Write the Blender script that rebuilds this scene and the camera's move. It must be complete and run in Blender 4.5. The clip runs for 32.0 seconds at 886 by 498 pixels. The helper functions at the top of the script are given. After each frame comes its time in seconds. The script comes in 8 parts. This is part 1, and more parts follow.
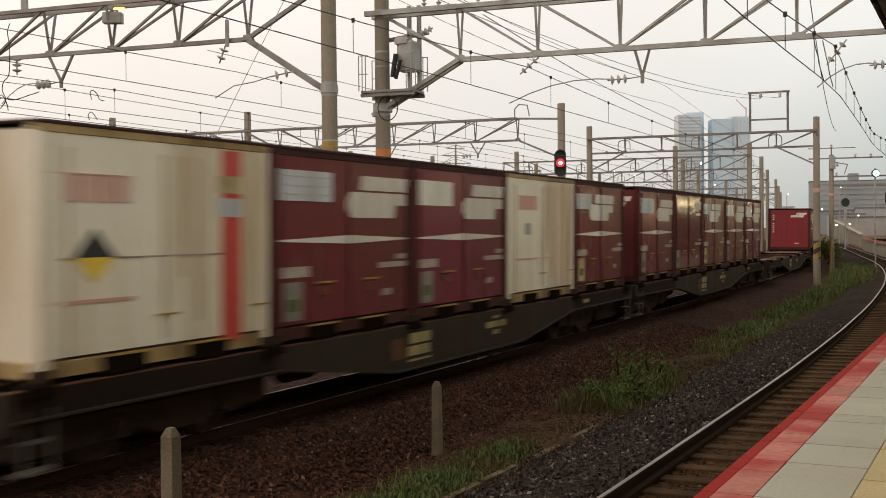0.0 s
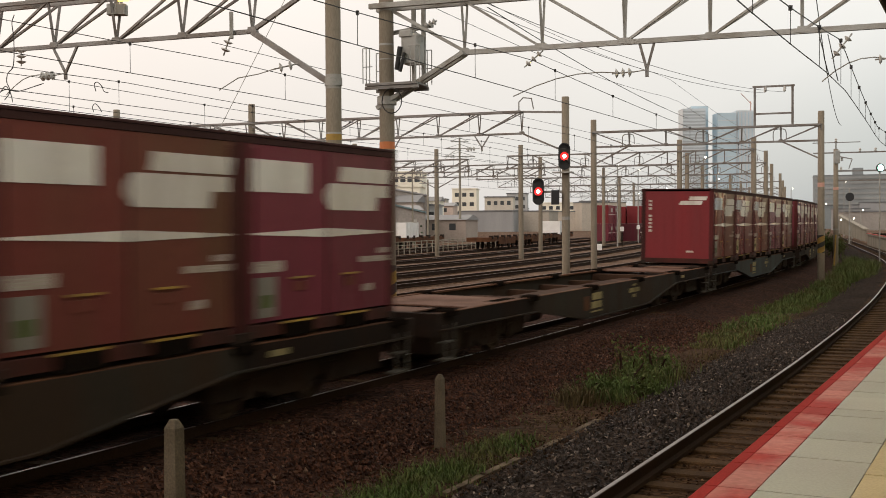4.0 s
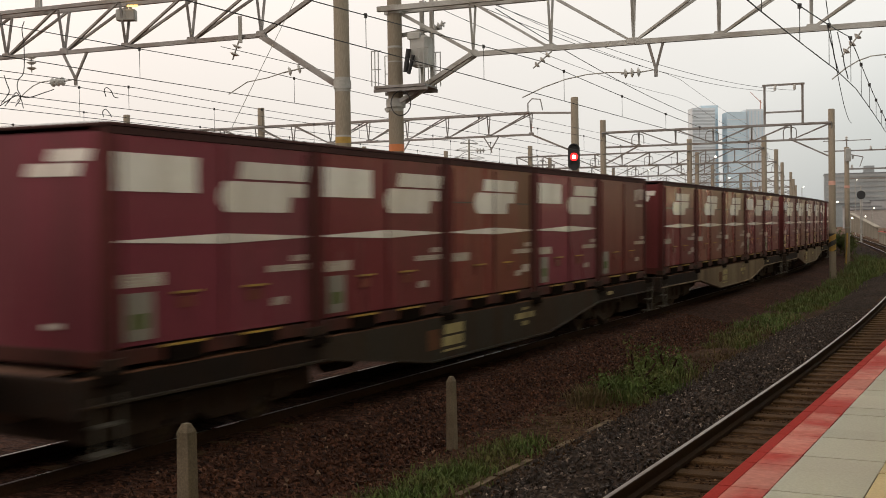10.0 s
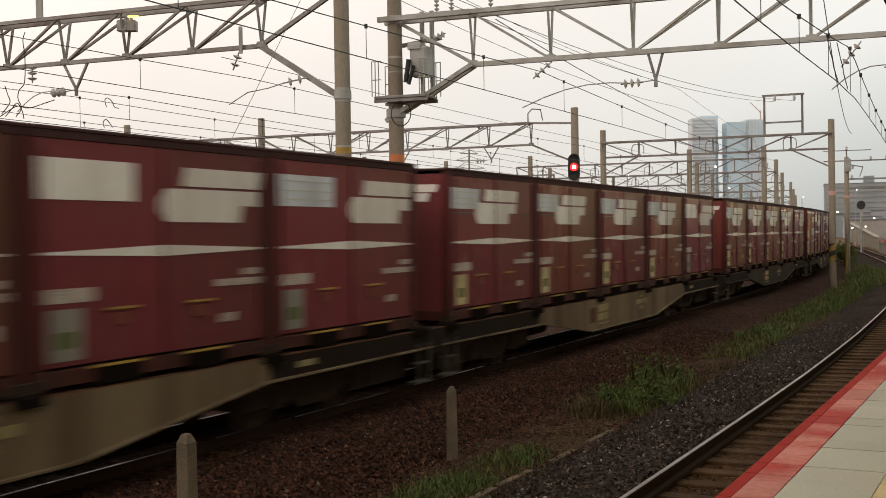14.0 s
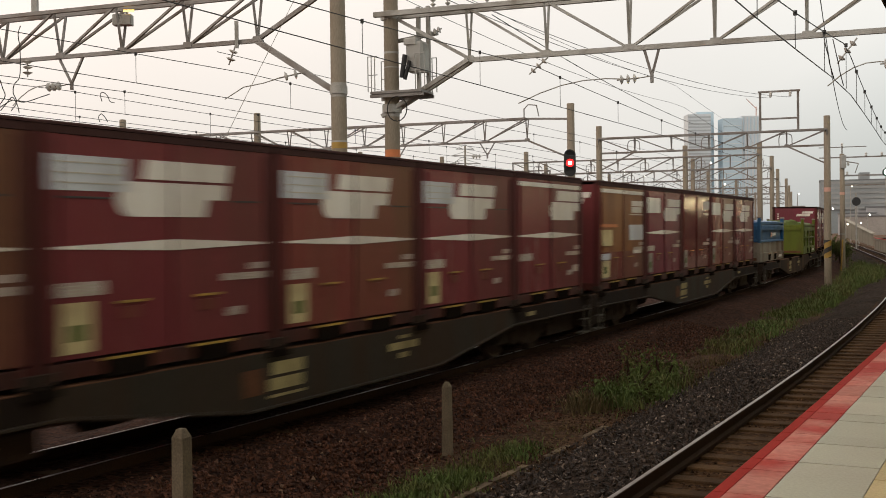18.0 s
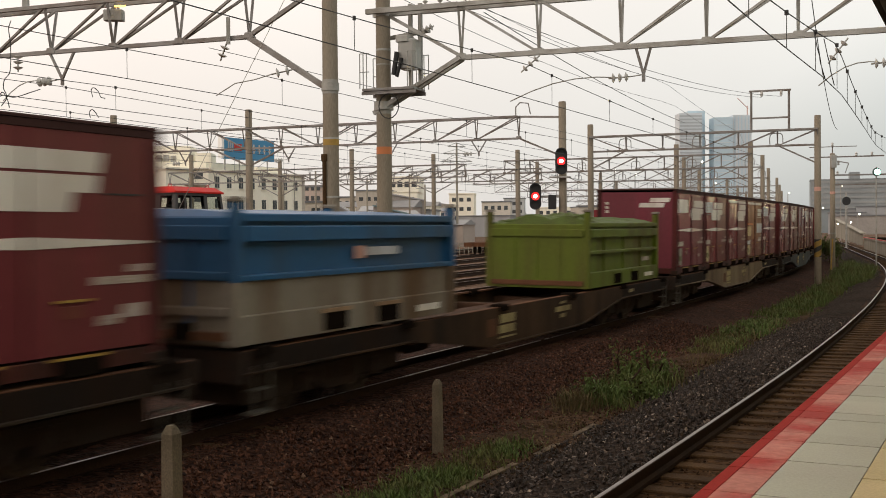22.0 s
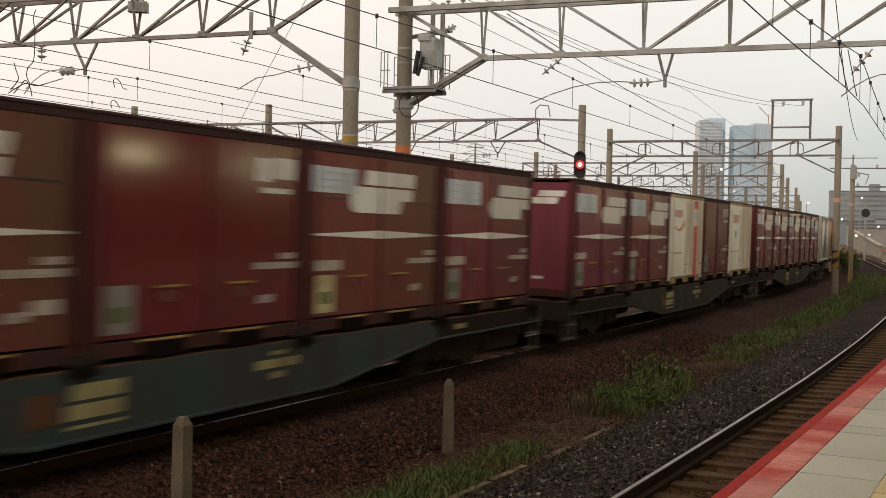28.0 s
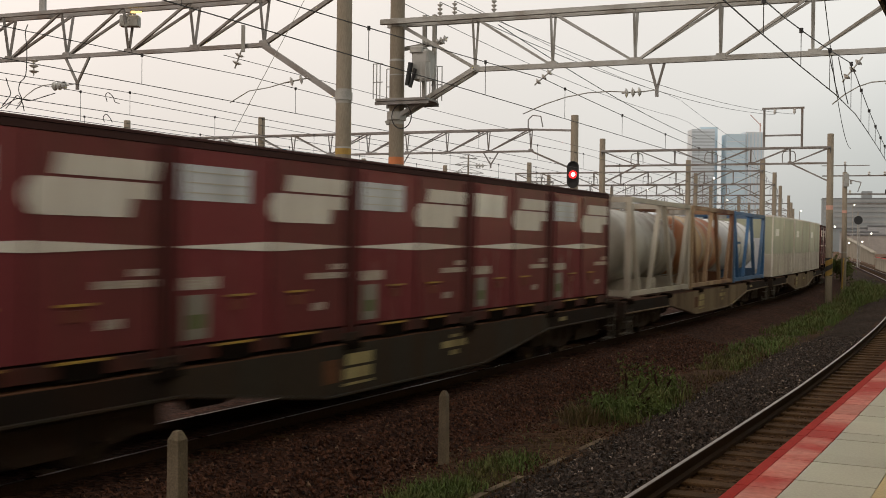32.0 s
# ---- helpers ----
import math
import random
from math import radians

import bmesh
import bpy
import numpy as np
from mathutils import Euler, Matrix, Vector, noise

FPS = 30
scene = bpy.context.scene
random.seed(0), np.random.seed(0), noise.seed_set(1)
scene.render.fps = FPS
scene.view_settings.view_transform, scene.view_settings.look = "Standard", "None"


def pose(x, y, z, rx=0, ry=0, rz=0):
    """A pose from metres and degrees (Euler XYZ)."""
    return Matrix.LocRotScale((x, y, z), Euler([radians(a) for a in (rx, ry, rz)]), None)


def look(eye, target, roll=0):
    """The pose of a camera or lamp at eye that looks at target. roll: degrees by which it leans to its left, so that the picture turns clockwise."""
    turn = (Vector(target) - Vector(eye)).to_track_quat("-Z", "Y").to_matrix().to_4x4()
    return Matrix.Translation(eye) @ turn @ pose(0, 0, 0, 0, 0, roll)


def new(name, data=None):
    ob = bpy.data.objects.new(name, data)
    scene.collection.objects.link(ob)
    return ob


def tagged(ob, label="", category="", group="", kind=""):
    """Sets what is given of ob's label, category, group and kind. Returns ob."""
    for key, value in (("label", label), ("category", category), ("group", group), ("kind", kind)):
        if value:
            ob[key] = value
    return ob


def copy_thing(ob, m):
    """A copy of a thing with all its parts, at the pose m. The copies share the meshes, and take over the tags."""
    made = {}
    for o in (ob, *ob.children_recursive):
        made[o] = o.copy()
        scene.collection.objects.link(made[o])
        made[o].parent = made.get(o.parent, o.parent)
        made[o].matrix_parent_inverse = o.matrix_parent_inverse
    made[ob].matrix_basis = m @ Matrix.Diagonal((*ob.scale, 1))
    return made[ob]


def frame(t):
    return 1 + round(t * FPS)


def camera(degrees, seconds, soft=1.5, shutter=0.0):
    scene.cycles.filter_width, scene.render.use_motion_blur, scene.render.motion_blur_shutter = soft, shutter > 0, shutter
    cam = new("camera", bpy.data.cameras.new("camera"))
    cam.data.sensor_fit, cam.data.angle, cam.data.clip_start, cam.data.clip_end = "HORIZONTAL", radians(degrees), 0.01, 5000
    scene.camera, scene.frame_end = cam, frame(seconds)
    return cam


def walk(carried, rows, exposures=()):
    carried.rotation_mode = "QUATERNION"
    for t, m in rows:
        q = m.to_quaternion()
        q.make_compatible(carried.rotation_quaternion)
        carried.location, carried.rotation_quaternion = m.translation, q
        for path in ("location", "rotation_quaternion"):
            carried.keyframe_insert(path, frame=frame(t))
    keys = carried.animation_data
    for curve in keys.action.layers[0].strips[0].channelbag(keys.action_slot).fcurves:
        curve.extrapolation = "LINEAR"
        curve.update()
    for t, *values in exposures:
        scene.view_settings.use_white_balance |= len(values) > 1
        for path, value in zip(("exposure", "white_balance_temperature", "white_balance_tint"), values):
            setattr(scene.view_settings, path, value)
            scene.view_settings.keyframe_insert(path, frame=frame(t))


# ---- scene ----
# ---------------------------------------------------------------- the plan
# s: metres along the freight line, o: metres to the right of it, z: height over the rails
HEAD, BEND = 0.47175, -0.000658
EYE_Z = 2.465
CANT = 0.85


def heading(s):
    return HEAD + BEND * max(-60.0, min(s, 78.0)) - 0.0025 * (max(38.0, min(s, 78.0)) - 38.0)


def line_table(step=0.25, low=-330.0, high=430.0):
    pts = {}
    for sign in (1, -1):
        x, y, s = -2.578, 15.370, 0.0
        pts[0] = (x, y)
        k = 0
        while (s < high) if sign > 0 else (s > low):
            h = heading(s + sign * step / 2)
            x += sign * step * math.sin(h)
            y += sign * step * math.cos(h)
            s += sign * step
            k += sign
            pts[k] = (x, y)
    return pts, step


LINE, LINE_STEP = line_table()


def T(s, o=0.0, z=0.0):
    """The place o metres to the right of the freight line at s, at height z."""
    k = math.floor(s / LINE_STEP)
    a, b = LINE[k], LINE[k + 1]
    w = s / LINE_STEP - k
    h = heading(s)
    return Vector((a[0] + (b[0] - a[0]) * w + math.cos(h) * o, a[1] + (b[1] - a[1]) * w - math.sin(h) * o, z))


def along(s, o=0.0, z=0.0, rx=0.0):
    """A pose whose x axis runs along the line and whose y axis points to its left."""
    p = T(s, o, z)
    return pose(p.x, p.y, p.z, rx, 0, 90 - math.degrees(heading(s)))


def platform_line_o(s):
    """The platform track bends away earlier than the freight line and then runs beside it."""
    def drift(a, b):
        k = max(a, min(s, b)) - a
        return k * k / 2 + (b - a) * max(0.0, s - b)
    return 6.68 - 0.0020 * drift(20.0, 70.0) + 0.0025 * drift(38.0, 78.0)


def platform_track_o(s):
    """The track itself lies a little askew under its wire near the platform."""
    return platform_line_o(s) + float(np.interp(s, (-60, -20, 4.0, 7.0, 10.0, 15.0, 22.0, 30.0), (-0.33, -0.33, 0.066, 0.104, 0.115, 0.115, 0.06, 0.0)))


# ---------------------------------------------------------------- camera
cam = camera(44.22, 32.0, soft=0.9, shutter=1.0)
walk(cam, [(t, pose(0, 0, EYE_Z, 90 + pitch, roll, yaw)) for t, yaw, pitch, roll in (
    (0.0, -0.565, -0.967, 0.601),
    (0.5, -0.423, -1.126, 0.379),
    (1.0, -0.493, -1.076, 0.501),
    (1.5, -0.419, -0.867, 0.642),
    (2.0, -0.379, -0.934, 0.528),
    (2.5, -0.428, -1.262, 0.262),
    (3.0, -0.338, -1.411, 0.475),
    (3.5, -0.414, -1.361, 0.364),
    (5.5, -0.161, -1.293, 0.572),
    (6.0, 0.000, -1.191, 0.435),
    (6.5, -0.016, -1.155, 0.309),
    (7.0, -0.024, -1.136, 0.383),
    (7.5, -0.107, -1.170, 0.467),
    (8.0, -0.074, -1.307, 0.456),
    (8.5, -0.119, -1.270, 0.513),
    (9.0, -0.067, -1.222, 0.591),
    (9.5, 0.132, -1.203, 0.708),
    (10.0, 0.157, -1.227, 0.910),
    (10.5, 0.217, -1.257, 0.975),
    (11.0, 0.164, -1.130, 0.980),
    (11.5, 0.266, -0.931, 0.917),
    (12.0, 0.311, -0.902, 0.962),
    (12.5, 0.099, -0.778, 0.833),
    (13.0, 0.064, -0.674, 0.869),
    (13.5, 0.011, -0.659, 0.785),
    (14.0, 0.166, -0.695, 0.923),
    (14.5, -0.010, -0.831, 0.945),
    (16.5, 0.092, -0.602, 0.906),
    (17.0, -0.180, -0.843, 0.846),
    (17.5, 0.053, -1.018, 0.797),
    (18.0, -0.058, -0.937, 0.776),
    (18.5, 0.172, -0.862, 0.701),
    (19.0, 0.240, -0.700, 0.739),
    (19.5, 0.178, -0.656, 0.750),
    (20.0, 0.184, -0.745, 0.745),
    (20.5, 0.143, -0.863, 0.702),
    (21.0, -0.121, -0.976, 0.800),
    (21.5, -0.351, -1.179, 0.632),
    (22.0, -0.521, -1.072, 0.507),
    (22.5, -0.363, -0.965, 0.311),
    (23.0, -0.056, -0.873, 0.222),
    (23.5, -0.017, -0.839, 0.266),
    (24.0, 0.149, -0.990, 0.279),
    (24.5, 0.107, -0.993, 0.302),
    (25.0, -0.090, -1.010, 0.091),
    (25.5, 0.033, -1.037, -0.106),
    (27.5, 0.333, -1.004, -0.976),
    (28.0, 0.340, -1.078, -1.177),
    (28.5, 0.421, -0.988, -1.161),
    (29.0, 0.262, -0.896, -1.153),
    (29.5, 0.138, -0.791, -1.008),
    (30.0, 0.222, -0.740, -0.976),
    (30.5, 0.122, -0.695, -0.987),
    (31.0, 0.281, -0.547, -0.869),
    (31.5, 0.080, -0.540, -0.741),
    (32.0, 0.015, -0.490, -0.636),
)], exposures=((0.0, 0.04), (30.0, 0.04), (31.0, -0.06), (32.0, -0.10)))

# ---------------------------------------------------------------- world, sun, exposure
world = bpy.data.worlds.new("dusk_sky")
scene.world = world
world.use_nodes = True
wn, wl = world.node_tree.nodes, world.node_tree.links
wn.clear()
w_out = wn.new("ShaderNodeOutputWorld")
w_bg = wn.new("ShaderNodeBackground")
w_sky = wn.new("ShaderNodeTexSky")
w_sky.sky_type, w_sky.sun_disc = "NISHITA", False
w_sky.sun_elevation, w_sky.sun_rotation = radians(4), radians(-75)
w_co = wn.new("ShaderNodeTexCoord")
w_sep = wn.new("ShaderNodeSeparateXYZ")
w_ramp = wn.new("ShaderNodeValToRGB")
w_ramp.color_ramp.elements[0].position, w_ramp.color_ramp.elements[0].color = 0.28, (8.9, 7.9, 7.3, 1)
w_ramp.color_ramp.elements[1].position, w_ramp.color_ramp.elements[1].color = 0.75, (7.15, 7.2, 7.0, 1)
w_map = wn.new("ShaderNodeMapRange")
w_map.inputs[1].default_value, w_map.inputs[2].default_value = -1.0, 1.0
w_noise = wn.new("ShaderNodeTexNoise")
w_noise.inputs["Scale"].default_value, w_noise.inputs["Detail"].default_value = 2.2, 4.0
w_cl = wn.new("ShaderNodeMapRange")
w_cl.inputs[3].default_value, w_cl.inputs[4].default_value = 0.86, 1.10
w_mul = wn.new("ShaderNodeVectorMath")
w_mul.operation = "SCALE"
w_mix = wn.new("ShaderNodeMix")
w_mix.data_type = "RGBA"
w_mix.inputs[0].default_value = 0.86
wl.new(w_co.outputs["Generated"], w_sep.inputs[0])
wl.new(w_sep.outputs[0], w_map.inputs[0])
wl.new(w_map.outputs[0], w_ramp.inputs[0])
wl.new(w_co.outputs["Generated"], w_noise.inputs["Vector"])
wl.new(w_noise.outputs[0], w_cl.inputs[0])
w_low = wn.new("ShaderNodeValToRGB")
w_low.color_ramp.elements[0].position, w_low.color_ramp.elements[0].color = 0.0, (0.76, 0.785, 0.81, 1)
w_low.color_ramp.elements[1].position, w_low.color_ramp.elements[1].color = 0.23, (1.09, 1.07, 1.045, 1)
w_tint = wn.new("ShaderNodeVectorMath")
w_tint.operation = "MULTIPLY"
wl.new(w_sep.outputs[2], w_low.inputs[0])
wl.new(w_ramp.outputs[0], w_tint.inputs[0])
wl.new(w_low.outputs[0], w_tint.inputs[1])
# a blue-grey bank of cloud low over the far end of the line
w_bank = wn.new("ShaderNodeMath")
w_bank.operation, w_bank.inputs[1].default_value = "MULTIPLY_ADD", -2.0
w_dark = wn.new("ShaderNodeValToRGB")
w_dark.color_ramp.elements[0].position, w_dark.color_ramp.elements[0].color = 0.04, (1, 1, 1, 1)
w_dark.color_ramp.elements[1].position, w_dark.color_ramp.elements[1].color = 0.36, (0.66, 0.70, 0.71, 1)
w_far = wn.new("ShaderNodeVectorMath")
w_far.operation = "MULTIPLY"
wl.new(w_sep.outputs[2], w_bank.inputs[0])
wl.new(w_sep.outputs[0], w_bank.inputs[2])
wl.new(w_bank.outputs[0], w_dark.inputs[0])
wl.new(w_tint.outputs[0], w_far.inputs[0])
wl.new(w_dark.outputs[0], w_far.inputs[1])
wl.new(w_far.outputs[0], w_mul.inputs[0])
wl.new(w_cl.outputs[0], w_mul.inputs[3])
wl.new(w_sky.outputs[0], w_mix.inputs[6])
wl.new(w_mul.outputs[0], w_mix.inputs[7])
wl.new(w_mix.outputs[2], w_bg.inputs[0])
w_bg.inputs[1].default_value = 0.135
wl.new(w_bg.outputs[0], w_out.inputs[0])
sun = new("sun", bpy.data.lights.new("sun", "SUN"))
sun.data.energy, sun.data.angle, sun.data.color = 0.65, radians(25), (1.0, 0.86, 0.76)
sun.matrix_world = look((-60, -24, 42), (0, 15, 0))


# ---------------------------------------------------------------- materials
def mat(name, base, rough=0.7, metal=0.0, vary=0.25, scale=6.0, bump=0.15, dirt=None, dirt_amount=0.35, grain=60.0, streak=False, spec=0.5, per_object=0.0):
    """A painted or bare surface: broad stains, fine grain, slight relief."""
    m = bpy.data.materials.new(name)
    m.use_nodes = True
    n, l = m.node_tree.nodes, m.node_tree.links
    b = n["Principled BSDF"]
    b.inputs["Metallic"].default_value = metal
    b.inputs["Specular IOR Level"].default_value = spec
    co = n.new("ShaderNodeTexCoord")
    mp = n.new("ShaderNodeMapping")
    l.new(co.outputs["Object"], mp.inputs[0])
    if streak:
        mp.inputs["Scale"].default_value = (1.0, 1.0, 0.16)
    big = n.new("ShaderNodeTexNoise")
    big.inputs["Scale"].default_value, big.inputs["Detail"].default_value = scale * 0.35, 5.0
    fine = n.new("ShaderNodeTexNoise")
    fine.inputs["Scale"].default_value, fine.inputs["Detail"].default_value = grain, 3.0
    for t in (big, fine):
        l.new(mp.outputs[0], t.inputs["Vector"])
    d = dirt or tuple(c * 0.45 for c in base)
    r1 = n.new("ShaderNodeMapRange")
    r1.inputs[1].default_value, r1.inputs[2].default_value = 0.42, 0.72
    r1.inputs[3].default_value, r1.inputs[4].default_value = 0.0, dirt_amount
    l.new(big.outputs[0], r1.inputs[0])
    mx = n.new("ShaderNodeMix")
    mx.data_type = "RGBA"
    mx.inputs[6].default_value, mx.inputs[7].default_value = (*base, 1), (*d, 1)
    l.new(r1.outputs[0], mx.inputs[0])
    r2 = n.new("ShaderNodeMapRange")
    r2.inputs[1].default_value, r2.inputs[2].default_value = 0.3, 0.7
    r2.inputs[3].default_value, r2.inputs[4].default_value = 1 - vary, 1 + vary
    l.new(fine.outputs[0], r2.inputs[0])
    sc = n.new("ShaderNodeVectorMath")
    sc.operation = "SCALE"
    l.new(mx.outputs[2], sc.inputs[0])
    last = r2.outputs[0]
    if per_object:
        info = n.new("ShaderNodeObjectInfo")
        r3 = n.new("ShaderNodeMapRange")
        r3.inputs[3].default_value, r3.inputs[4].default_value = 1 - per_object, 1 + per_object
        l.new(info.outputs["Random"], r3.inputs[0])
        mu = n.new("ShaderNodeMath")
        mu.operation = "MULTIPLY"
        l.new(last, mu.inputs[0])
        l.new(r3.outputs[0], mu.inputs[1])
        last = mu.outputs[0]
    l.new(last, sc.inputs[3])
    l.new(sc.outputs[0], b.inputs["Base Color"])
    rr = n.new("ShaderNodeMapRange")
    rr.inputs[3].default_value, rr.inputs[4].default_value = max(0.05, rough - 0.15), min(1.0, rough + 0.15)
    l.new(big.outputs[0], rr.inputs[0])
    l.new(rr.outputs[0], b.inputs["Roughness"])
    if bump:
        bp = n.new("ShaderNodeBump")
        bp.inputs["Strength"].default_value, bp.inputs["Distance"].default_value = bump, 0.02
        l.new(fine.outputs[0], bp.inputs["Height"])
        l.new(bp.outputs[0], b.inputs["Normal"])
    return m


def glow(name, colour, strength):
    m = bpy.data.materials.new(name)
    m.use_nodes = True
    b = m.node_tree.nodes["Principled BSDF"]
    b.inputs["Base Color"].default_value = (*colour, 1)
    b.inputs["Emission Color"].default_value = (*colour, 1)
    b.inputs["Emission Strength"].default_value = strength
    return m


def glassy(name, colour, rough=0.08):
    m = bpy.data.materials.new(name)
    m.use_nodes = True
    b = m.node_tree.nodes["Principled BSDF"]
    b.inputs["Base Color"].default_value = (*colour, 1)
    b.inputs["Roughness"].default_value = rough
    b.inputs["Specular IOR Level"].default_value = 0.7
    return m


def clear(name, colour):
    m = glassy(name, colour, 0.02)
    b = m.node_tree.nodes["Principled BSDF"]
    b.inputs["Transmission Weight"].default_value = 1.0
    b.inputs["IOR"].default_value = 1.05
    return m


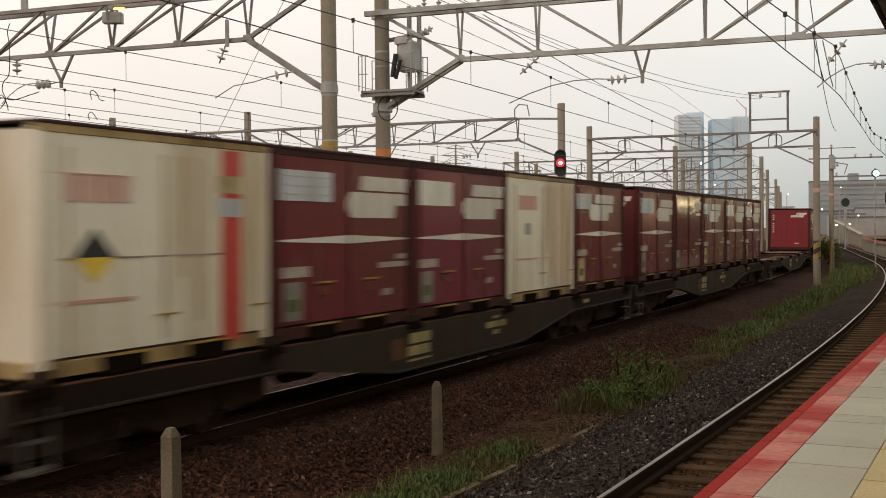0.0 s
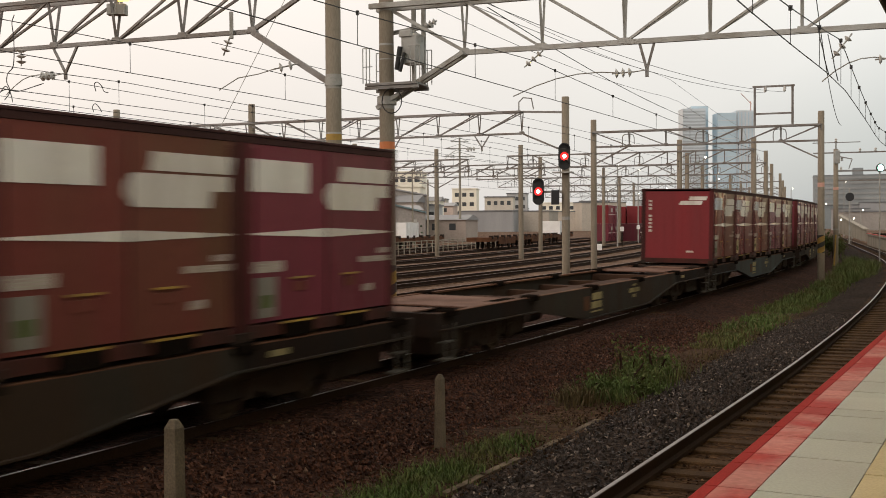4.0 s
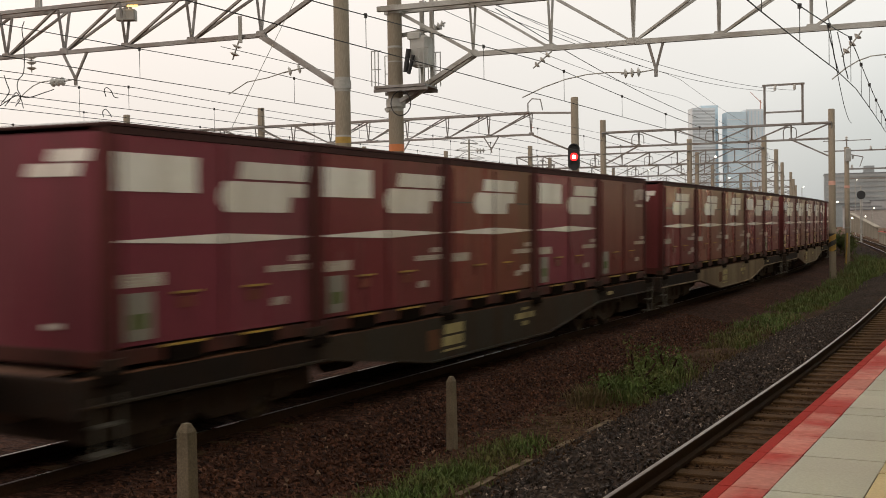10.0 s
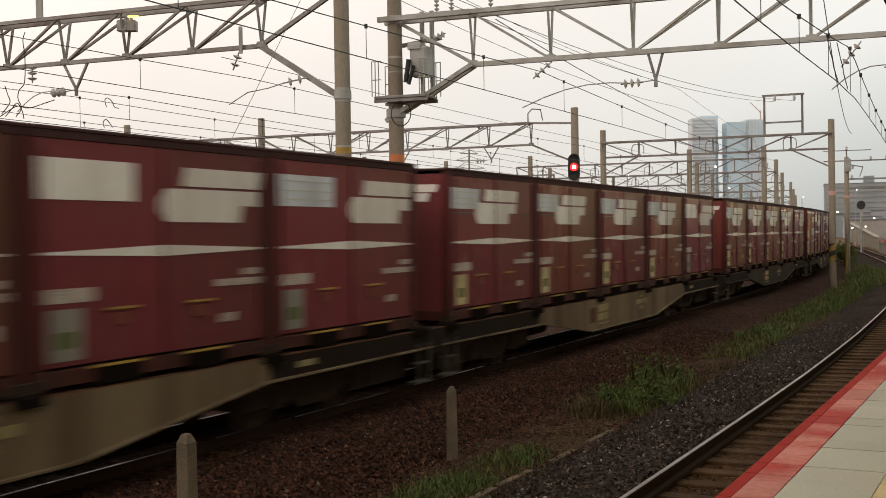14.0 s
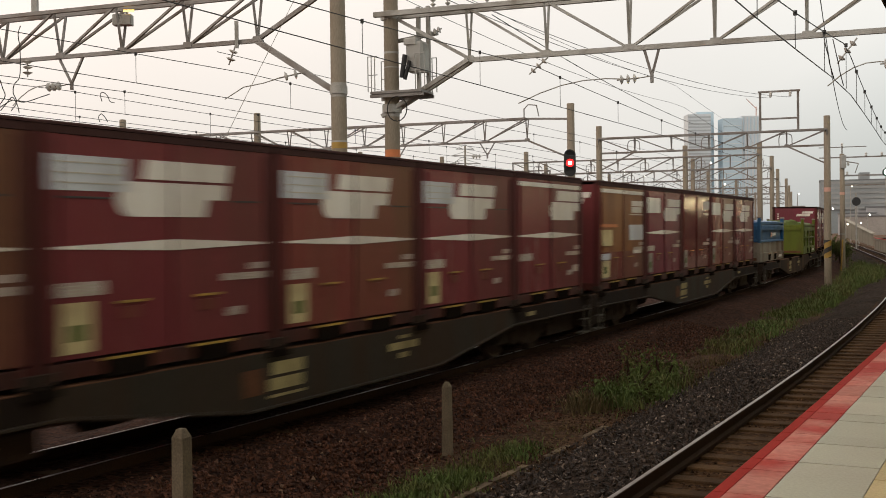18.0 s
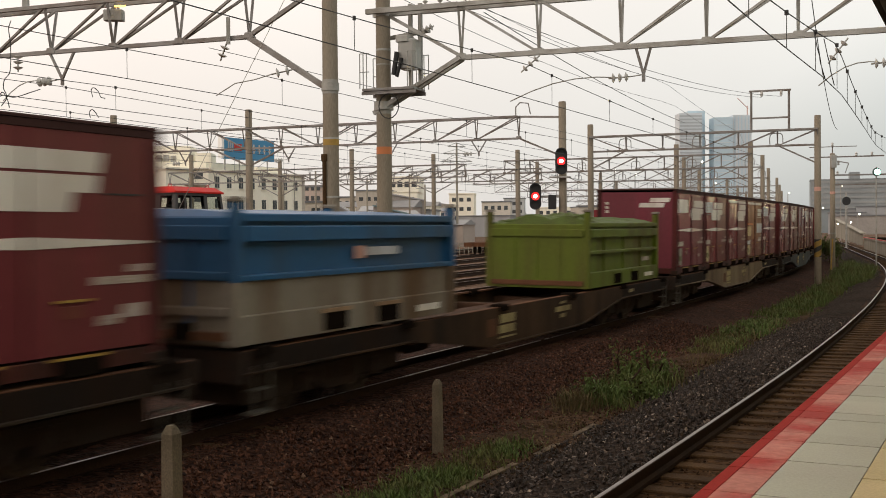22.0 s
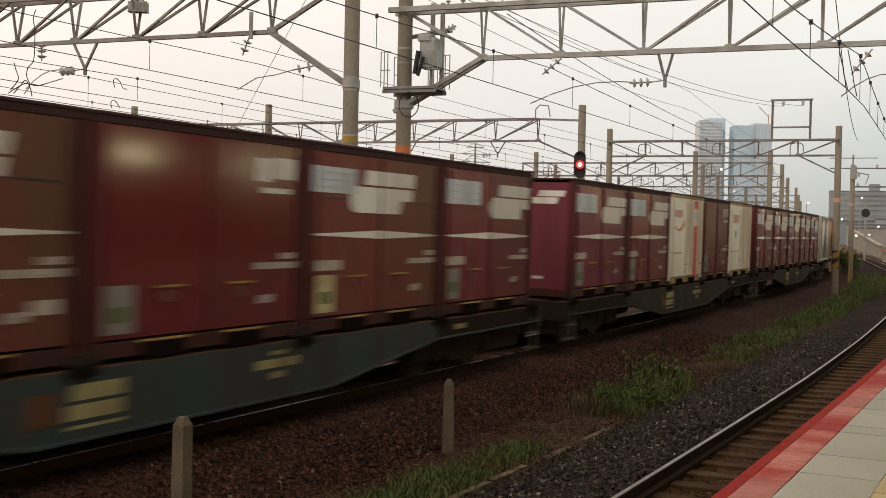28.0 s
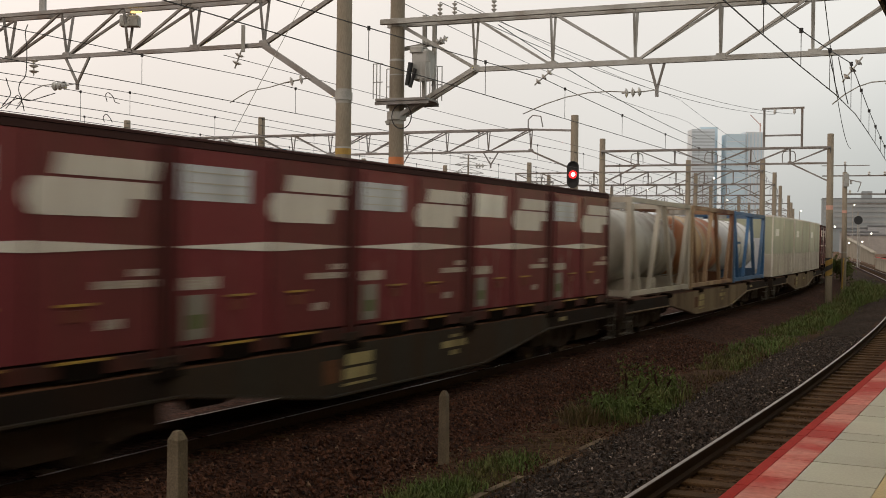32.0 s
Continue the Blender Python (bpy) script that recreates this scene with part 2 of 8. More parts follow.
M = {
    "maroon": mat("maroon_paint", (0.160, 0.036, 0.040), 0.28, vary=0.10, scale=3, bump=0.025, dirt=(0.100, 0.038, 0.031), dirt_amount=0.9, streak=True, spec=0.08, per_object=0.09),
    # brown streaks: stains plus the warm sheen of the doors put into the colour
    "brown": mat("faded_maroon_paint", (0.166, 0.047, 0.038), 0.29, spec=0.08, vary=0.12, scale=2.6, bump=0.025, dirt=(0.116, 0.056, 0.032), dirt_amount=1.1, streak=True, per_object=0.09),
    "plum": mat("plum_paint", (0.176, 0.040, 0.055), 0.27, spec=0.08, vary=0.10, scale=3, bump=0.025, dirt=(0.098, 0.038, 0.039), dirt_amount=0.7, streak=True, per_object=0.06),
    "crimson": mat("crimson_paint", (0.205, 0.020, 0.024), 0.5, spec=0.25, vary=0.07, scale=3, bump=0.04, dirt=(0.12, 0.03, 0.03), dirt_amount=0.5, streak=True),
    "ochre": mat("ochre_rusty_paint", (0.205, 0.076, 0.021), 0.4, spec=0.15, vary=0.14, scale=4, bump=0.05, dirt=(0.115, 0.040, 0.018), dirt_amount=1.0, streak=True),
    "cream": mat("cream_paint", (0.74, 0.69, 0.565), 0.5, vary=0.06, scale=3, bump=0.04, dirt=(0.42, 0.31, 0.17), dirt_amount=1.0, streak=True),
    "cream_run": mat("rust_run_on_cream", (0.50, 0.42, 0.28), 0.6, vary=0.15, scale=6, bump=0.03, dirt=(0.36, 0.25, 0.13), dirt_amount=1.2, streak=True),
    # roof dirt; on the top rail it also paints the shade there
    "roof": mat("roof_dirt_and_shade", (0.046, 0.020, 0.017), 0.9, spec=0.15, vary=0.2, scale=5, dirt=(0.028, 0.016, 0.014)),
    "label": mat("white_marking", (0.66, 0.625, 0.56), 0.55, vary=0.10, scale=5, bump=0.02, dirt=(0.36, 0.30, 0.24), dirt_amount=1.0, streak=True),
    "label_faded": mat("faded_marking", (0.40, 0.335, 0.29), 0.6, vary=0.10, scale=12, bump=0.02, dirt=(0.18, 0.10, 0.085), dirt_amount=1.0),
    "label_blue": mat("pale_marking", (0.49, 0.51, 0.53), 0.55, vary=0.08, scale=7, bump=0.02, dirt=(0.27, 0.25, 0.25), dirt_amount=0.9, streak=True),
    "red_mark": mat("red_marking", (0.50, 0.045, 0.035), 0.5, vary=0.06, scale=5, bump=0.02),
    "pale_red": mat("faded_red_marking", (0.58, 0.32, 0.25), 0.6, vary=0.08, scale=5, bump=0.02),
    "yellow": mat("yellow_paint", (0.36, 0.22, 0.032), 0.55, vary=0.12, scale=8, bump=0.05, dirt=(0.14, 0.08, 0.03), dirt_amount=0.7),
    "yellow_clean": mat("warning_yellow", (0.74, 0.50, 0.05), 0.5, vary=0.08, scale=8, bump=0.03, dirt=(0.36, 0.24, 0.06)),
    "black": mat("black_paint", (0.018, 0.018, 0.018), 0.55, vary=0.15, scale=8, bump=0.05),
    "dark": mat("underframe_grime", (0.025, 0.0165, 0.0115), 0.85, vary=0.3, scale=8, bump=0.25, dirt=(0.044, 0.021, 0.012), dirt_amount=0.6, spec=0.2),
    "sill_blue": mat("blue_grey_underframe", (0.034, 0.043, 0.042), 0.75, vary=0.15, scale=3, dirt=(0.032, 0.020, 0.014), dirt_amount=0.8, streak=True, spec=0.25),
    "sill_brown": mat("brown_dusty_underframe", (0.029, 0.023, 0.016), 0.8, vary=0.22, scale=4, dirt=(0.040, 0.020, 0.010), dirt_amount=0.9, streak=True, spec=0.15),
    "sill_grey": mat("pale_grey_underframe", (0.165, 0.118, 0.066), 0.75, vary=0.14, scale=3, dirt=(0.060, 0.034, 0.017), dirt_amount=1.0, streak=True, spec=0.25),
    "end_sill": mat("grimy_end_sill", (0.0145, 0.010, 0.0075), 0.9, vary=0.25, scale=4, dirt=(0.022, 0.011, 0.006), dirt_amount=0.8, streak=True, spec=0.10),
    "base_rust": mat("rusty_container_base", (0.066, 0.016, 0.011), 0.7, vary=0.2, scale=5, bump=0.08, dirt=(0.026, 0.013, 0.009), dirt_amount=1.2, streak=True, spec=0.2),
    "cream_rust": mat("rust_stained_cream_base", (0.36, 0.25, 0.11), 0.65, vary=0.2, scale=5, bump=0.08, dirt=(0.09, 0.045, 0.018), dirt_amount=1.3, streak=True, spec=0.3),
    "sill_rust": mat("rusty_brown_underframe", (0.052, 0.028, 0.0135), 0.85, vary=0.25, scale=3, dirt=(0.018, 0.012, 0.008), dirt_amount=1.2, streak=True, spec=0.12),
    "bin_lower": mat("stained_grey_bin_paint", (0.20, 0.176, 0.138), 0.7, vary=0.18, scale=2.5, bump=0.06, dirt=(0.098, 0.058, 0.028), dirt_amount=1.6, streak=True, spec=0.25),
    # far band and throat wall: distance haze is put into the base colour
    "far_band": mat("hazed_window_band", (0.30, 0.315, 0.31), 0.6, vary=0.1, scale=0.2, bump=0, grain=2),
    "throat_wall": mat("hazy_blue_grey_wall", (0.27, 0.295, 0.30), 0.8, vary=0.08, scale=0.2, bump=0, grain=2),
    "edging": mat("dirty_concrete_edging", (0.135, 0.100, 0.064), 0.9, vary=0.3, scale=8, bump=0.3, dirt=(0.036, 0.023, 0.014), dirt_amount=1.4, spec=0.15),
    "panel_dirty": mat("dirty_pale_yellow_panel", (0.34, 0.285, 0.135), 0.75, vary=0.2, scale=5, bump=0.04, dirt=(0.11, 0.075, 0.03), dirt_amount=1.1, streak=True, spec=0.2),
    "deck": mat("rusty_deck", (0.068, 0.036, 0.022), 0.9, vary=0.2, scale=4, dirt=(0.030, 0.018, 0.012), dirt_amount=0.9, spec=0.1),
    "deck_plate": mat("dusty_brown_deck_plate", (0.150, 0.082, 0.056), 0.85, vary=0.2, scale=3, bump=0.1, dirt=(0.075, 0.036, 0.022), dirt_amount=0.9, spec=0.15),
    "edge": mat("worn_deck_edge", (0.115, 0.050, 0.024), 0.85, vary=0.2, scale=5, dirt=(0.05, 0.025, 0.014), dirt_amount=0.8, spec=0.15),
    # sheenless near black; on pockets and slots it paints the shade inside
    "pit": mat("matt_near_black", (0.011, 0.008, 0.006), 1.0, vary=0.2, bump=0.0, spec=0.0),
    "steel": mat("grimy_wheel_steel", (0.055, 0.036, 0.026), 0.6, 0.2, vary=0.2, bump=0.05, dirt=(0.028, 0.018, 0.012)),
    "rail_top": mat("polished_rail_head", (0.22, 0.185, 0.165), 0.3, 1.0, vary=0.06, bump=0.02),
    "rail_dull": mat("dull_rusty_rail_head", (0.14, 0.085, 0.055), 0.5, 0.3, vary=0.15, bump=0.03),
    "rail_worn": mat("worn_rail_head", (0.215, 0.178, 0.160), 0.34, 1.0, vary=0.08, bump=0.02, dirt=(0.14, 0.105, 0.09), dirt_amount=0.6),
    "loco_grime": mat("grimy_grey_equipment", (0.120, 0.108, 0.092), 0.7, vary=0.12, scale=5, bump=0.08, dirt=(0.05, 0.036, 0.026), dirt_amount=0.8),
    "rail": mat("rusty_rail", (0.030, 0.017, 0.011), 0.9, 0.0, vary=0.25, dirt=(0.050, 0.024, 0.012), spec=0.1),
    "sleeper": mat("oily_sleeper", (0.066, 0.037, 0.016), 0.9, vary=0.3, scale=6, bump=0.3, dirt=(0.034, 0.021, 0.012), dirt_amount=0.7, per_object=0.2, spec=0.1),
    "concrete": mat("weathered_concrete", (0.29, 0.262, 0.205), 0.85, vary=0.16, scale=3, bump=0.2, dirt=(0.14, 0.112, 0.075), dirt_amount=0.6, streak=True),
    "old_concrete": mat("mossy_post_concrete", (0.158, 0.122, 0.080), 0.9, vary=0.22, scale=7, bump=0.4, dirt=(0.066, 0.052, 0.028), dirt_amount=0.8),
    "pole": mat("concrete_pole", (0.245, 0.208, 0.154), 0.8, vary=0.16, scale=2, bump=0.16, dirt=(0.130, 0.096, 0.058), dirt_amount=0.9, streak=True),
    "galv": mat("galvanised_steel", (0.38, 0.375, 0.345), 0.6, 0.35, vary=0.12, scale=4, bump=0.05, dirt=(0.19, 0.165, 0.125), dirt_amount=0.8),
    "truss_grey": mat("old_galvanised_truss", (0.25, 0.238, 0.222), 0.6, 0.35, vary=0.10, scale=4, bump=0.05, dirt=(0.13, 0.088, 0.06), dirt_amount=0.8),
    "wire": mat("dark_wire", (0.045, 0.042, 0.040), 0.5, 0.6, vary=0.1, bump=0),
    "porcelain": mat("porcelain", (0.55, 0.53, 0.49), 0.25, vary=0.06, bump=0, dirt=(0.3, 0.27, 0.22)),
    "loco_red": mat("locomotive_red", (0.50, 0.011, 0.006), 0.5, spec=0.15, vary=0.09, scale=2, bump=0.02, dirt=(0.30, 0.022, 0.014), dirt_amount=0.6),
    "loco_grey": mat("locomotive_grey", (0.60, 0.595, 0.56), 0.5, vary=0.06, scale=2, bump=0.02, dirt=(0.34, 0.31, 0.26)),
    "loco_dark": mat("locomotive_dark_grey", (0.050, 0.049, 0.047), 0.55, vary=0.08, scale=3, bump=0.03, spec=0.3),
    "loco_blue": mat("locomotive_pale_blue", (0.24, 0.36, 0.44), 0.45, vary=0.05, scale=2, bump=0.02, dirt=(0.16, 0.24, 0.3)),
    "white": mat("white_enamel", (0.86, 0.85, 0.82), 0.4, vary=0.04, scale=3, bump=0.02, dirt=(0.60, 0.57, 0.52), dirt_amount=0.3),
    "white_wall": mat("off_white_wall", (0.90, 0.85, 0.71), 0.85, vary=0.04, scale=0.6, bump=0.03, dirt=(0.66, 0.61, 0.50), dirt_amount=0.5, grain=12, streak=True),
    "grey_wall": mat("grey_wall", (0.33, 0.33, 0.33), 0.85, vary=0.06, scale=0.6, bump=0.03, grain=12, streak=True),
    "dark_roof": mat("grey_sheet_roof", (0.16, 0.165, 0.17), 0.6, vary=0.08, scale=0.5, bump=0.05, grain=10),
    "glass": glassy("window_glass", (0.045, 0.05, 0.052), 0.25),
    "cab_glass": glassy("cab_glass", (0.05, 0.055, 0.055), 0.05),
    "clear_glass": clear("cab_window_glass", (0.80, 0.84, 0.82)),
    "billboard": mat("billboard_blue", (0.06, 0.26, 0.46), 0.5, vary=0.03, scale=0.5, bump=0.0, dirt=(0.05, 0.20, 0.36)),
    "green": mat("green_bin_paint", (0.092, 0.126, 0.010), 0.6, spec=0.2, vary=0.16, scale=3, bump=0.05, dirt=(0.072, 0.056, 0.015), dirt_amount=1.1, streak=True),
    "tarp_green": mat("green_tarpaulin", (0.070, 0.102, 0.016), 0.6, spec=0.2, vary=0.25, scale=9, bump=0.4, dirt=(0.060, 0.064, 0.022), dirt_amount=0.8),
    "tarp_blue": mat("blue_tarpaulin", (0.03, 0.10, 0.23), 0.38, vary=0.10, scale=5, bump=0.25, dirt=(0.05, 0.08, 0.12), dirt_amount=0.6),
    "blue": mat("blue_bin_paint", (0.012, 0.080, 0.185), 0.55, spec=0.25, vary=0.14, scale=3, bump=0.05, dirt=(0.036, 0.060, 0.085), dirt_amount=0.9, streak=True),
    "bin_grey": mat("dusty_grey_paint", (0.20, 0.182, 0.150), 0.7, vary=0.10, scale=4, bump=0.05, dirt=(0.09, 0.060, 0.036), dirt_amount=1.1, streak=True),
    "tank_grey": mat("tank_grey", (0.42, 0.385, 0.31), 0.5, vary=0.06, scale=2, bump=0.03, dirt=(0.2, 0.16, 0.12), dirt_amount=0.7),
    "tank_rust": mat("rust_stained_tank", (0.36, 0.25, 0.13), 0.6, vary=0.1, scale=2.5, bump=0.06, dirt=(0.26, 0.075, 0.018), dirt_amount=1.3, streak=True),
    "frame_rust": mat("rusty_cream_frame", (0.30, 0.20, 0.11), 0.65, vary=0.2, scale=2.5, bump=0.06, dirt=(0.11, 0.036, 0.012), dirt_amount=1.4, streak=True),
    "tank_brown": mat("stained_pale_tank", (0.34, 0.325, 0.28), 0.5, vary=0.15, scale=2, bump=0.05, dirt=(0.12, 0.09, 0.06), dirt_amount=1.2, streak=True),
    "tank_white": mat("white_tank", (0.62, 0.62, 0.60), 0.4, vary=0.05, scale=2, bump=0.03, dirt=(0.4, 0.38, 0.34)),
    "pale_green": mat("pale_green_side_wall", (0.375, 0.395, 0.29), 0.35, vary=0.07, scale=2, bump=0.03, dirt=(0.23, 0.24, 0.17), dirt_amount=0.7, streak=True, spec=0.3),
    "lens_red": glow("signal_red_lens", (1.0, 0.02, 0.02), 2.2),
    "lens_core": glow("signal_red_core", (1.0, 0.45, 0.38), 16.0),
    "lens_amber": glow("signal_amber_lens", (1.0, 0.60, 0.13), 3.2),
    "lens_green": glow("signal_green_lens", (0.45, 1.0, 0.75), 9.0),
    "lamp": glow("yard_lamp_glow", (1.0, 0.95, 0.80), 5.0),
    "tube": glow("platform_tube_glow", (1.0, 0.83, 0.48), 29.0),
    # tower and town tones made paler, with the haze in the base colour
    "tower_glass": mat("hazed_tower_glass", (0.52, 0.66, 0.74), 0.35, vary=0.05, scale=0.05, bump=0, grain=0.6, dirt=(0.36, 0.47, 0.55)),
    "tower_band": mat("hazed_tower_window_band", (0.47, 0.525, 0.555), 0.5, vary=0.05, scale=0.05, bump=0, grain=0.6),
    "tower_stone": mat("hazed_tower_stone", (0.64, 0.70, 0.735), 0.7, vary=0.04, scale=0.05, bump=0, grain=0.6, dirt=(0.42, 0.46, 0.49)),
    "far_wall": mat("hazed_wall", (0.42, 0.43, 0.43), 0.8, vary=0.08, scale=0.2, bump=0, grain=2, per_object=0.3),
    "town_brown": mat("hazed_brown_wall", (0.40, 0.335, 0.285), 0.85, vary=0.1, scale=0.5, bump=0, grain=4),
    "haze_roof": mat("hazed_grey_roof", (0.30, 0.295, 0.29), 0.8, vary=0.1, scale=0.5, bump=0, grain=3, per_object=0.25),
    "haze_pink": mat("hazed_pinkish_wall", (0.52, 0.42, 0.36), 0.85, vary=0.08, scale=0.4, bump=0, grain=3, per_object=0.2),
    "far_beige": mat("hazed_beige_wall", (0.52, 0.465, 0.39), 0.8, vary=0.08, scale=0.2, bump=0, grain=2, per_object=0.25),
    "haze_grey": mat("hazed_grey_brown_wall", (0.33, 0.30, 0.27), 0.85, vary=0.12, scale=0.5, bump=0, grain=3),
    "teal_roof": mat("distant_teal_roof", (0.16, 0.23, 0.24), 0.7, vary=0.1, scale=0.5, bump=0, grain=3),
    "platform_red": mat("platform_worn_red", (0.36, 0.042, 0.033), 0.7, spec=0.08, vary=0.14, scale=4, bump=0.08, dirt=(0.46, 0.19, 0.155), dirt_amount=1.9, grain=25, per_object=0.12),
    "platform_nosing": mat("platform_nosing_red", (0.30, 0.026, 0.020), 0.8, spec=0.06, vary=0.10, scale=5, bump=0.05, dirt=(0.24, 0.03, 0.024), dirt_amount=0.5),
    "maroon_dark": mat("dark_red_paint", (0.110, 0.015, 0.015), 0.40, vary=0.10, scale=3, bump=0.04, dirt=(0.058, 0.014, 0.012), dirt_amount=0.5, streak=True, spec=0.2),
    "tank_blue": mat("blue_frame_paint", (0.045, 0.125, 0.255), 0.55, vary=0.15, scale=3, bump=0.04, dirt=(0.09, 0.10, 0.11), dirt_amount=0.7, streak=True, spec=0.3),
    "maroon_clean": mat("glossy_maroon_paint", (0.128, 0.016, 0.017), 0.10, vary=0.06, scale=3, bump=0.015, dirt=(0.080, 0.016, 0.013), dirt_amount=0.4, streak=True, spec=0.5),
    # darker than the walls: shading of the seams put into the post colour
    "post_seam_dark": mat("seam_dark_red_post", (0.085, 0.018, 0.017), 0.6, vary=0.15, scale=4, bump=0.08, dirt=(0.030, 0.013, 0.010), dirt_amount=1.0, streak=True, spec=0.15),
    "step_grey": mat("worn_pale_grey_step", (0.085, 0.075, 0.060), 0.7, vary=0.2, scale=5, bump=0.06, dirt=(0.055, 0.04, 0.028), dirt_amount=0.9, spec=0.25),
    "platform_tile": mat("platform_paving", (0.385, 0.39, 0.315), 0.65, spec=0.2, vary=0.07, scale=3, bump=0.06, dirt=(0.36, 0.34, 0.29), dirt_amount=0.6, per_object=0.06),
    "tactile": mat("tactile_yellow", (0.50, 0.40, 0.20), 0.6, vary=0.1, scale=5, bump=0.1),
    "leaf": mat("grass_blades", (0.076, 0.112, 0.028), 0.75, vary=0.35, scale=3, bump=0, dirt=(0.105, 0.080, 0.030), dirt_amount=0.9, grain=9, spec=0.2),
    "leaf_dark": mat("shrub_leaves", (0.052, 0.082, 0.036), 0.7, vary=0.3, scale=3, bump=0, grain=9),
    "straw": mat("dry_grass_blades", (0.115, 0.085, 0.040), 0.8, vary=0.35, scale=3, bump=0, dirt=(0.06, 0.048, 0.022), dirt_amount=0.9, grain=9, spec=0.15),
    "orange": mat("orange_band", (0.55, 0.17, 0.05), 0.5, vary=0.06, scale=4, bump=0.02),
    "band": mat("pale_yellow_band", (0.50, 0.41, 0.21), 0.6, vary=0.10, scale=6, bump=0.02, dirt=(0.24, 0.17, 0.08), dirt_amount=0.8),
}


def gravel(name, tones, scale, bump):
    m = bpy.data.materials.new(name)
    m.use_nodes = True
    n, l = m.node_tree.nodes, m.node_tree.links
    b = n["Principled BSDF"]
    b.inputs["Roughness"].default_value = 0.95
    b.inputs["Specular IOR Level"].default_value = 0.08
    co = n.new("ShaderNodeTexCoord")
    vo = n.new("ShaderNodeTexVoronoi")
    vo.inputs["Scale"].default_value = scale
    ramp = n.new("ShaderNodeValToRGB")
    for i, c in enumerate(tones):
        e = ramp.color_ramp.elements[i] if i < 2 else ramp.color_ramp.elements.new(1.0)
        e.position, e.color = i / (len(tones) - 1), (*c, 1)
    no = n.new("ShaderNodeTexNoise")
    no.inputs["Scale"].default_value, no.inputs["Detail"].default_value = 0.35, 6.0
    rr = n.new("ShaderNodeMapRange")
    rr.inputs[1].default_value, rr.inputs[2].default_value, rr.inputs[3].default_value, rr.inputs[4].default_value = 0.3, 0.7, 0.62, 1.25
    sp = n.new("ShaderNodeSeparateColor")
    sc = n.new("ShaderNodeVectorMath")
    sc.operation = "SCALE"
    bp = n.new("ShaderNodeBump")
    bp.inputs["Strength"].default_value, bp.inputs["Distance"].default_value = bump, 0.04
    l.new(co.outputs["Object"], vo.inputs["Vector"])
    l.new(co.outputs["Object"], no.inputs["Vector"])
    l.new(vo.outputs["Color"], sp.inputs[0])
    l.new(sp.outputs[0], ramp.inputs[0])
    l.new(no.outputs[0], rr.inputs[0])
    l.new(ramp.outputs[0], sc.inputs[0])
    l.new(rr.outputs[0], sc.inputs[3])
    l.new(sc.outputs[0], b.inputs["Base Color"])
    l.new(vo.outputs["Distance"], bp.inputs["Height"])
    l.new(bp.outputs[0], b.inputs["Normal"])
    return m


M["ground"] = gravel("yard_gravel", ((0.070, 0.039, 0.024), (0.132, 0.080, 0.052), (0.190, 0.126, 0.086)), 9.0, 0.5)
M["bed"] = gravel("rusty_ballast", ((0.013, 0.006, 0.0035), (0.038, 0.0165, 0.010), (0.075, 0.034, 0.021)), 16.0, 0.9)
M["bed_grey"] = gravel("grey_ballast", ((0.010, 0.006, 0.004), (0.027, 0.0175, 0.012), (0.052, 0.036, 0.026)), 16.0, 0.9)
M["infill"] = gravel("brown_infill", ((0.024, 0.012, 0.005), (0.054, 0.028, 0.011), (0.090, 0.048, 0.021)), 18.0, 0.7)
M["soil"] = gravel("dark_soil", ((0.022, 0.0115, 0.006), (0.046, 0.025, 0.013), (0.082, 0.048, 0.027)), 22.0, 0.6)


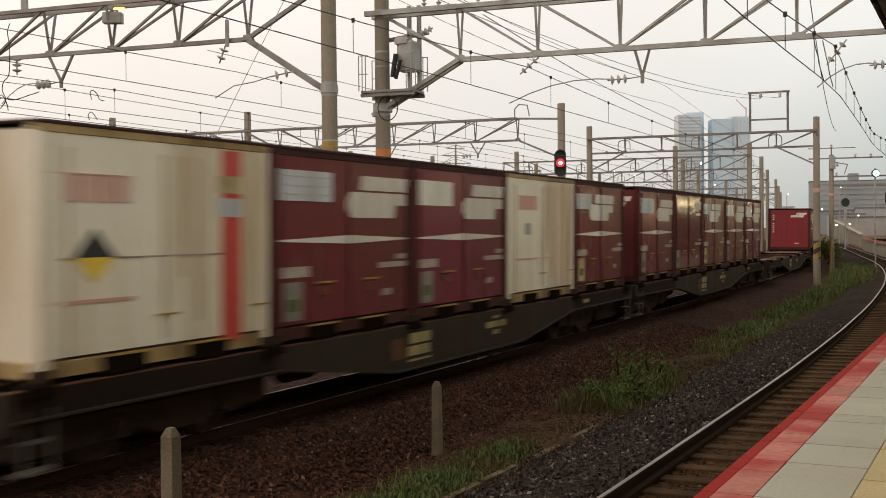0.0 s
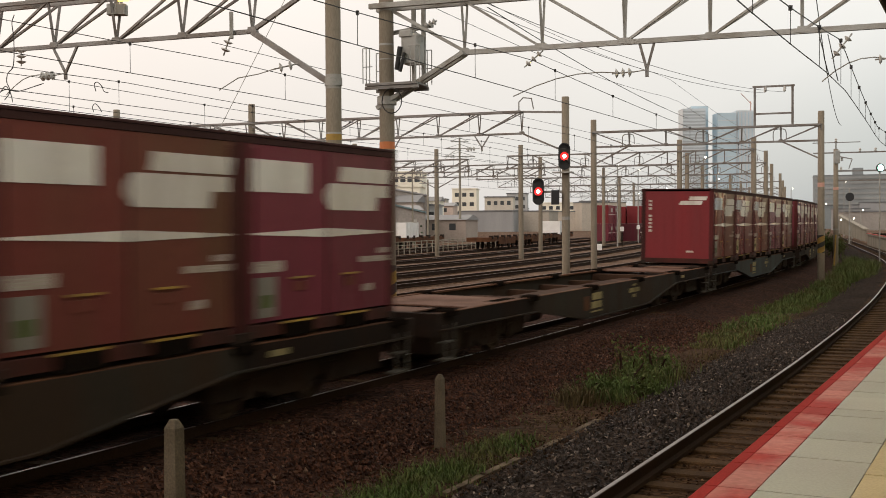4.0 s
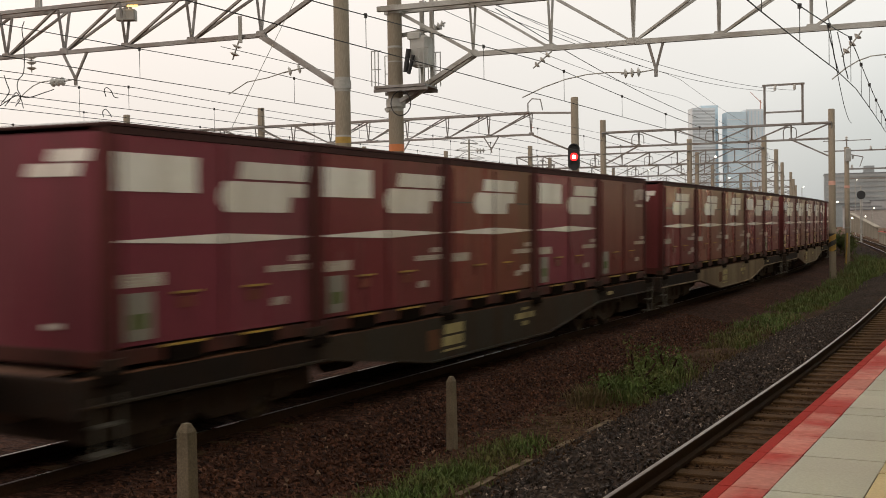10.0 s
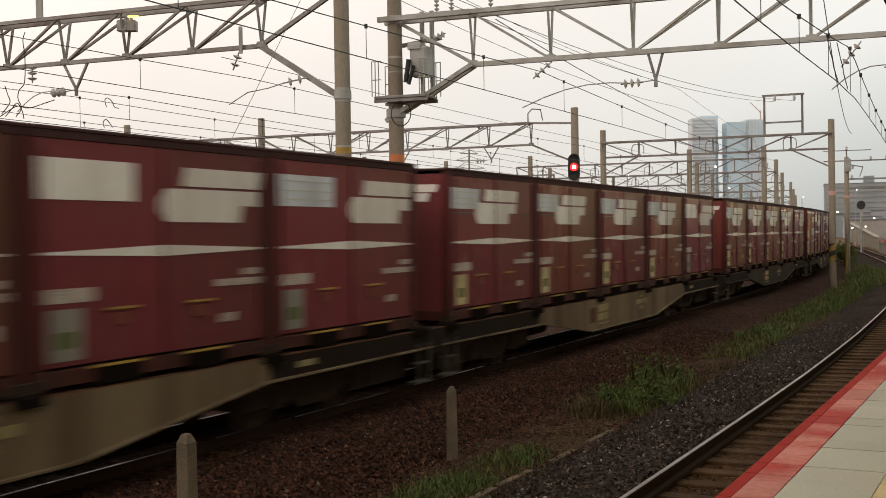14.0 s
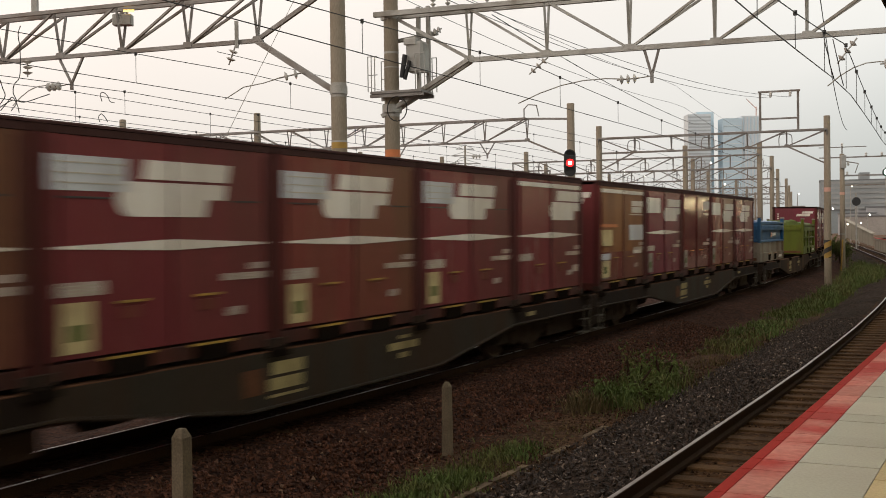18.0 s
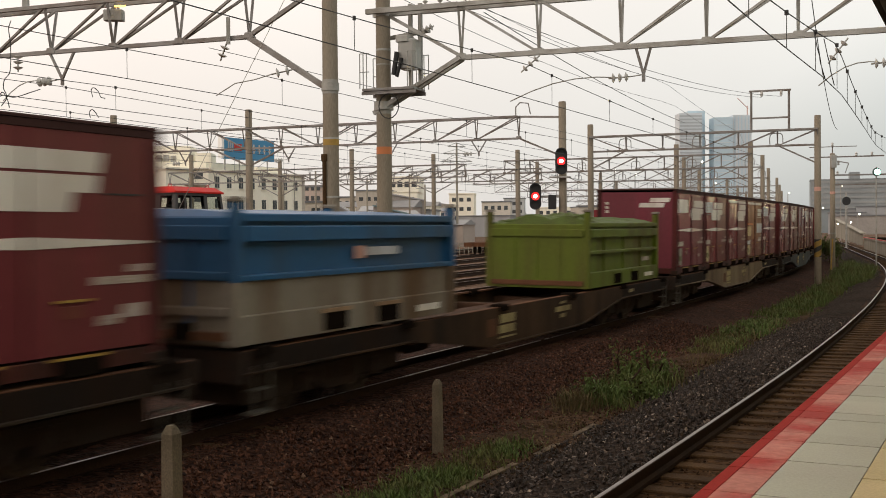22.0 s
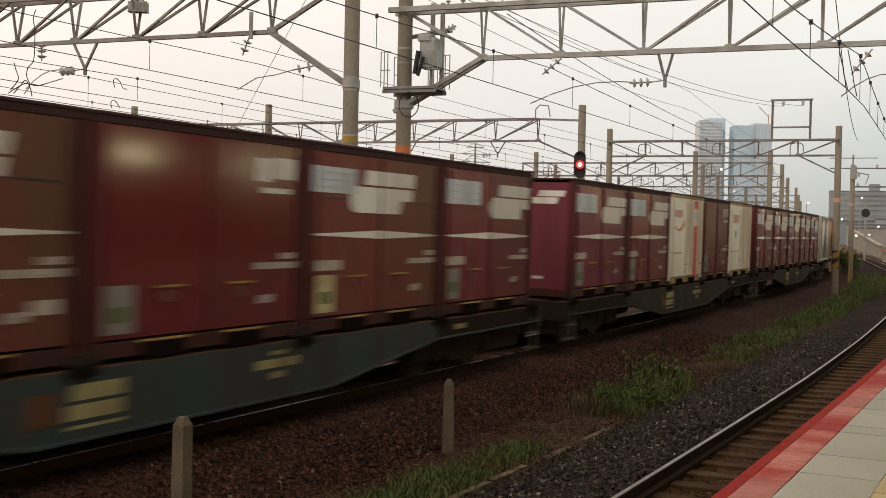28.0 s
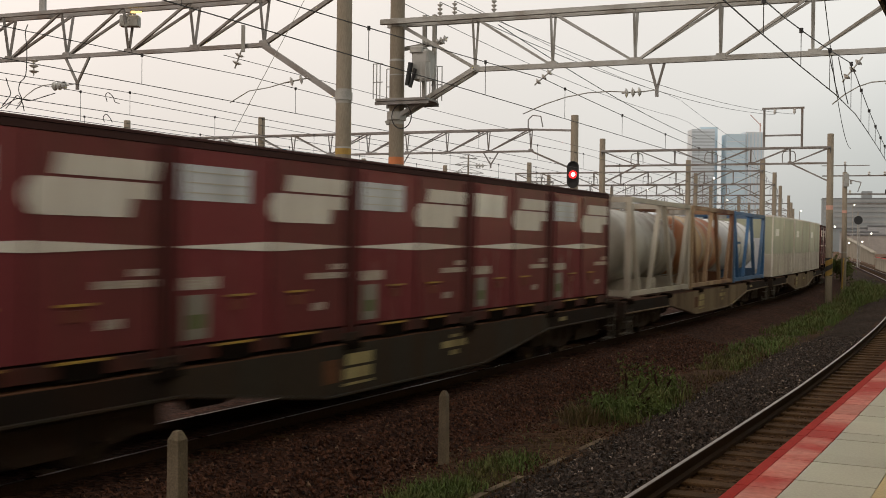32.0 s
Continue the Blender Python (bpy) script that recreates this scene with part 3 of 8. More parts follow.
# ---------------------------------------------------------------- mesh tools
class Shape:
    """Gathers boxes, rods and slabs into one mesh."""

    def __init__(self):
        self.v, self.f = [], []

    def add(self, verts, faces):
        k = len(self.v)
        self.v += [tuple(p) for p in verts]
        self.f += [tuple(i + k for i in f) for f in faces]
        return self

    def box(self, x0, x1, y0, y1, z0, z1, c=0.0):
        """A box; c chamfers its upright edges and its top."""
        if c <= 0:
            p = [(x, y, z) for z in (z0, z1) for x, y in ((x0, y0), (x1, y0), (x1, y1), (x0, y1))]
            return self.add(p, [(3, 2, 1, 0), (4, 5, 6, 7), (0, 1, 5, 4), (1, 2, 6, 5), (2, 3, 7, 6), (3, 0, 4, 7)])
        def ring(d, z):
            a0, a1, b0, b1 = x0 + d, x1 - d, y0 + d, y1 - d
            return [(a0 + c, b0, z), (a1 - c, b0, z), (a1, b0 + c, z), (a1, b1 - c, z), (a1 - c, b1, z), (a0 + c, b1, z), (a0, b1 - c, z), (a0, b0 + c, z)]
        p = ring(0, z0) + ring(0, z1 - c) + ring(c * 0.7, z1)
        q = [tuple(range(7, -1, -1)), tuple(range(16, 24))]
        for a in (0, 8):
            q += [(a + i, a + (i + 1) % 8, a + 8 + (i + 1) % 8, a + 8 + i) for i in range(8)]
        return self.add(p, q)

    def rod(self, a, b, r, n=8, r2=None):
        a, b = Vector(a), Vector(b)
        d = (b - a).normalized()
        u = d.cross(Vector((0, 0, 1)) if abs(d.z) < 0.95 else Vector((1, 0, 0))).normalized()
        w = d.cross(u)
        r2 = r if r2 is None else r2
        p = [q + (u * math.cos(2 * math.pi * i / n) + w * math.sin(2 * math.pi * i / n)) * rr for q, rr in ((a, r), (b, r2)) for i in range(n)]
        return self.add(p, [tuple(range(n - 1, -1, -1)), tuple(range(n, 2 * n))] + [(i, (i + 1) % n, n + (i + 1) % n, n + i) for i in range(n)])

    def beam(self, a, b, w, h):
        """A bar of section w by h between two points, its h side near upright."""
        a, b = Vector(a), Vector(b)
        d = (b - a).normalized()
        u = d.cross(Vector((0, 0, 1)) if abs(d.z) < 0.95 else Vector((0, 1, 0))).normalized()
        k = u.cross(d)
        p = [q + u * su * w / 2 + k * sk * h / 2 for q in (a, b) for su, sk in ((-1, -1), (1, -1), (1, 1), (-1, 1))]
        return self.add(p, [(0, 1, 2, 3), (7, 6, 5, 4), (0, 4, 5, 1), (1, 5, 6, 2), (2, 6, 7, 3), (3, 7, 4, 0)])

    def path(self, pts, r, n=6):
        """A bent tube through the points."""
        pts = [Vector(p) for p in pts]
        k0 = len(self.v)
        side = None
        for i, p in enumerate(pts):
            d = (pts[min(i + 1, len(pts) - 1)] - pts[max(i - 1, 0)]).normalized()
            if side is None:
                side = d.orthogonal().normalized()
            side = (side - d * side.dot(d)).normalized()
            up = d.cross(side)
            self.v += [tuple(p + (side * math.cos(2 * math.pi * j / n) + up * math.sin(2 * math.pi * j / n)) * r) for j in range(n)]
        for i in range(len(pts) - 1):
            for j in range(n):
                a, b = k0 + i * n, k0 + (i + 1) * n
                self.f.append((a + j, a + (j + 1) % n, b + (j + 1) % n, b + j))
        self.f.append(tuple(range(k0 + n - 1, k0 - 1, -1)))
        e = k0 + (len(pts) - 1) * n
        self.f.append(tuple(range(e, e + n)))
        return self

    def slab(self, outline, y0, y1):
        """An outline of (x, z) pushed from y0 to y1."""
        n = len(outline)
        p = [(x, y0, z) for x, z in outline] + [(x, y1, z) for x, z in outline]
        return self.add(p, [tuple(range(n)), tuple(range(2 * n - 1, n - 1, -1))] + [(i, n + i, n + (i + 1) % n, (i + 1) % n) for i in range(n)])

    def lathe(self, profile, n=16, centre=(0, 0, 0), axis="z"):
        k = []
        for r, h in profile:
            for i in range(n):
                a = 2 * math.pi * i / n
                p = (r * math.cos(a), r * math.sin(a), h)
                if axis == "x":
                    p = (p[2], p[0], p[1])
                elif axis == "y":
                    p = (p[0], p[2], p[1])
                k.append((p[0] + centre[0], p[1] + centre[1], p[2] + centre[2]))
        m = len(profile)
        q = [(j * n + i, j * n + (i + 1) % n, (j + 1) * n + (i + 1) % n, (j + 1) * n + i) for j in range(m - 1) for i in range(n)]
        return self.add(k, q + [tuple(range(n - 1, -1, -1)), tuple(range((m - 1) * n, m * n))])

    def mesh(self, name, material, smooth=False):
        me = bpy.data.meshes.new(name)
        me.from_pydata(self.v, [], self.f)
        bm = bmesh.new()
        bm.from_mesh(me)
        bmesh.ops.recalc_face_normals(bm, faces=bm.faces)
        if smooth:
            for f in bm.faces:
                f.smooth = len(f.verts) == 4
            for e in bm.edges:
                if len(e.link_faces) == 2 and e.calc_face_angle(0) > 0.7:
                    e.smooth = False
        bm.to_mesh(me)
        bm.free()
        me.materials.append(material)
        return me


def part(name, shape, material, parent, label="", smooth=False):
    ob = new(name, shape.mesh(name, material, smooth))
    ob.parent = parent
    if label:
        tagged(ob, label)
    return ob


def thing(name, label, category, group="", kind="", m=None):
    ob = tagged(new(name), label, category, group, kind)
    if m is not None:
        ob.matrix_basis = m
    return ob


def solid(name, shape, material, label, category, group="", kind="", m=None, smooth=False):
    ob = tagged(new(name, shape.mesh(name, material, smooth)), label, category, group, kind)
    if m is not None:
        ob.matrix_basis = m
    return ob


def strip(rows):
    """A sheet through rows of points."""
    s = Shape()
    n = len(rows[0])
    s.v = [tuple(p) for r in rows for p in r]
    s.f = [(j * n + i, j * n + i + 1, (j + 1) * n + i + 1, (j + 1) * n + i) for j in range(len(rows) - 1) for i in range(n - 1)]
    return s


def steps(a, b, d):
    n = max(1, round((b - a) / d))
    return [a + (b - a) * i / n for i in range(n + 1)]


def smooth_line(pts, n=5):
    """A rounded line through the points."""
    q = [Vector(p) for p in pts]
    q = [q[0] * 2 - q[1]] + q + [q[-1] * 2 - q[-2]]
    out = []
    for i in range(1, len(q) - 2):
        for k in range(n):
            t = k / n
            out.append(0.5 * (2 * q[i] + (q[i + 1] - q[i - 1]) * t + (2 * q[i - 1] - 5 * q[i] + 4 * q[i + 1] - q[i + 2]) * t * t + (3 * q[i] - q[i - 1] - 3 * q[i + 1] + q[i + 2]) * t ** 3))
    return out + [q[-2]]


def pebbles(name, tones, rough, spec):
    """Loose stones whose tone differs from stone to stone."""
    m = bpy.data.materials.new(name)
    m.use_nodes = True
    n, l = m.node_tree.nodes, m.node_tree.links
    b = n["Principled BSDF"]
    b.inputs["Roughness"].default_value = rough
    b.inputs["Specular IOR Level"].default_value = spec
    geo = n.new("ShaderNodeNewGeometry")
    ramp = n.new("ShaderNodeValToRGB")
    for i, (p, c) in enumerate(tones):
        e = ramp.color_ramp.elements[i] if i < 2 else ramp.color_ramp.elements.new(1.0)
        e.position, e.color = p, (*c, 1)
    no = n.new("ShaderNodeTexNoise")
    no.inputs["Scale"].default_value, no.inputs["Detail"].default_value = 70.0, 3.0
    mr = n.new("ShaderNodeMapRange")
    mr.inputs[1].default_value, mr.inputs[2].default_value, mr.inputs[3].default_value, mr.inputs[4].default_value = 0.3, 0.7, 0.65, 1.35
    sc = n.new("ShaderNodeVectorMath")
    sc.operation = "SCALE"
    co = n.new("ShaderNodeTexCoord")
    l.new(co.outputs["Object"], no.inputs["Vector"])
    l.new(no.outputs[0], mr.inputs[0])
    l.new(geo.outputs["Random Per Island"], ramp.inputs[0])
    l.new(ramp.outputs[0], sc.inputs[0])
    l.new(mr.outputs[0], sc.inputs[3])
    l.new(sc.outputs[0], b.inputs["Base Color"])
    return m


M["stone"] = pebbles("ballast_stone", ((0.0, (0.015, 0.0055, 0.003)), (0.45, (0.046, 0.0175, 0.0085)), (0.92, (0.088, 0.034, 0.017)), (0.985, (0.11, 0.052, 0.030)), (1.0, (0.19, 0.125, 0.08))), 0.75, 0.2)
M["stone_grey"] = pebbles("grey_ballast_stone", ((0.0, (0.007, 0.004, 0.002)), (0.50, (0.023, 0.0145, 0.0095)), (0.90, (0.048, 0.033, 0.024)), (0.97, (0.085, 0.060, 0.044)), (1.0, (0.26, 0.21, 0.17))), 0.65, 0.25)
M["litter"] = pebbles("verge_litter", ((0.0, (0.016, 0.008, 0.003)), (0.5, (0.036, 0.017, 0.007)), (0.92, (0.066, 0.035, 0.016)), (1.0, (0.17, 0.105, 0.055))), 0.85, 0.15)


# ---------------------------------------------------------------- ground and beds
def ground():
    g = strip([[(x, y, -0.46) for x in (-2500, -300, -60, 0, 60, 300, 2500)] for y in (-600, -60, 0, 60, 150, 400, 4500)])
    solid("ground", g, M["ground"], "brown-grey gravel ground of the railway yard", "ground", kind="structure")

    def bed(name, profile, a, b, d, material, label, rough):
        rows = []
        for s in steps(a, b, d):
            row = []
            for o, z in profile:
                oo = o + (platform_track_o(s) - 6.68 if name.startswith("platform_track") else 0)
                p = T(s, oo, z)
                p.z += noise.noise((p.x * 1.3, p.y * 1.3, o)) * rough
                row.append(p)
            rows.append(row)
        solid(name, strip(rows), material, label, "ballast", kind="structure")

    bed("freight_track_bed", [(-6.6, -0.47), (-5.6, -0.42), (-3.2, -0.40), (-2.2, -0.30), (-1.6, -0.17), (-0.9, -0.14), (0, -0.14), (0.9, -0.135), (1.5, -0.16), (1.9, -0.25), (2.4, -0.36), (3.0, -0.43)], -240, 350, 0.5, M["bed"], "rust-brown ballast bed under the freight line", 0.04)
    bed("trackside_verge", [(2.2, -0.47), (2.6, -0.41), (3.2, -0.40), (3.8, -0.40), (4.4, -0.40), (4.9, -0.47)], -60, 160, 0.4, M["soil"], "dark soil verge between two lines", 0.06)
    bed("platform_track_bed", [(4.2, -0.46), (4.6, -0.38), (5.1, -0.22), (5.6, -0.16), (5.98, -0.175), (6.08, -0.30), (8.6, -0.30)], -60, 170, 0.5, M["bed_grey"], "grey crushed stone bed beside the platform", 0.04)
    bed("platform_track_infill", [(5.85, -0.17), (6.05, -0.18), (6.22, -0.215), (6.5, -0.206), (6.85, -0.206), (7.1, -0.215), (7.4, -0.20), (8.6, -0.20)], -60, 170, 0.16, M["infill"], "brown dirty gravel between the platform rails", 0.022)
    bed("yard_bed", [(-46, -0.46), (-44, -0.2), (-36, -0.19), (-30, -0.20), (-24, -0.19), (-16, -0.20), (-11, -0.19), (-7.2, -0.2), (-6.4, -0.46)], -60, 260, 3, M["ground"], "brown gravel bed under the yard tracks", 0.03)


def stones(name, material, label, count, lo, hi, olo, ohi, z_of, size):
    rnd = random.Random(name)
    s = Shape()
    for _ in range(count):
        a, o = rnd.uniform(lo, hi), rnd.uniform(olo, ohi)
        p = T(a, o, z_of(o))
        r = size * rnd.uniform(0.5, 1.25)
        q = Euler((rnd.uniform(0, 3), rnd.uniform(0, 3), rnd.uniform(0, 6))).to_matrix()
        w = (r * rnd.uniform(0.8, 1.3), r * rnd.uniform(0.7, 1.1), r * rnd.uniform(0.5, 0.9))
        k = [p + q @ Vector((x * w[0], y * w[1], z * w[2])) for x, y, z in ((1, 0, 0), (-1, 0.1, 0), (0, 1, 0.1), (0.1, -1, 0), (0, 0, 1), (0, 0.1, -1))]
        s.add(k, [(0, 2, 4), (2, 1, 4), (1, 3, 4), (3, 0, 4), (2, 0, 5), (1, 2, 5), (3, 1, 5), (0, 3, 5)])
    me = bpy.data.meshes.new(name)
    me.from_pydata(s.v, [], s.f)
    me.materials.append(material)
    tagged(new(name, me), label, "gravel", kind="stuff")


def bed_z(o):
    return float(np.interp(o, (1.5, 1.9, 2.4, 3.0, 4.4, 5.1, 5.6, 8.0), (-0.16, -0.24, -0.35, -0.41, -0.39, -0.21, -0.15, -0.15)))


# ---------------------------------------------------------------- tracks
RAIL_PROFILE = ((-0.062, -0.185), (-0.062, -0.14), (-0.01, -0.125), (-0.01, -0.04), (-0.033, -0.034), (-0.033, -0.004), (0.033, -0.004), (0.033, -0.034), (0.01, -0.04), (0.01, -0.125), (0.062, -0.14), (0.062, -0.185))
SLEEPER = None


def track(name, label, o_of, a, b, d, sleepers=(0, 0), far_step=0.62, cant=False, head="rail_top", sunk=0.0, worn=0.026):
    tr = thing(name, label, "railway track", kind="structure")
    for side in (-0.5335, 0.5335):
        dz = -side * math.sin(radians(CANT)) if cant else 0.0
        ss = steps(a, b, d)
        part("rail", strip([[T(s, o_of(s) + side + w, h + dz) for w, h in RAIL_PROFILE] for s in ss]), M["rail"], tr)
        part("rail_head", strip([[T(s, o_of(s) + side + w, h + dz) for w, h in ((-worn - 0.007, -0.005), (-worn, 0.0), (worn, 0.0), (worn + 0.007, -0.005))] for s in ss]), M[head], tr, "worn steel running surface")
    global SLEEPER
    if SLEEPER is None:
        SLEEPER = Shape().box(-0.11, 0.11, -1.02, 1.02, -0.30, -0.145, 0.012).mesh("sleeper", M["sleeper"])
    far = Shape()
    s = a
    while s < b:
        if sleepers[0] <= s <= sleepers[1]:
            ob = new("sleeper", SLEEPER)
            ob.parent = tr
            ob.matrix_basis = along(s, o_of(s), -sunk)
        else:
            m = along(s, o_of(s), -sunk)
            far.add([m @ Vector((x, y, z)) for z in (-0.30, -0.145) for x, y in ((-0.11, -1), (0.11, -1), (0.11, 1), (-0.11, 1))], [(4, 5, 6, 7), (0, 1, 5, 4), (1, 2, 6, 5), (2, 3, 7, 6), (3, 0, 4, 7)])
        s += far_step
    tagged(part("far_sleepers", far, M["sleeper"], tr), kind="stuff")


def platform():
    pl = thing("platform", "station platform with a red painted edge and pale paving", "platform", kind="structure")
    ss = steps(-60, 116, 1.0)
    edge = lambda s: platform_track_o(s) + 1.40
    part("platform_wall", strip([[T(s, edge(s) + 0.12, -0.5), T(s, edge(s) + 0.12, 0.86), T(s, edge(s) + 0.01, 0.9), T(s, edge(s), 1.07)] for s in ss]), M["concrete"], pl, "stained concrete platform wall")
    part("joint_bed", strip([[T(s, edge(s), 1.07), T(s, edge(s) + 3.2, 1.07)] for s in ss]), M["pit"], pl, "dark dirt in the paving joints")
    back = steps(-60, -11.65, 4.0)
    part("rear_edge", strip([[T(s, edge(s) - 0.004, 1.06), T(s, edge(s) - 0.004, 1.1), T(s, edge(s) + 0.27, 1.102)] for s in back]), M["platform_red"], pl)
    part("rear_paving", strip([[T(s, edge(s) + 0.276, 1.1), T(s, edge(s) + 3.2, 1.1)] for s in back]), M["platform_tile"], pl)
    part("rear_tactile", strip([[T(s, edge(s) + 0.72, 1.1035), T(s, edge(s) + 1.015, 1.1035)] for s in back]), M["tactile"], pl)
    a = -11.65
    k = 0
    while a < 115:
        long_slab = 0.6 if k % 2 else 0.3
        b = a + (long_slab - 0.011 if a < 26 else 1.98)
        if a < 26 or a > 84:
            red = Shape()
            red.v = [tuple(T(s, edge(s) + o, z)) for s in (a, b) for o, z in ((-0.004, 1.06), (-0.004, 1.094), (0.01, 1.103), (0.075, 1.104), (0.076, 1.06))]
            red.f = [(0, 1, 6, 5), (1, 2, 7, 6), (2, 3, 8, 7), (3, 4, 9, 8), (0, 4, 3, 2, 1), (5, 6, 7, 8, 9)]
            part("edge_nosing", red, M["platform_nosing"], pl)
            red = Shape()
            red.v = [tuple(T(s, edge(s) + o, z)) for z in (1.06, 1.1025) for s, o in ((a, 0.0775), (a, 0.27), (b, 0.27), (b, 0.0775))]
            red.f = [(4, 5, 6, 7), (0, 1, 5, 4), (1, 2, 6, 5), (2, 3, 7, 6), (3, 0, 4, 7)]
            part("edge_slab", red, M["platform_red"], pl)
        for j, (o0, o1, mt) in enumerate(((0.276, 0.715, "platform_tile"), (0.72, 1.015, "tactile"), (1.02, 1.9, "platform_tile"), (1.905, 3.2, "platform_tile"))):
            if a < 26:
                t = Shape()
                z = 1.1 + 0.0015 * ((k * 7 + j * 5) % 3)
                t.v = [tuple(T(s, edge(s) + o, h)) for h in (1.06, z) for s, o in ((a, o0), (a, o1), (b, o1), (b, o0))]
                t.f = [(4, 5, 6, 7), (0, 1, 5, 4), (1, 2, 6, 5), (2, 3, 7, 6), (3, 0, 4, 7)]
                part("paving_slab" if mt == "platform_tile" else "tactile_slab", t, M[mt], pl)
        a += long_slab if a < 26 else 2.0
        k += 1


# ---------------------------------------------------------------- overhead line
G_DIR = radians(-20.5)


class Frame:
    """A vertical plane across the tracks: e metres along it, d metres behind it."""

    def __init__(self, x, y, turn=G_DIR):
        self.p, self.e, self.n = Vector((x, y, 0)), Vector((math.cos(turn), math.sin(turn), 0)), Vector((-math.sin(turn), math.cos(turn), 0))

    def __call__(self, e, z, d=0.0):
        q = self.p + self.e * e + self.n * d
        return Vector((q.x, q.y, z))


def pole(fr, e, top, r=0.19, taper=0.75, bands=(), label="tall grey concrete mast beside the line", d=0.0):
    """A spun concrete mast with clamps and painted bands (z0, z1, material)."""
    th = thing("catenary_mast", label, "mast", "catenary masts", m=Matrix.Translation(fr(e, -0.5, d)))
    h = top + 0.5
    part("shaft", Shape().lathe([(r, 0), (r * (1 + taper) / 2, h * 0.5), (r * taper, h - 0.02), (r * taper * 0.9, h)], 20), M["pole"], th, smooth=True)
    for z0, z1, mt in bands:
        rr = r * (1 - (1 - taper) * (z0 + 0.5) / h) + 0.004
        part("painted_band" if mt != "galv" else "clamp", Shape().lathe([(rr, z0 + 0.5), (rr, z1 + 0.5)], 20), M[mt], th, smooth=True)
    return th


def mast_stripes(q, r, lo, hi, step=0.55):
    """Black slanting stripes round a mast foot that is painted yellow."""
    for i in range(-1, int((hi - lo) / step) + 1):
        sp = Shape()
        n = 28
        for j in range(n + 1):
            a = 2 * math.pi * j / n
            z = lo + step * i + step * j / n
            z0, z1 = max(lo, min(hi, z)), max(lo, min(hi, z + step * 0.46))
            sp.v += [(q.x + r * math.cos(a + 1.0), q.y + r * math.sin(a + 1.0), h) for h in (z0, z1)]
        sp.f = [(2 * j, 2 * j + 2, 2 * j + 3, 2 * j + 1) for j in range(n)]
        solid("warning_stripe", sp, M["black"], "black slanting stripe painted on a mast foot", "marking", "mast stripes", kind="structure")


def truss(fr, nodes, z0, z1, mid, parent, wide=0.45, chord=0.09, web=0.055, mt="truss_grey"):
    """Lower chord, two upper chords, posts and slanting struts; nodes are places along the frame."""
    a, b = nodes[0], nodes[-1]
    part("lower_chord", Shape().beam(fr(a, z0), fr(b, z0), chord, chord * 1.1), M[mt], parent)
    for d in (-wide / 2, wide / 2):
        part("upper_chord", Shape().beam(fr(a, z1, d), fr(b, z1, d), chord, chord), M[mt], parent)
        for i, e in enumerate(nodes):
            part("post", Shape().beam(fr(e, z0), fr(e, z1, d), web, web), M[mt], parent)
            if i + 1 < len(nodes):
                lo, hi = (nodes[i + 1], e) if (e + nodes[i + 1]) / 2 < mid else (e, nodes[i + 1])
                part("strut", Shape().beam(fr(lo, z0), fr(hi, z1, d), web, web), M[mt], parent)
    for e in nodes:
        part("gusset", Shape().add([fr(e + x, z0 + z, y) for y in (-0.06, 0.06) for x, z in ((-0.14, -0.03), (0.14, -0.03), (0.09, 0.10), (-0.09, 0.10))], [(0, 1, 2, 3), (7, 6, 5, 4), (0, 4, 5, 1), (1, 5, 6, 2), (2, 6, 7, 3), (3, 7, 4, 0)]), M[mt], parent)
    for e in (a, b):
        part("cross_tie", Shape().beam(fr(e, z1, -wide / 2), fr(e, z1, wide / 2), web, web), M[mt], parent)


def insulator(name, a, b, discs=3, r=0.09):
    th = thing(name, "ribbed porcelain insulator on the overhead line", "insulator", "insulators")
    a, b = Vector(a), Vector(b)
    part("pin", Shape().rod(a, b, 0.018, 6), M["galv"], th)
    d = (b - a).normalized()
    for i in range(discs):
        c = a.lerp(b, (i + 0.75) / (discs + 0.5))
        part("shed", Shape().rod(c - d * 0.035, c + d * 0.01, r * 0.45, 12, r).rod(c + d * 0.01, c + d * 0.03, r, 12, r * 0.6), M["porcelain"], th)


def hanger(fr, e, z, drop, side=-1, d=0.0, arm=1.3, half=0.38):
    """A V-shaped drop bracket with a strain insulator and a curved steady arm."""
    th = thing("steady_arm_bracket", "grey V-shaped drop bracket with a curved arm", "bracket", "drop brackets")
    low = fr(e, z - drop, d)
    for x in (-half, half):
        part("leg", Shape().beam(fr(e + x, z, d), low, 0.055, 0.05), M["truss_grey"], th)
    part("foot", Shape().beam(low + Vector((0, 0, 0.08)), low - Vector((0, 0, 0.16)), 0.07, 0.07), M["truss_grey"], th)
    pts = [fr(e + side * (0.55 + arm * t), z - drop - 0.04 - 0.42 * t * t + 0.10 * math.sin(t * 3.1), d) for t in (0, 0.2, 0.4, 0.6, 0.8, 1.0)]
    part("curved_arm", Shape().path(pts, 0.013), M["galv"], th)
    insulator("strain_insulator", fr(e + side * 0.28, z - drop - 0.03, d), fr(e + side * 0.80, z - drop - 0.05, d), 3, 0.115)
    part("link", Shape().rod(low, fr(e + side * 0.28, z - drop - 0.03, d), 0.014, 6), M["galv"], th)


def wire_run(name, label, o, z, a, b, sag=0.0, span=45.0, r=0.009, start=8.4, d=3.0, o_of=None):
    s = Shape()
    pts = []
    for x in steps(a, b, d):
        t = ((x - start) / span) % 1.0
        pts.append(T(x, o_of(x) if o_of else o, z - sag * 4 * t * (1 - t)))
    s.path(pts, r, 5)
    return solid(name, s, M["wire"], label, "wire", kind="structure")


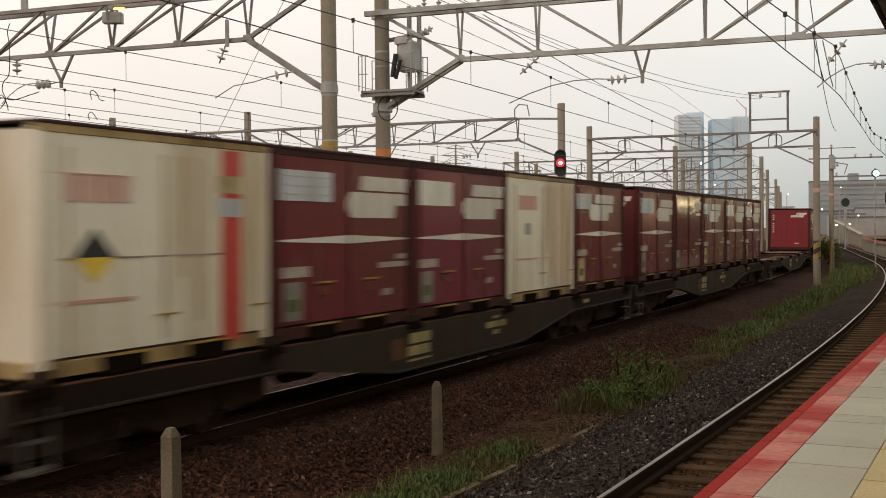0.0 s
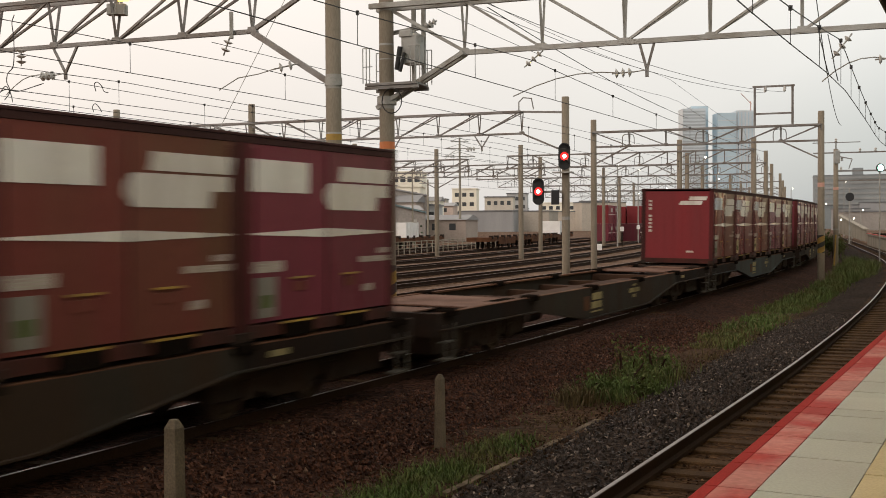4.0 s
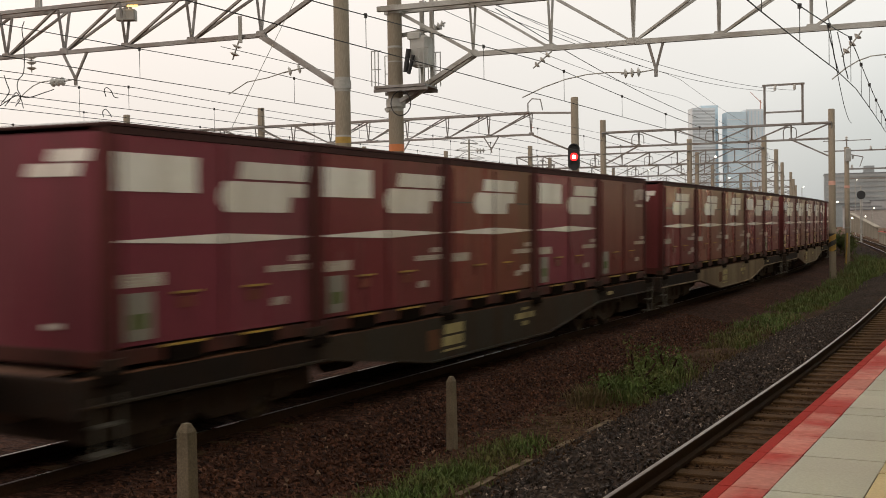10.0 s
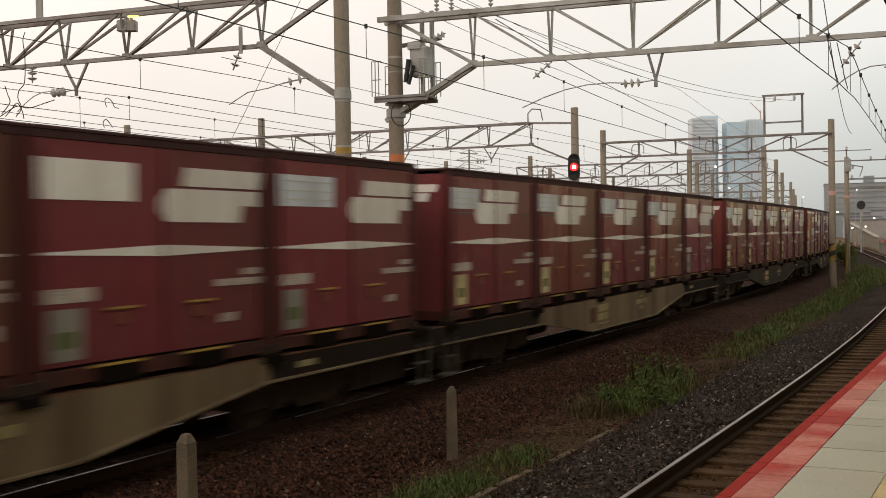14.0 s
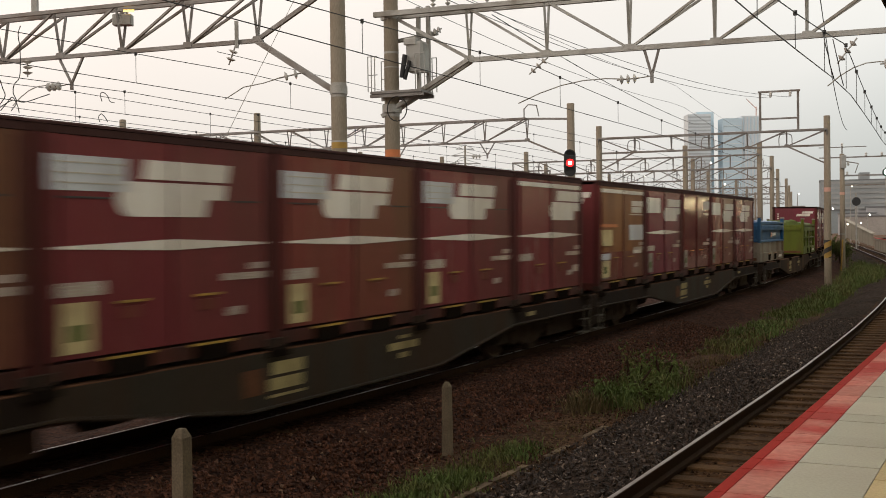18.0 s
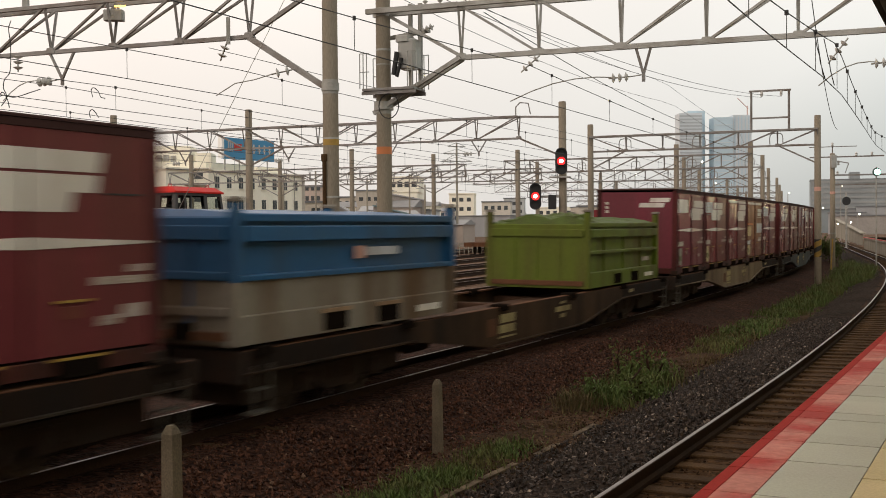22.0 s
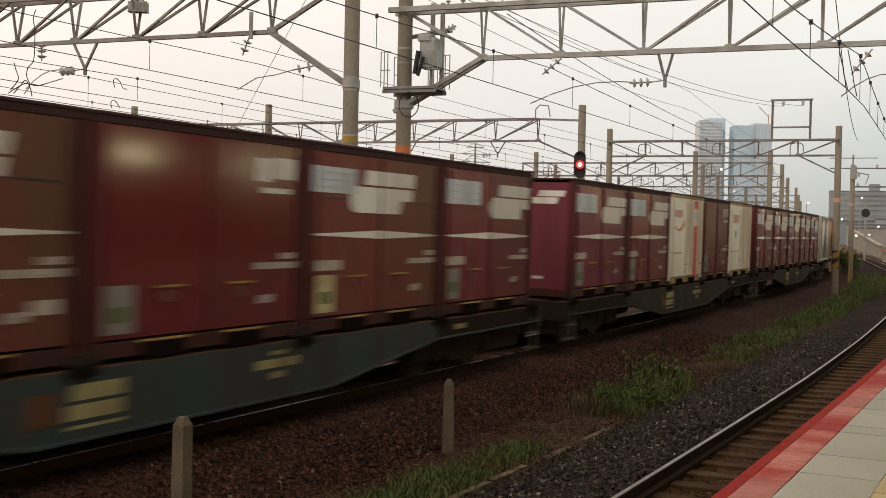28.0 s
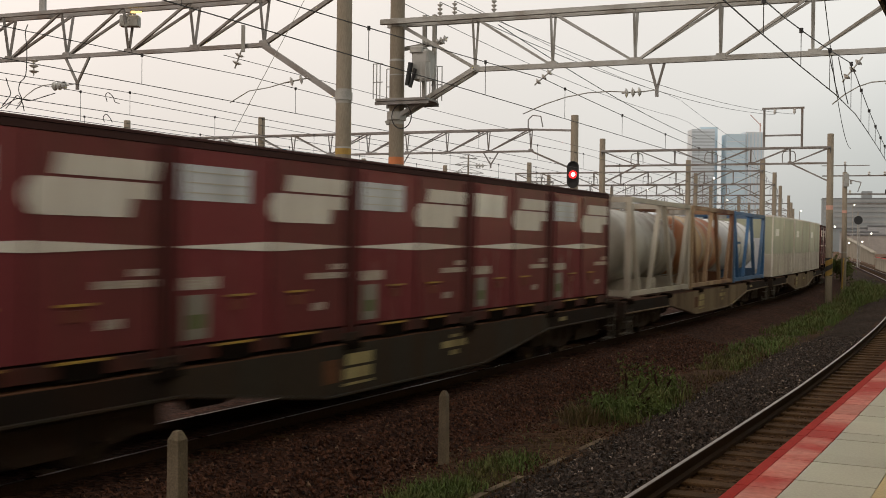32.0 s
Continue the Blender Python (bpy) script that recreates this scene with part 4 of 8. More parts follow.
def catenary(o_of, a, b, contact=5.40, messenger=6.17, sag=0.12, span=25.0, start=9.0, drop=5.0, first=0.0):
    wire_run("contact_wire", "dark copper contact wire over a track", 0, contact, a, b, 0.0, span, 0.009, start, o_of=o_of)
    wire_run("messenger_wire", "dark sagging messenger wire over a track", 0, messenger, a, b, sag, span, 0.009, start, 1.5, o_of=o_of)
    s = Shape()
    for k in range(math.ceil((a - first) / drop), int((b - first) / drop)):
        x = first + drop * k
        t = ((x - start) / span) % 1.0
        top = messenger - sag * 4 * t * (1 - t)
        s.rod(T(x, o_of(x), contact), T(x, o_of(x), top), 0.006, 4)
        s.rod(T(x, o_of(x), top - 0.04), T(x, o_of(x), top + 0.03), 0.03, 6)
    tagged(solid("droppers", s, M["wire"], "thin dropper wires between two overhead wires", "wire"), kind="stuff")


def overhead():
    # first pair of masts, beside the freight line
    f1 = Frame(-2.29, 24.70)
    pole(f1, 0, 11.0, 0.186, 0.90, [(0.60, 1.58, "band"), (4.50, 4.54, "galv"), (5.52, 5.84, "galv"), (4.36, 4.50, "yellow")], "grey concrete mast with a pale yellow band")
    th = thing("catenary_gantry", "grey lattice gantry over the yard tracks", "gantry", "gantries")
    truss(f1, [-2.06, -3.95, -5.83, -7.68, -9.5, -11.4, -13.3, -15.2, -17.1, -19.0, -20.9][::-1], 6.95, 8.04, -11.4, th)
    part("knee_brace", Shape().beam(f1(-2.06, 6.93), f1(-0.12, 5.68), 0.11, 0.13), M["truss_grey"], th)
    part("end_strut", Shape().beam(f1(-2.06, 6.97), f1(-0.1, 8.04), 0.09, 0.09), M["truss_grey"], th)
    part("upper_chord", Shape().beam(f1(-2.06, 8.04), f1(0, 8.04), 0.10, 0.10), M["truss_grey"], th)
    part("clamp_ring", Shape().lathe([(0.2, -0.09), (0.2, 0.09)], 20, tuple(f1(0, 5.68))), M["galv"], th, smooth=True)
    pole(f1, -23.0, 10.0, 0.2, 0.82)
    hanger(f1, -7.36, 6.95, 0.68)
    hanger(f1, -13.0, 6.95, 0.68)
    insulator("post_insulator", f1(-8.72, 6.52), f1(-8.72, 7.0), 3, 0.125)
    insulator("line_insulator", f1(-0.85, 6.12, -0.1), f1(-1.35, 6.0, -0.3), 2, 0.12)
    insulator("line_insulator", f1(-2.78, 6.42, -0.1), f1(-2.60, 6.85, -0.1), 2, 0.12)
    part("upright", Shape().beam(f1(-2.56, 6.8, -0.1), f1(-2.56, 7.42, -0.1), 0.08, 0.08), M["galv"], th)
    part("pull_off", Shape().path([f1(-1.35, 6.0, -0.3), f1(-1.75, 5.91, -0.3), f1(-2.25, 5.84, -0.35), f1(-2.72, 5.58, -0.4)], 0.012), M["galv"], th)
    part("upper_post", Shape().beam(f1(-8.45, 8.06), f1(-8.45, 9.4), 0.14, 0.14), M["galv"], th)
    lamp = thing("gantry_floodlight", "small grey floodlight clamped under the gantry, lit", "floodlight", m=Matrix.Translation(f1(-5.75, 7.72)))
    part("housing", Shape().box(-0.27, 0.19, -0.13, 0.13, -0.13, 0.13, 0.02).box(-0.05, -0.03, -0.14, -0.125, -0.13, 0.13), M["galv"], lamp)
    part("bracket", Shape().box(-0.04, 0.0, -0.02, 0.02, 0.13, 0.3), M["truss_grey"], lamp)
    part("lens", Shape().box(0.02, 0.28, -0.165, -0.15, 0.17, 0.22), M["lens_amber"], lamp)

    f2 = Frame(-1.19, 27.0)
    pole(f2, 0, 10.2, 0.20, 0.86, [(-0.2, 1.45, "yellow"), (4.31, 4.49, "orange"), (5.3, 5.42, "galv"), (6.85, 6.9, "galv"), (6.5, 6.53, "galv"), (7.7, 7.9, "galv")], "concrete mast with an orange band and striped foot")
    mast_stripes(f2(0, 0), 0.207, -0.2, 1.45)
    cd = thing("conduit", "rusty brown cable conduit strapped to a mast", "conduit")
    part("pipe", Shape().rod(Vector((-2.43, 24.54, -0.4)), Vector((-2.43, 24.54, 4.0)), 0.045, 8), M["sleeper"], cd)
    for z in (0.4, 1.9, 3.2):
        part("strap", Shape().lathe([(0.192, z - 0.02), (0.192, z + 0.02)], 18, tuple(f1(0, 0))), M["galv"], cd)
    part("elbow_box", Shape().rod(Vector((-2.43, 24.54, 4.0)), Vector((-2.43, 24.54, 4.16)), 0.07, 8), M["sleeper"], cd)
    th = thing("catenary_gantry", "pale grey lattice gantry over two lines", "gantry", "gantries")
    nodes = [2.04, 3.96, 5.90, 7.80, 9.74, 11.6, 13.3]
    truss(f2, nodes, 6.57, 7.80, 5.90, th, chord=0.105, web=0.055, mt="galv")
    for d in (-0.12, 0.14):
        part("knee_brace", Shape().beam(f2(2.04, 6.56, d), f2(-0.22, 5.32, d), 0.09, 0.10), M["galv"], th)
    part("end_strut", Shape().beam(f2(2.04, 6.6), f2(0.1, 7.74), 0.08, 0.08), M["galv"], th)
    for d in (-0.225, 0.225):
        part("upper_chord", Shape().beam(f2(-0.35, 7.80, d), f2(2.04, 7.80, d), 0.12, 0.12), M["galv"], th)
    part("mast_bracket", Shape().lathe([(0.24, -0.1), (0.24, 0.1)], 20, tuple(f2(0, 5.5))), M["galv"], th, smooth=True)
    pole(f2, 15.2, 9.0, 0.2, 0.86)
    hanger(f2, 6.4, 6.54, 0.62, -1, half=0.17, arm=2.6)
    hanger(f2, 12.0, 6.54, 0.62, -1, half=0.17)
    insulator("line_insulator", f2(3.55, 6.12, -0.1), f2(3.98, 6.5), 3)
    insulator("line_insulator", f2(10.35, 5.92, -0.1), f2(10.75, 6.45), 3)
    for e in (1.12, 1.5, 2.5):
        insulator("post_insulator", f2(e, 7.9), f2(e, 8.25), 3, 0.07)
    # switch gear on the mast
    box = thing("mast_switch", "grey pole-mounted switch box on a railed steel ledge", "switch gear", m=Matrix.LocRotScale(f2(0, 0), Euler((0, 0, G_DIR)), None))
    part("ledge", Shape().box(-0.4, 0.95, -0.42, 0.40, 5.84, 5.90, 0.01), M["truss_grey"], box)
    for y in (-0.36, 0.34):
        part("ledge_beam", Shape().beam((-0.42, y, 5.79), (0.98, y, 5.79), 0.06, 0.08), M["truss_grey"], box)
    part("tank", Shape().box(0.50, 0.94, -0.3, 0.2, 6.36, 7.08, 0.05).box(0.46, 0.80, -0.34, 0.1, 7.0, 7.16, 0.03), M["galv"], box)
    for a, b in (((0.64, 0.22, 5.9), (0.64, 0.22, 8.0)), ((0.9, 0.22, 5.9), (0.9, 0.22, 8.0)), ((0.1, 0.22, 7.2), (1.15, 0.22, 7.32))):
        part("bracket", Shape().beam(a, b, 0.09, 0.09), M["galv"], box)
    part("bushing", Shape().rod((0.42, -0.36, 6.2), (0.52, -0.38, 6.75), 0.06, 10).rod((0.5, -0.36, 6.15), (0.64, -0.38, 6.6), 0.045, 10), M["black"], box)
    for y in (-0.42, 0.4):
        for z in (6.3, 6.75):
            for x0, x1 in ((-0.45, -0.2), (0.75, 1.05)):
                part("guard_rail", Shape().rod((x0, y, z), (x1, y, z), 0.012, 6), M["galv"], box)
        for x in (-0.45, -0.36, -0.27, 0.8, 0.92, 1.04):
            part("guard_post", Shape().rod((x, y, 5.9), (x, y, 6.75), 0.013, 6), M["galv"], box)
    part("loop_cable", Shape().path([(0.3 + 0.26 * math.cos(t * math.pi / 8), -0.4, 5.45 + 0.3 * math.sin(t * math.pi / 8)) for t in range(-12, 5)], 0.014), M["wire"], box)
    insulator("line_insulator", f2(0.95, 7.28, 0.1), f2(1.3, 7.4, 0.1), 3)

    # second row, further up the yard
    f3 = Frame(5.93, 49.72)
    pole(f3, 0, 8.2, 0.19, 0.9, [(2.6, 2.75, "galv")])
    pole(f3, -16.25, 8.57, 0.19, 0.9)
    pole(f3, -24.42, 8.64, 0.19, 0.9)
    th = thing("catenary_gantry", "rusty grey lattice gantry across the yard", "gantry", "gantries")
    truss(f3, [-22.66 + 2.06 * i for i in range(11)], 6.60, 7.60, -12.0, th, chord=0.085, web=0.05)
    part("upper_chord", Shape().beam(f3(-24.4, 7.7), f3(-22.66, 7.62), 0.09, 0.09), M["truss_grey"], th)
    part("upper_chord", Shape().beam(f3(-2.06, 7.6), f3(0, 7.5), 0.09, 0.09), M["truss_grey"], th)
    for e, k in ((-24.3, 1.9), (-16.15, 1.9), (-16.35, -1.9), (-0.1, -1.9)):
        part("knee_brace", Shape().beam(f3(e, 5.75), f3(e + k, 6.58), 0.08, 0.08), M["truss_grey"], th)
    part("signal_loop", Shape().path([f3(-2.2, 7.6), f3(-2.2, 8.05), f3(-2.0, 8.25), f3(-1.6, 8.2), f3(-1.5, 7.7)], 0.03), M["truss_grey"], th)
    for e in (-20, -14, -8.5, -4):
        hanger(f3, e, 6.6, 0.6, -1)
    return f1, f2, f3


def far_gantry(fr, e0, e1, poles, z0=6.5, z1=7.4, top=8.3, r=0.19, portal=None, detail=True, bands=()):
    th = thing("catenary_gantry", "rusty grey lattice gantry, far along the line", "gantry", "gantries")
    n = max(3, round((e1 - e0) / 2.0))
    nodes = [e0 + (e1 - e0) * i / n for i in range(n + 1)]
    if detail:
        truss(fr, nodes, z0, z1, (e0 + e1) / 2, th, wide=0.4, chord=0.085, web=0.05)
    else:
        for d in (-0.2, 0.2):
            part("upper_chord", Shape().beam(fr(e0, z1, d), fr(e1, z1, d), 0.09, 0.09), M["truss_grey"], th)
        part("lower_chord", Shape().beam(fr(e0, z0), fr(e1, z0), 0.09, 0.09), M["truss_grey"], th)
        s = Shape()
        for i, e in enumerate(nodes):
            s.beam(fr(e, z0), fr(e, z1), 0.06, 0.06)
            if i:
                s.beam(fr(nodes[i - 1], z0 if i % 2 else z1), fr(e, z1 if i % 2 else z0), 0.06, 0.06)
        part("lattice", s, M["truss_grey"], th)
    for e in poles:
        pole(fr, e, top, r, 0.9, bands if e == 0 else ())
        for k in (-1.8, 1.8):
            if e0 - 0.1 <= e + k <= e1 + 0.1:
                part("knee_brace", Shape().beam(fr(e, z0 - 0.9), fr(e + k, z0), 0.07, 0.07), M["truss_grey"], th)
    for e in nodes[1::2]:
        part("signal_loop", Shape().path(smooth_line([fr(e - 0.35, z0), fr(e - 0.35, z0 + 0.45), fr(e - 0.2, z0 + 0.6), fr(e + 0.2, z0 + 0.55), fr(e + 0.25, z0 + 0.1)], 4), 0.022), M["truss_grey"], th)
    if portal:
        a, b, c = portal
        part("portal", Shape().beam(fr(a, z1), fr(a, c), 0.09, 0.09).beam(fr(b, z1), fr(b, c), 0.09, 0.09).beam(fr(a - 0.1, c), fr(b + 0.1, c), 0.09, 0.09).beam(fr(a, c - 0.68 * (c - z1)), fr(b, c - 0.68 * (c - z1)), 0.08, 0.08), M["truss_grey"], th)
        for e in (a + 0.5, b - 0.35):
            insulator("line_insulator", fr(e, c - 0.32, -0.3), fr(e, c - 0.02), 3, 0.07)


def signal(name, label, m, lens=("lens_red", 1), h=1.22, w=0.54, hood=True):
    """A colour light head with a round-ended backboard, hoods and lamps; it faces -y."""
    th = thing(name, label, "railway signal", "signals", m=m)
    out = []
    for i in range(24):
        a = 2 * math.pi * i / 24
        out.append((w / 2 * math.cos(a), (h - w) / 2 * (1 if math.sin(a) > 0 else -1) + w / 2 * math.sin(a)))
    part("backboard", Shape().slab(out, -0.01, 0.01), M["black"], th)
    part("case", Shape().box(-w * 0.3, w * 0.3, 0.01, 0.22, -h * 0.42, h * 0.42, 0.02), M["black"], th)
    n = 3
    for i in range(n):
        z = (1 - i) * (h - w) / 2 * 1.05
        s = Shape()
        for k in range(10):
            a0, a1 = math.pi * k / 10 - 0.15, math.pi * (k + 1) / 10 - 0.15
            s.add([(0.2 * math.cos(a), y, z + 0.2 * math.sin(a)) for a in (a0, a1) for y in (-0.2, 0)], [(0, 1, 3, 2)])
        part("hood", s, M["black"], th)
        lit = i == lens[1]
        # red lens drawn oversize, the halo of the lamp put into its disc
        part("lens", Shape().rod((0, -0.03, z), (0, -0.02, z), 0.18 if lens[0] == "lens_red" else 0.105, 18), M[lens[0]] if lit else M["black"], th)
        if lit:
            part("lamp", Shape().rod((0, -0.045, z), (0, -0.032, z), 0.085 if lens[0] == "lens_red" else 0.06, 14), M["lens_core"] if lens[0] == "lens_red" else M[lens[0]], th)
    part("pole_clamp", Shape().box(-0.06, 0.06, 0.2, 0.42, -0.1, 0.1), M["galv"], th)
    return th


# ---------------------------------------------------------------- freight wagons
def bogie_parts(parent, x):
    bg = new("bogie")
    bg.parent = parent
    bg.matrix_basis = pose(x, 0, 0)
    for y in (-0.86, 0.86):
        part("side_frame", Shape().slab([(-1.32, 0.52), (-1.2, 0.62), (-0.75, 0.62), (-0.4, 0.74), (0.4, 0.74), (0.75, 0.62), (1.2, 0.62), (1.32, 0.52), (1.2, 0.36), (0.72, 0.40), (0.38, 0.24), (-0.38, 0.24), (-0.72, 0.40), (-1.2, 0.36)], y - 0.06, y + 0.06), M["dark"], bg)
        for ax in (-0.95, 0.95):
            part("axle_box", Shape().box(ax - 0.15, ax + 0.15, y - 0.13, y + 0.13, 0.30, 0.56, 0.03), M["dark"], bg)
            part("spring", Shape().rod((ax * 0.25, y, 0.36), (ax * 0.25, y, 0.60), 0.09, 10), M["dark"], bg)
    for ax in (-0.95, 0.95):
        part("axle", Shape().rod((ax, -0.8, 0.43), (ax, 0.8, 0.43), 0.07, 10), M["dark"], bg)
        for y in (-0.53, 0.53):
            k = 1 if y > 0 else -1
            part("wheel", Shape().lathe([(0.46, -k * 0.075), (0.46, -k * 0.05), (0.43, -k * 0.04), (0.428, k * 0.06), (0.36, k * 0.065), (0.33, k * 0.03), (0.12, k * 0.04), (0.11, k * 0.08)], 28, (ax, y, 0.43), "y"), M["steel"], bg, smooth=True)
    part("bolster", Shape().box(-0.2, 0.2, -0.9, 0.9, 0.5, 0.82, 0.02), M["dark"], bg)
    return bg


def build_wagon(sill, label):
    w = thing("flat_wagon", label, "freight wagon", "container wagons")
    half = 9.85
    for y0, y1 in ((-1.24, -1.20), (1.20, 1.24)):
        belly = [(-5.6, 0.98), (5.6, 0.98), (5.6, 0.70), (5.5, 0.70), (2.5, 0.31), (-2.5, 0.31), (-5.5, 0.70), (-5.6, 0.70)]
        part("side_sill", Shape().slab(belly, y0, y1), M[sill], w)
        for e in (-1, 1):
            part("end_sill", Shape().slab([(min(e * 5.602, e * half), 0.71), (max(e * 5.602, e * half), 0.71), (max(e * 5.602, e * half), 0.98), (min(e * 5.602, e * half), 0.98)], y0, y1), M["end_sill"], w)
        k = -1 if y0 < 0 else 1
        part("sill_flange", Shape().slab([(-half, 0.955), (half, 0.955), (half, 0.99), (-half, 0.99)], min(1.11 * k, 1.236 * k), max(1.11 * k, 1.236 * k)), M["edge"], w, "worn rusty deck edge")
        part("lower_flange", Shape().slab([(-half, 0.70), (-5.5, 0.68), (-2.5, 0.29), (2.5, 0.29), (5.5, 0.68), (half, 0.70), (half, 0.725), (5.5, 0.705), (2.5, 0.315), (-2.5, 0.315), (-5.5, 0.705), (-half, 0.725)], min(1.14 * k, 1.30 * k), max(1.14 * k, 1.30 * k)), M[sill], w)
    part("centre_sill", Shape().box(-half, half, -0.30, 0.30, 0.50, 0.80), M["deck"], w)
    for x in (-5.4, -3.4, -1.1, 1.1, 3.4, 5.4):
        part("cross_beam", Shape().box(x - 0.14, x + 0.14, -1.19, 1.19, 0.62, 0.90 if abs(x) > 4 else 0.80, 0.01), M["deck"], w)
    for k in (-1, 1):
        part("end_deck", Shape().box(min(k * 5.9, k * 8.3), max(k * 5.9, k * 8.3), -1.105, 1.105, 0.955, 0.978), M["deck_plate"], w, "dusty brown deck plate")
        part("end_deck", Shape().box(min(k * 8.75, k * 9.78), max(k * 8.75, k * 9.78), -0.62, 0.62, 0.955, 0.976), M["deck_plate"], w, "dusty brown deck plate")
        # thin black plate paints the dark of a hole in the deck
        part("deck_slot", Shape().box(k * 6.5 - 0.5, k * 6.5 + 0.5, -1.02, -0.78, 0.976, 0.982), M["pit"], w, "near-black plate standing for a deck slot")
    for k in (-1, 1):
        part("headstock", Shape().box(k * half - 0.06, k * half + 0.06, -1.26, 1.26, 0.60, 0.99, 0.01), M["dark"], w)
        part("coupler", Shape().box(min(k * half, k * 10.26), max(k * half, k * 10.26), -0.12, 0.12, 0.74, 0.98, 0.03).box(min(k * 10.0, k * 10.26), max(k * 10.0, k * 10.26), -0.19, 0.10, 0.72, 1.0, 0.03), M["dark"], w)
        part("brake_hose", Shape().path([(k * 9.9, 0.4, 0.7), (k * 10.02, 0.4, 0.5), (k * 10.12, 0.38, 0.4), (k * 10.2, 0.36, 0.42)], 0.025), M["black"], w)
        for y in (-1, 1):
            st = Shape()
            for x in (9.70, 9.36):
                st.box(min(k * x, k * (x - 0.035)), max(k * x, k * (x - 0.035)), min(y * 1.26, y * 1.285), max(y * 1.26, y * 1.285), 0.22, 0.80)
            st.box(min(k * 9.30, k * 9.70), max(k * 9.30, k * 9.70), min(y * 1.10, y * 1.285), max(y * 1.10, y * 1.285), 0.19, 0.22).box(min(k * 9.30, k * 9.70), max(k * 9.30, k * 9.70), min(y * 1.15, y * 1.285), max(y * 1.15, y * 1.285), 0.485, 0.505)
            part("step_iron", st, M["step_grey"], w, "pale grey steel step")
        part("air_tank", Shape().rod((k * 3.2, 0.4, 0.5), (k * 4.4, 0.4, 0.5), 0.2, 14), M["dark"], w)
        # dark boxes added to hide the bright ground showing under the wagon
        part("dark_filler_box", Shape().box(k * 5.9 - 0.5, k * 5.9 + 0.5, -0.95, 0.95, 0.30, 0.75, 0.03).box(k * 8.9 - 0.6, k * 8.9 + 0.6, -0.95, 0.95, 0.26, 0.8, 0.03), M["dark"], w)
    part("brake_cylinder", Shape().rod((-4.6, -0.6, 0.52), (-3.9, -0.6, 0.52), 0.16, 14), M["dark"], w)
    part("brake_rod", Shape().rod((-6.3, -0.3, 0.46), (6.3, -0.3, 0.46), 0.03, 6), M["dark"], w)
    for i in range(6):
        x = (i - 2.5) * 3.7826
        for y in (-1, 1):
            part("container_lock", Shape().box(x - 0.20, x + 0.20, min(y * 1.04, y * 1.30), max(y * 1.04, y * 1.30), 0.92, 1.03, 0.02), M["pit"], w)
    # painted panels on the near sill
    for x0, x1, z0, z1, mt in ((-2.02, -1.32, 0.69, 0.85, "panel_dirty"), (-2.10, -1.34, 0.50, 0.65, "panel_dirty"), (-2.08, -1.31, 0.41, 0.445, "panel_dirty"), (-2.6, -2.2, 0.48, 0.80, "edge"), (0.9, 1.78, 0.68, 0.79, "panel_dirty"), (1.2, 1.52, 0.84, 0.89, "panel_dirty"), (1.2, 1.5, 0.55, 0.63, "panel_dirty"), (6.2, 6.6, 0.80, 0.88, "panel_dirty")):
        part("painted_panel", Shape().box(x0, x1, -1.246, -1.238, z0, z1), M[mt], w)
    for ob in w.children:
        ob.matrix_basis = pose(0, 0, 0.035)
    for x in (-7.1, 7.1):
        bogie_parts(w, x)
    return w


# ---------------------------------------------------------------- containers
CL, CW, CH = 3.715, 2.45, 2.51


def quad_mark(parent, name, x0, x1, z0, z1, mt, skew=0.0, lift=0.006, face="side", label=""):
    """A thin painted panel on the near side or on the leading end; skew leans it to the right."""
    t = lift
    if face == "side":
        y = -CW / 2 + 0.012
        s = Shape().slab([(x0, z0), (x1, z0), (x1 + skew, z1), (x0 + skew, z1)], y - t - 0.004, y)
    else:
        x = -CL / 2 + 0.014
        s = Shape().add([(x - d, y, z) for d in (0, t + 0.004) for y, z in ((x0, z0), (x1, z0), (x1 + skew, z1), (x0 + skew, z1))], [(0, 1, 2, 3), (7, 6, 5, 4), (0, 4, 5, 1), (1, 5, 6, 2), (2, 6, 7, 3), (3, 7, 4, 0)])
    return part(name, s, M[mt], parent, label)


def mark_on_side(parent, u, mt="label", face="side"):
    """The freight company's slanted mark as plain shapes: a raised bar over a stepped bar with a round end."""
    if face == "side":
        quad_mark(parent, "company_mark", u + 0.38, u + 1.78, 1.985, 2.19, mt, 0.05)
        y = -CW / 2 + 0.012
        arc = [(u + 0.20 - 0.19 * math.sin(math.pi * a / 8), 1.772 + 0.183 * math.cos(math.pi * a / 8)) for a in range(9)]
        part("company_mark", Shape().slab(arc + [(u + 1.38, 1.588), (u + 1.43, 1.782), (u + 1.73, 1.782), (u + 1.77, 1.955)], y - 0.009, y), M[mt], parent)
    else:
        quad_mark(parent, "company_mark", u - 0.32, u - 0.90, 2.11, 2.235, mt, -0.05, face="end")
        quad_mark(parent, "company_mark", u, u - 0.74, 1.955, 2.09, mt, -0.05, face="end")


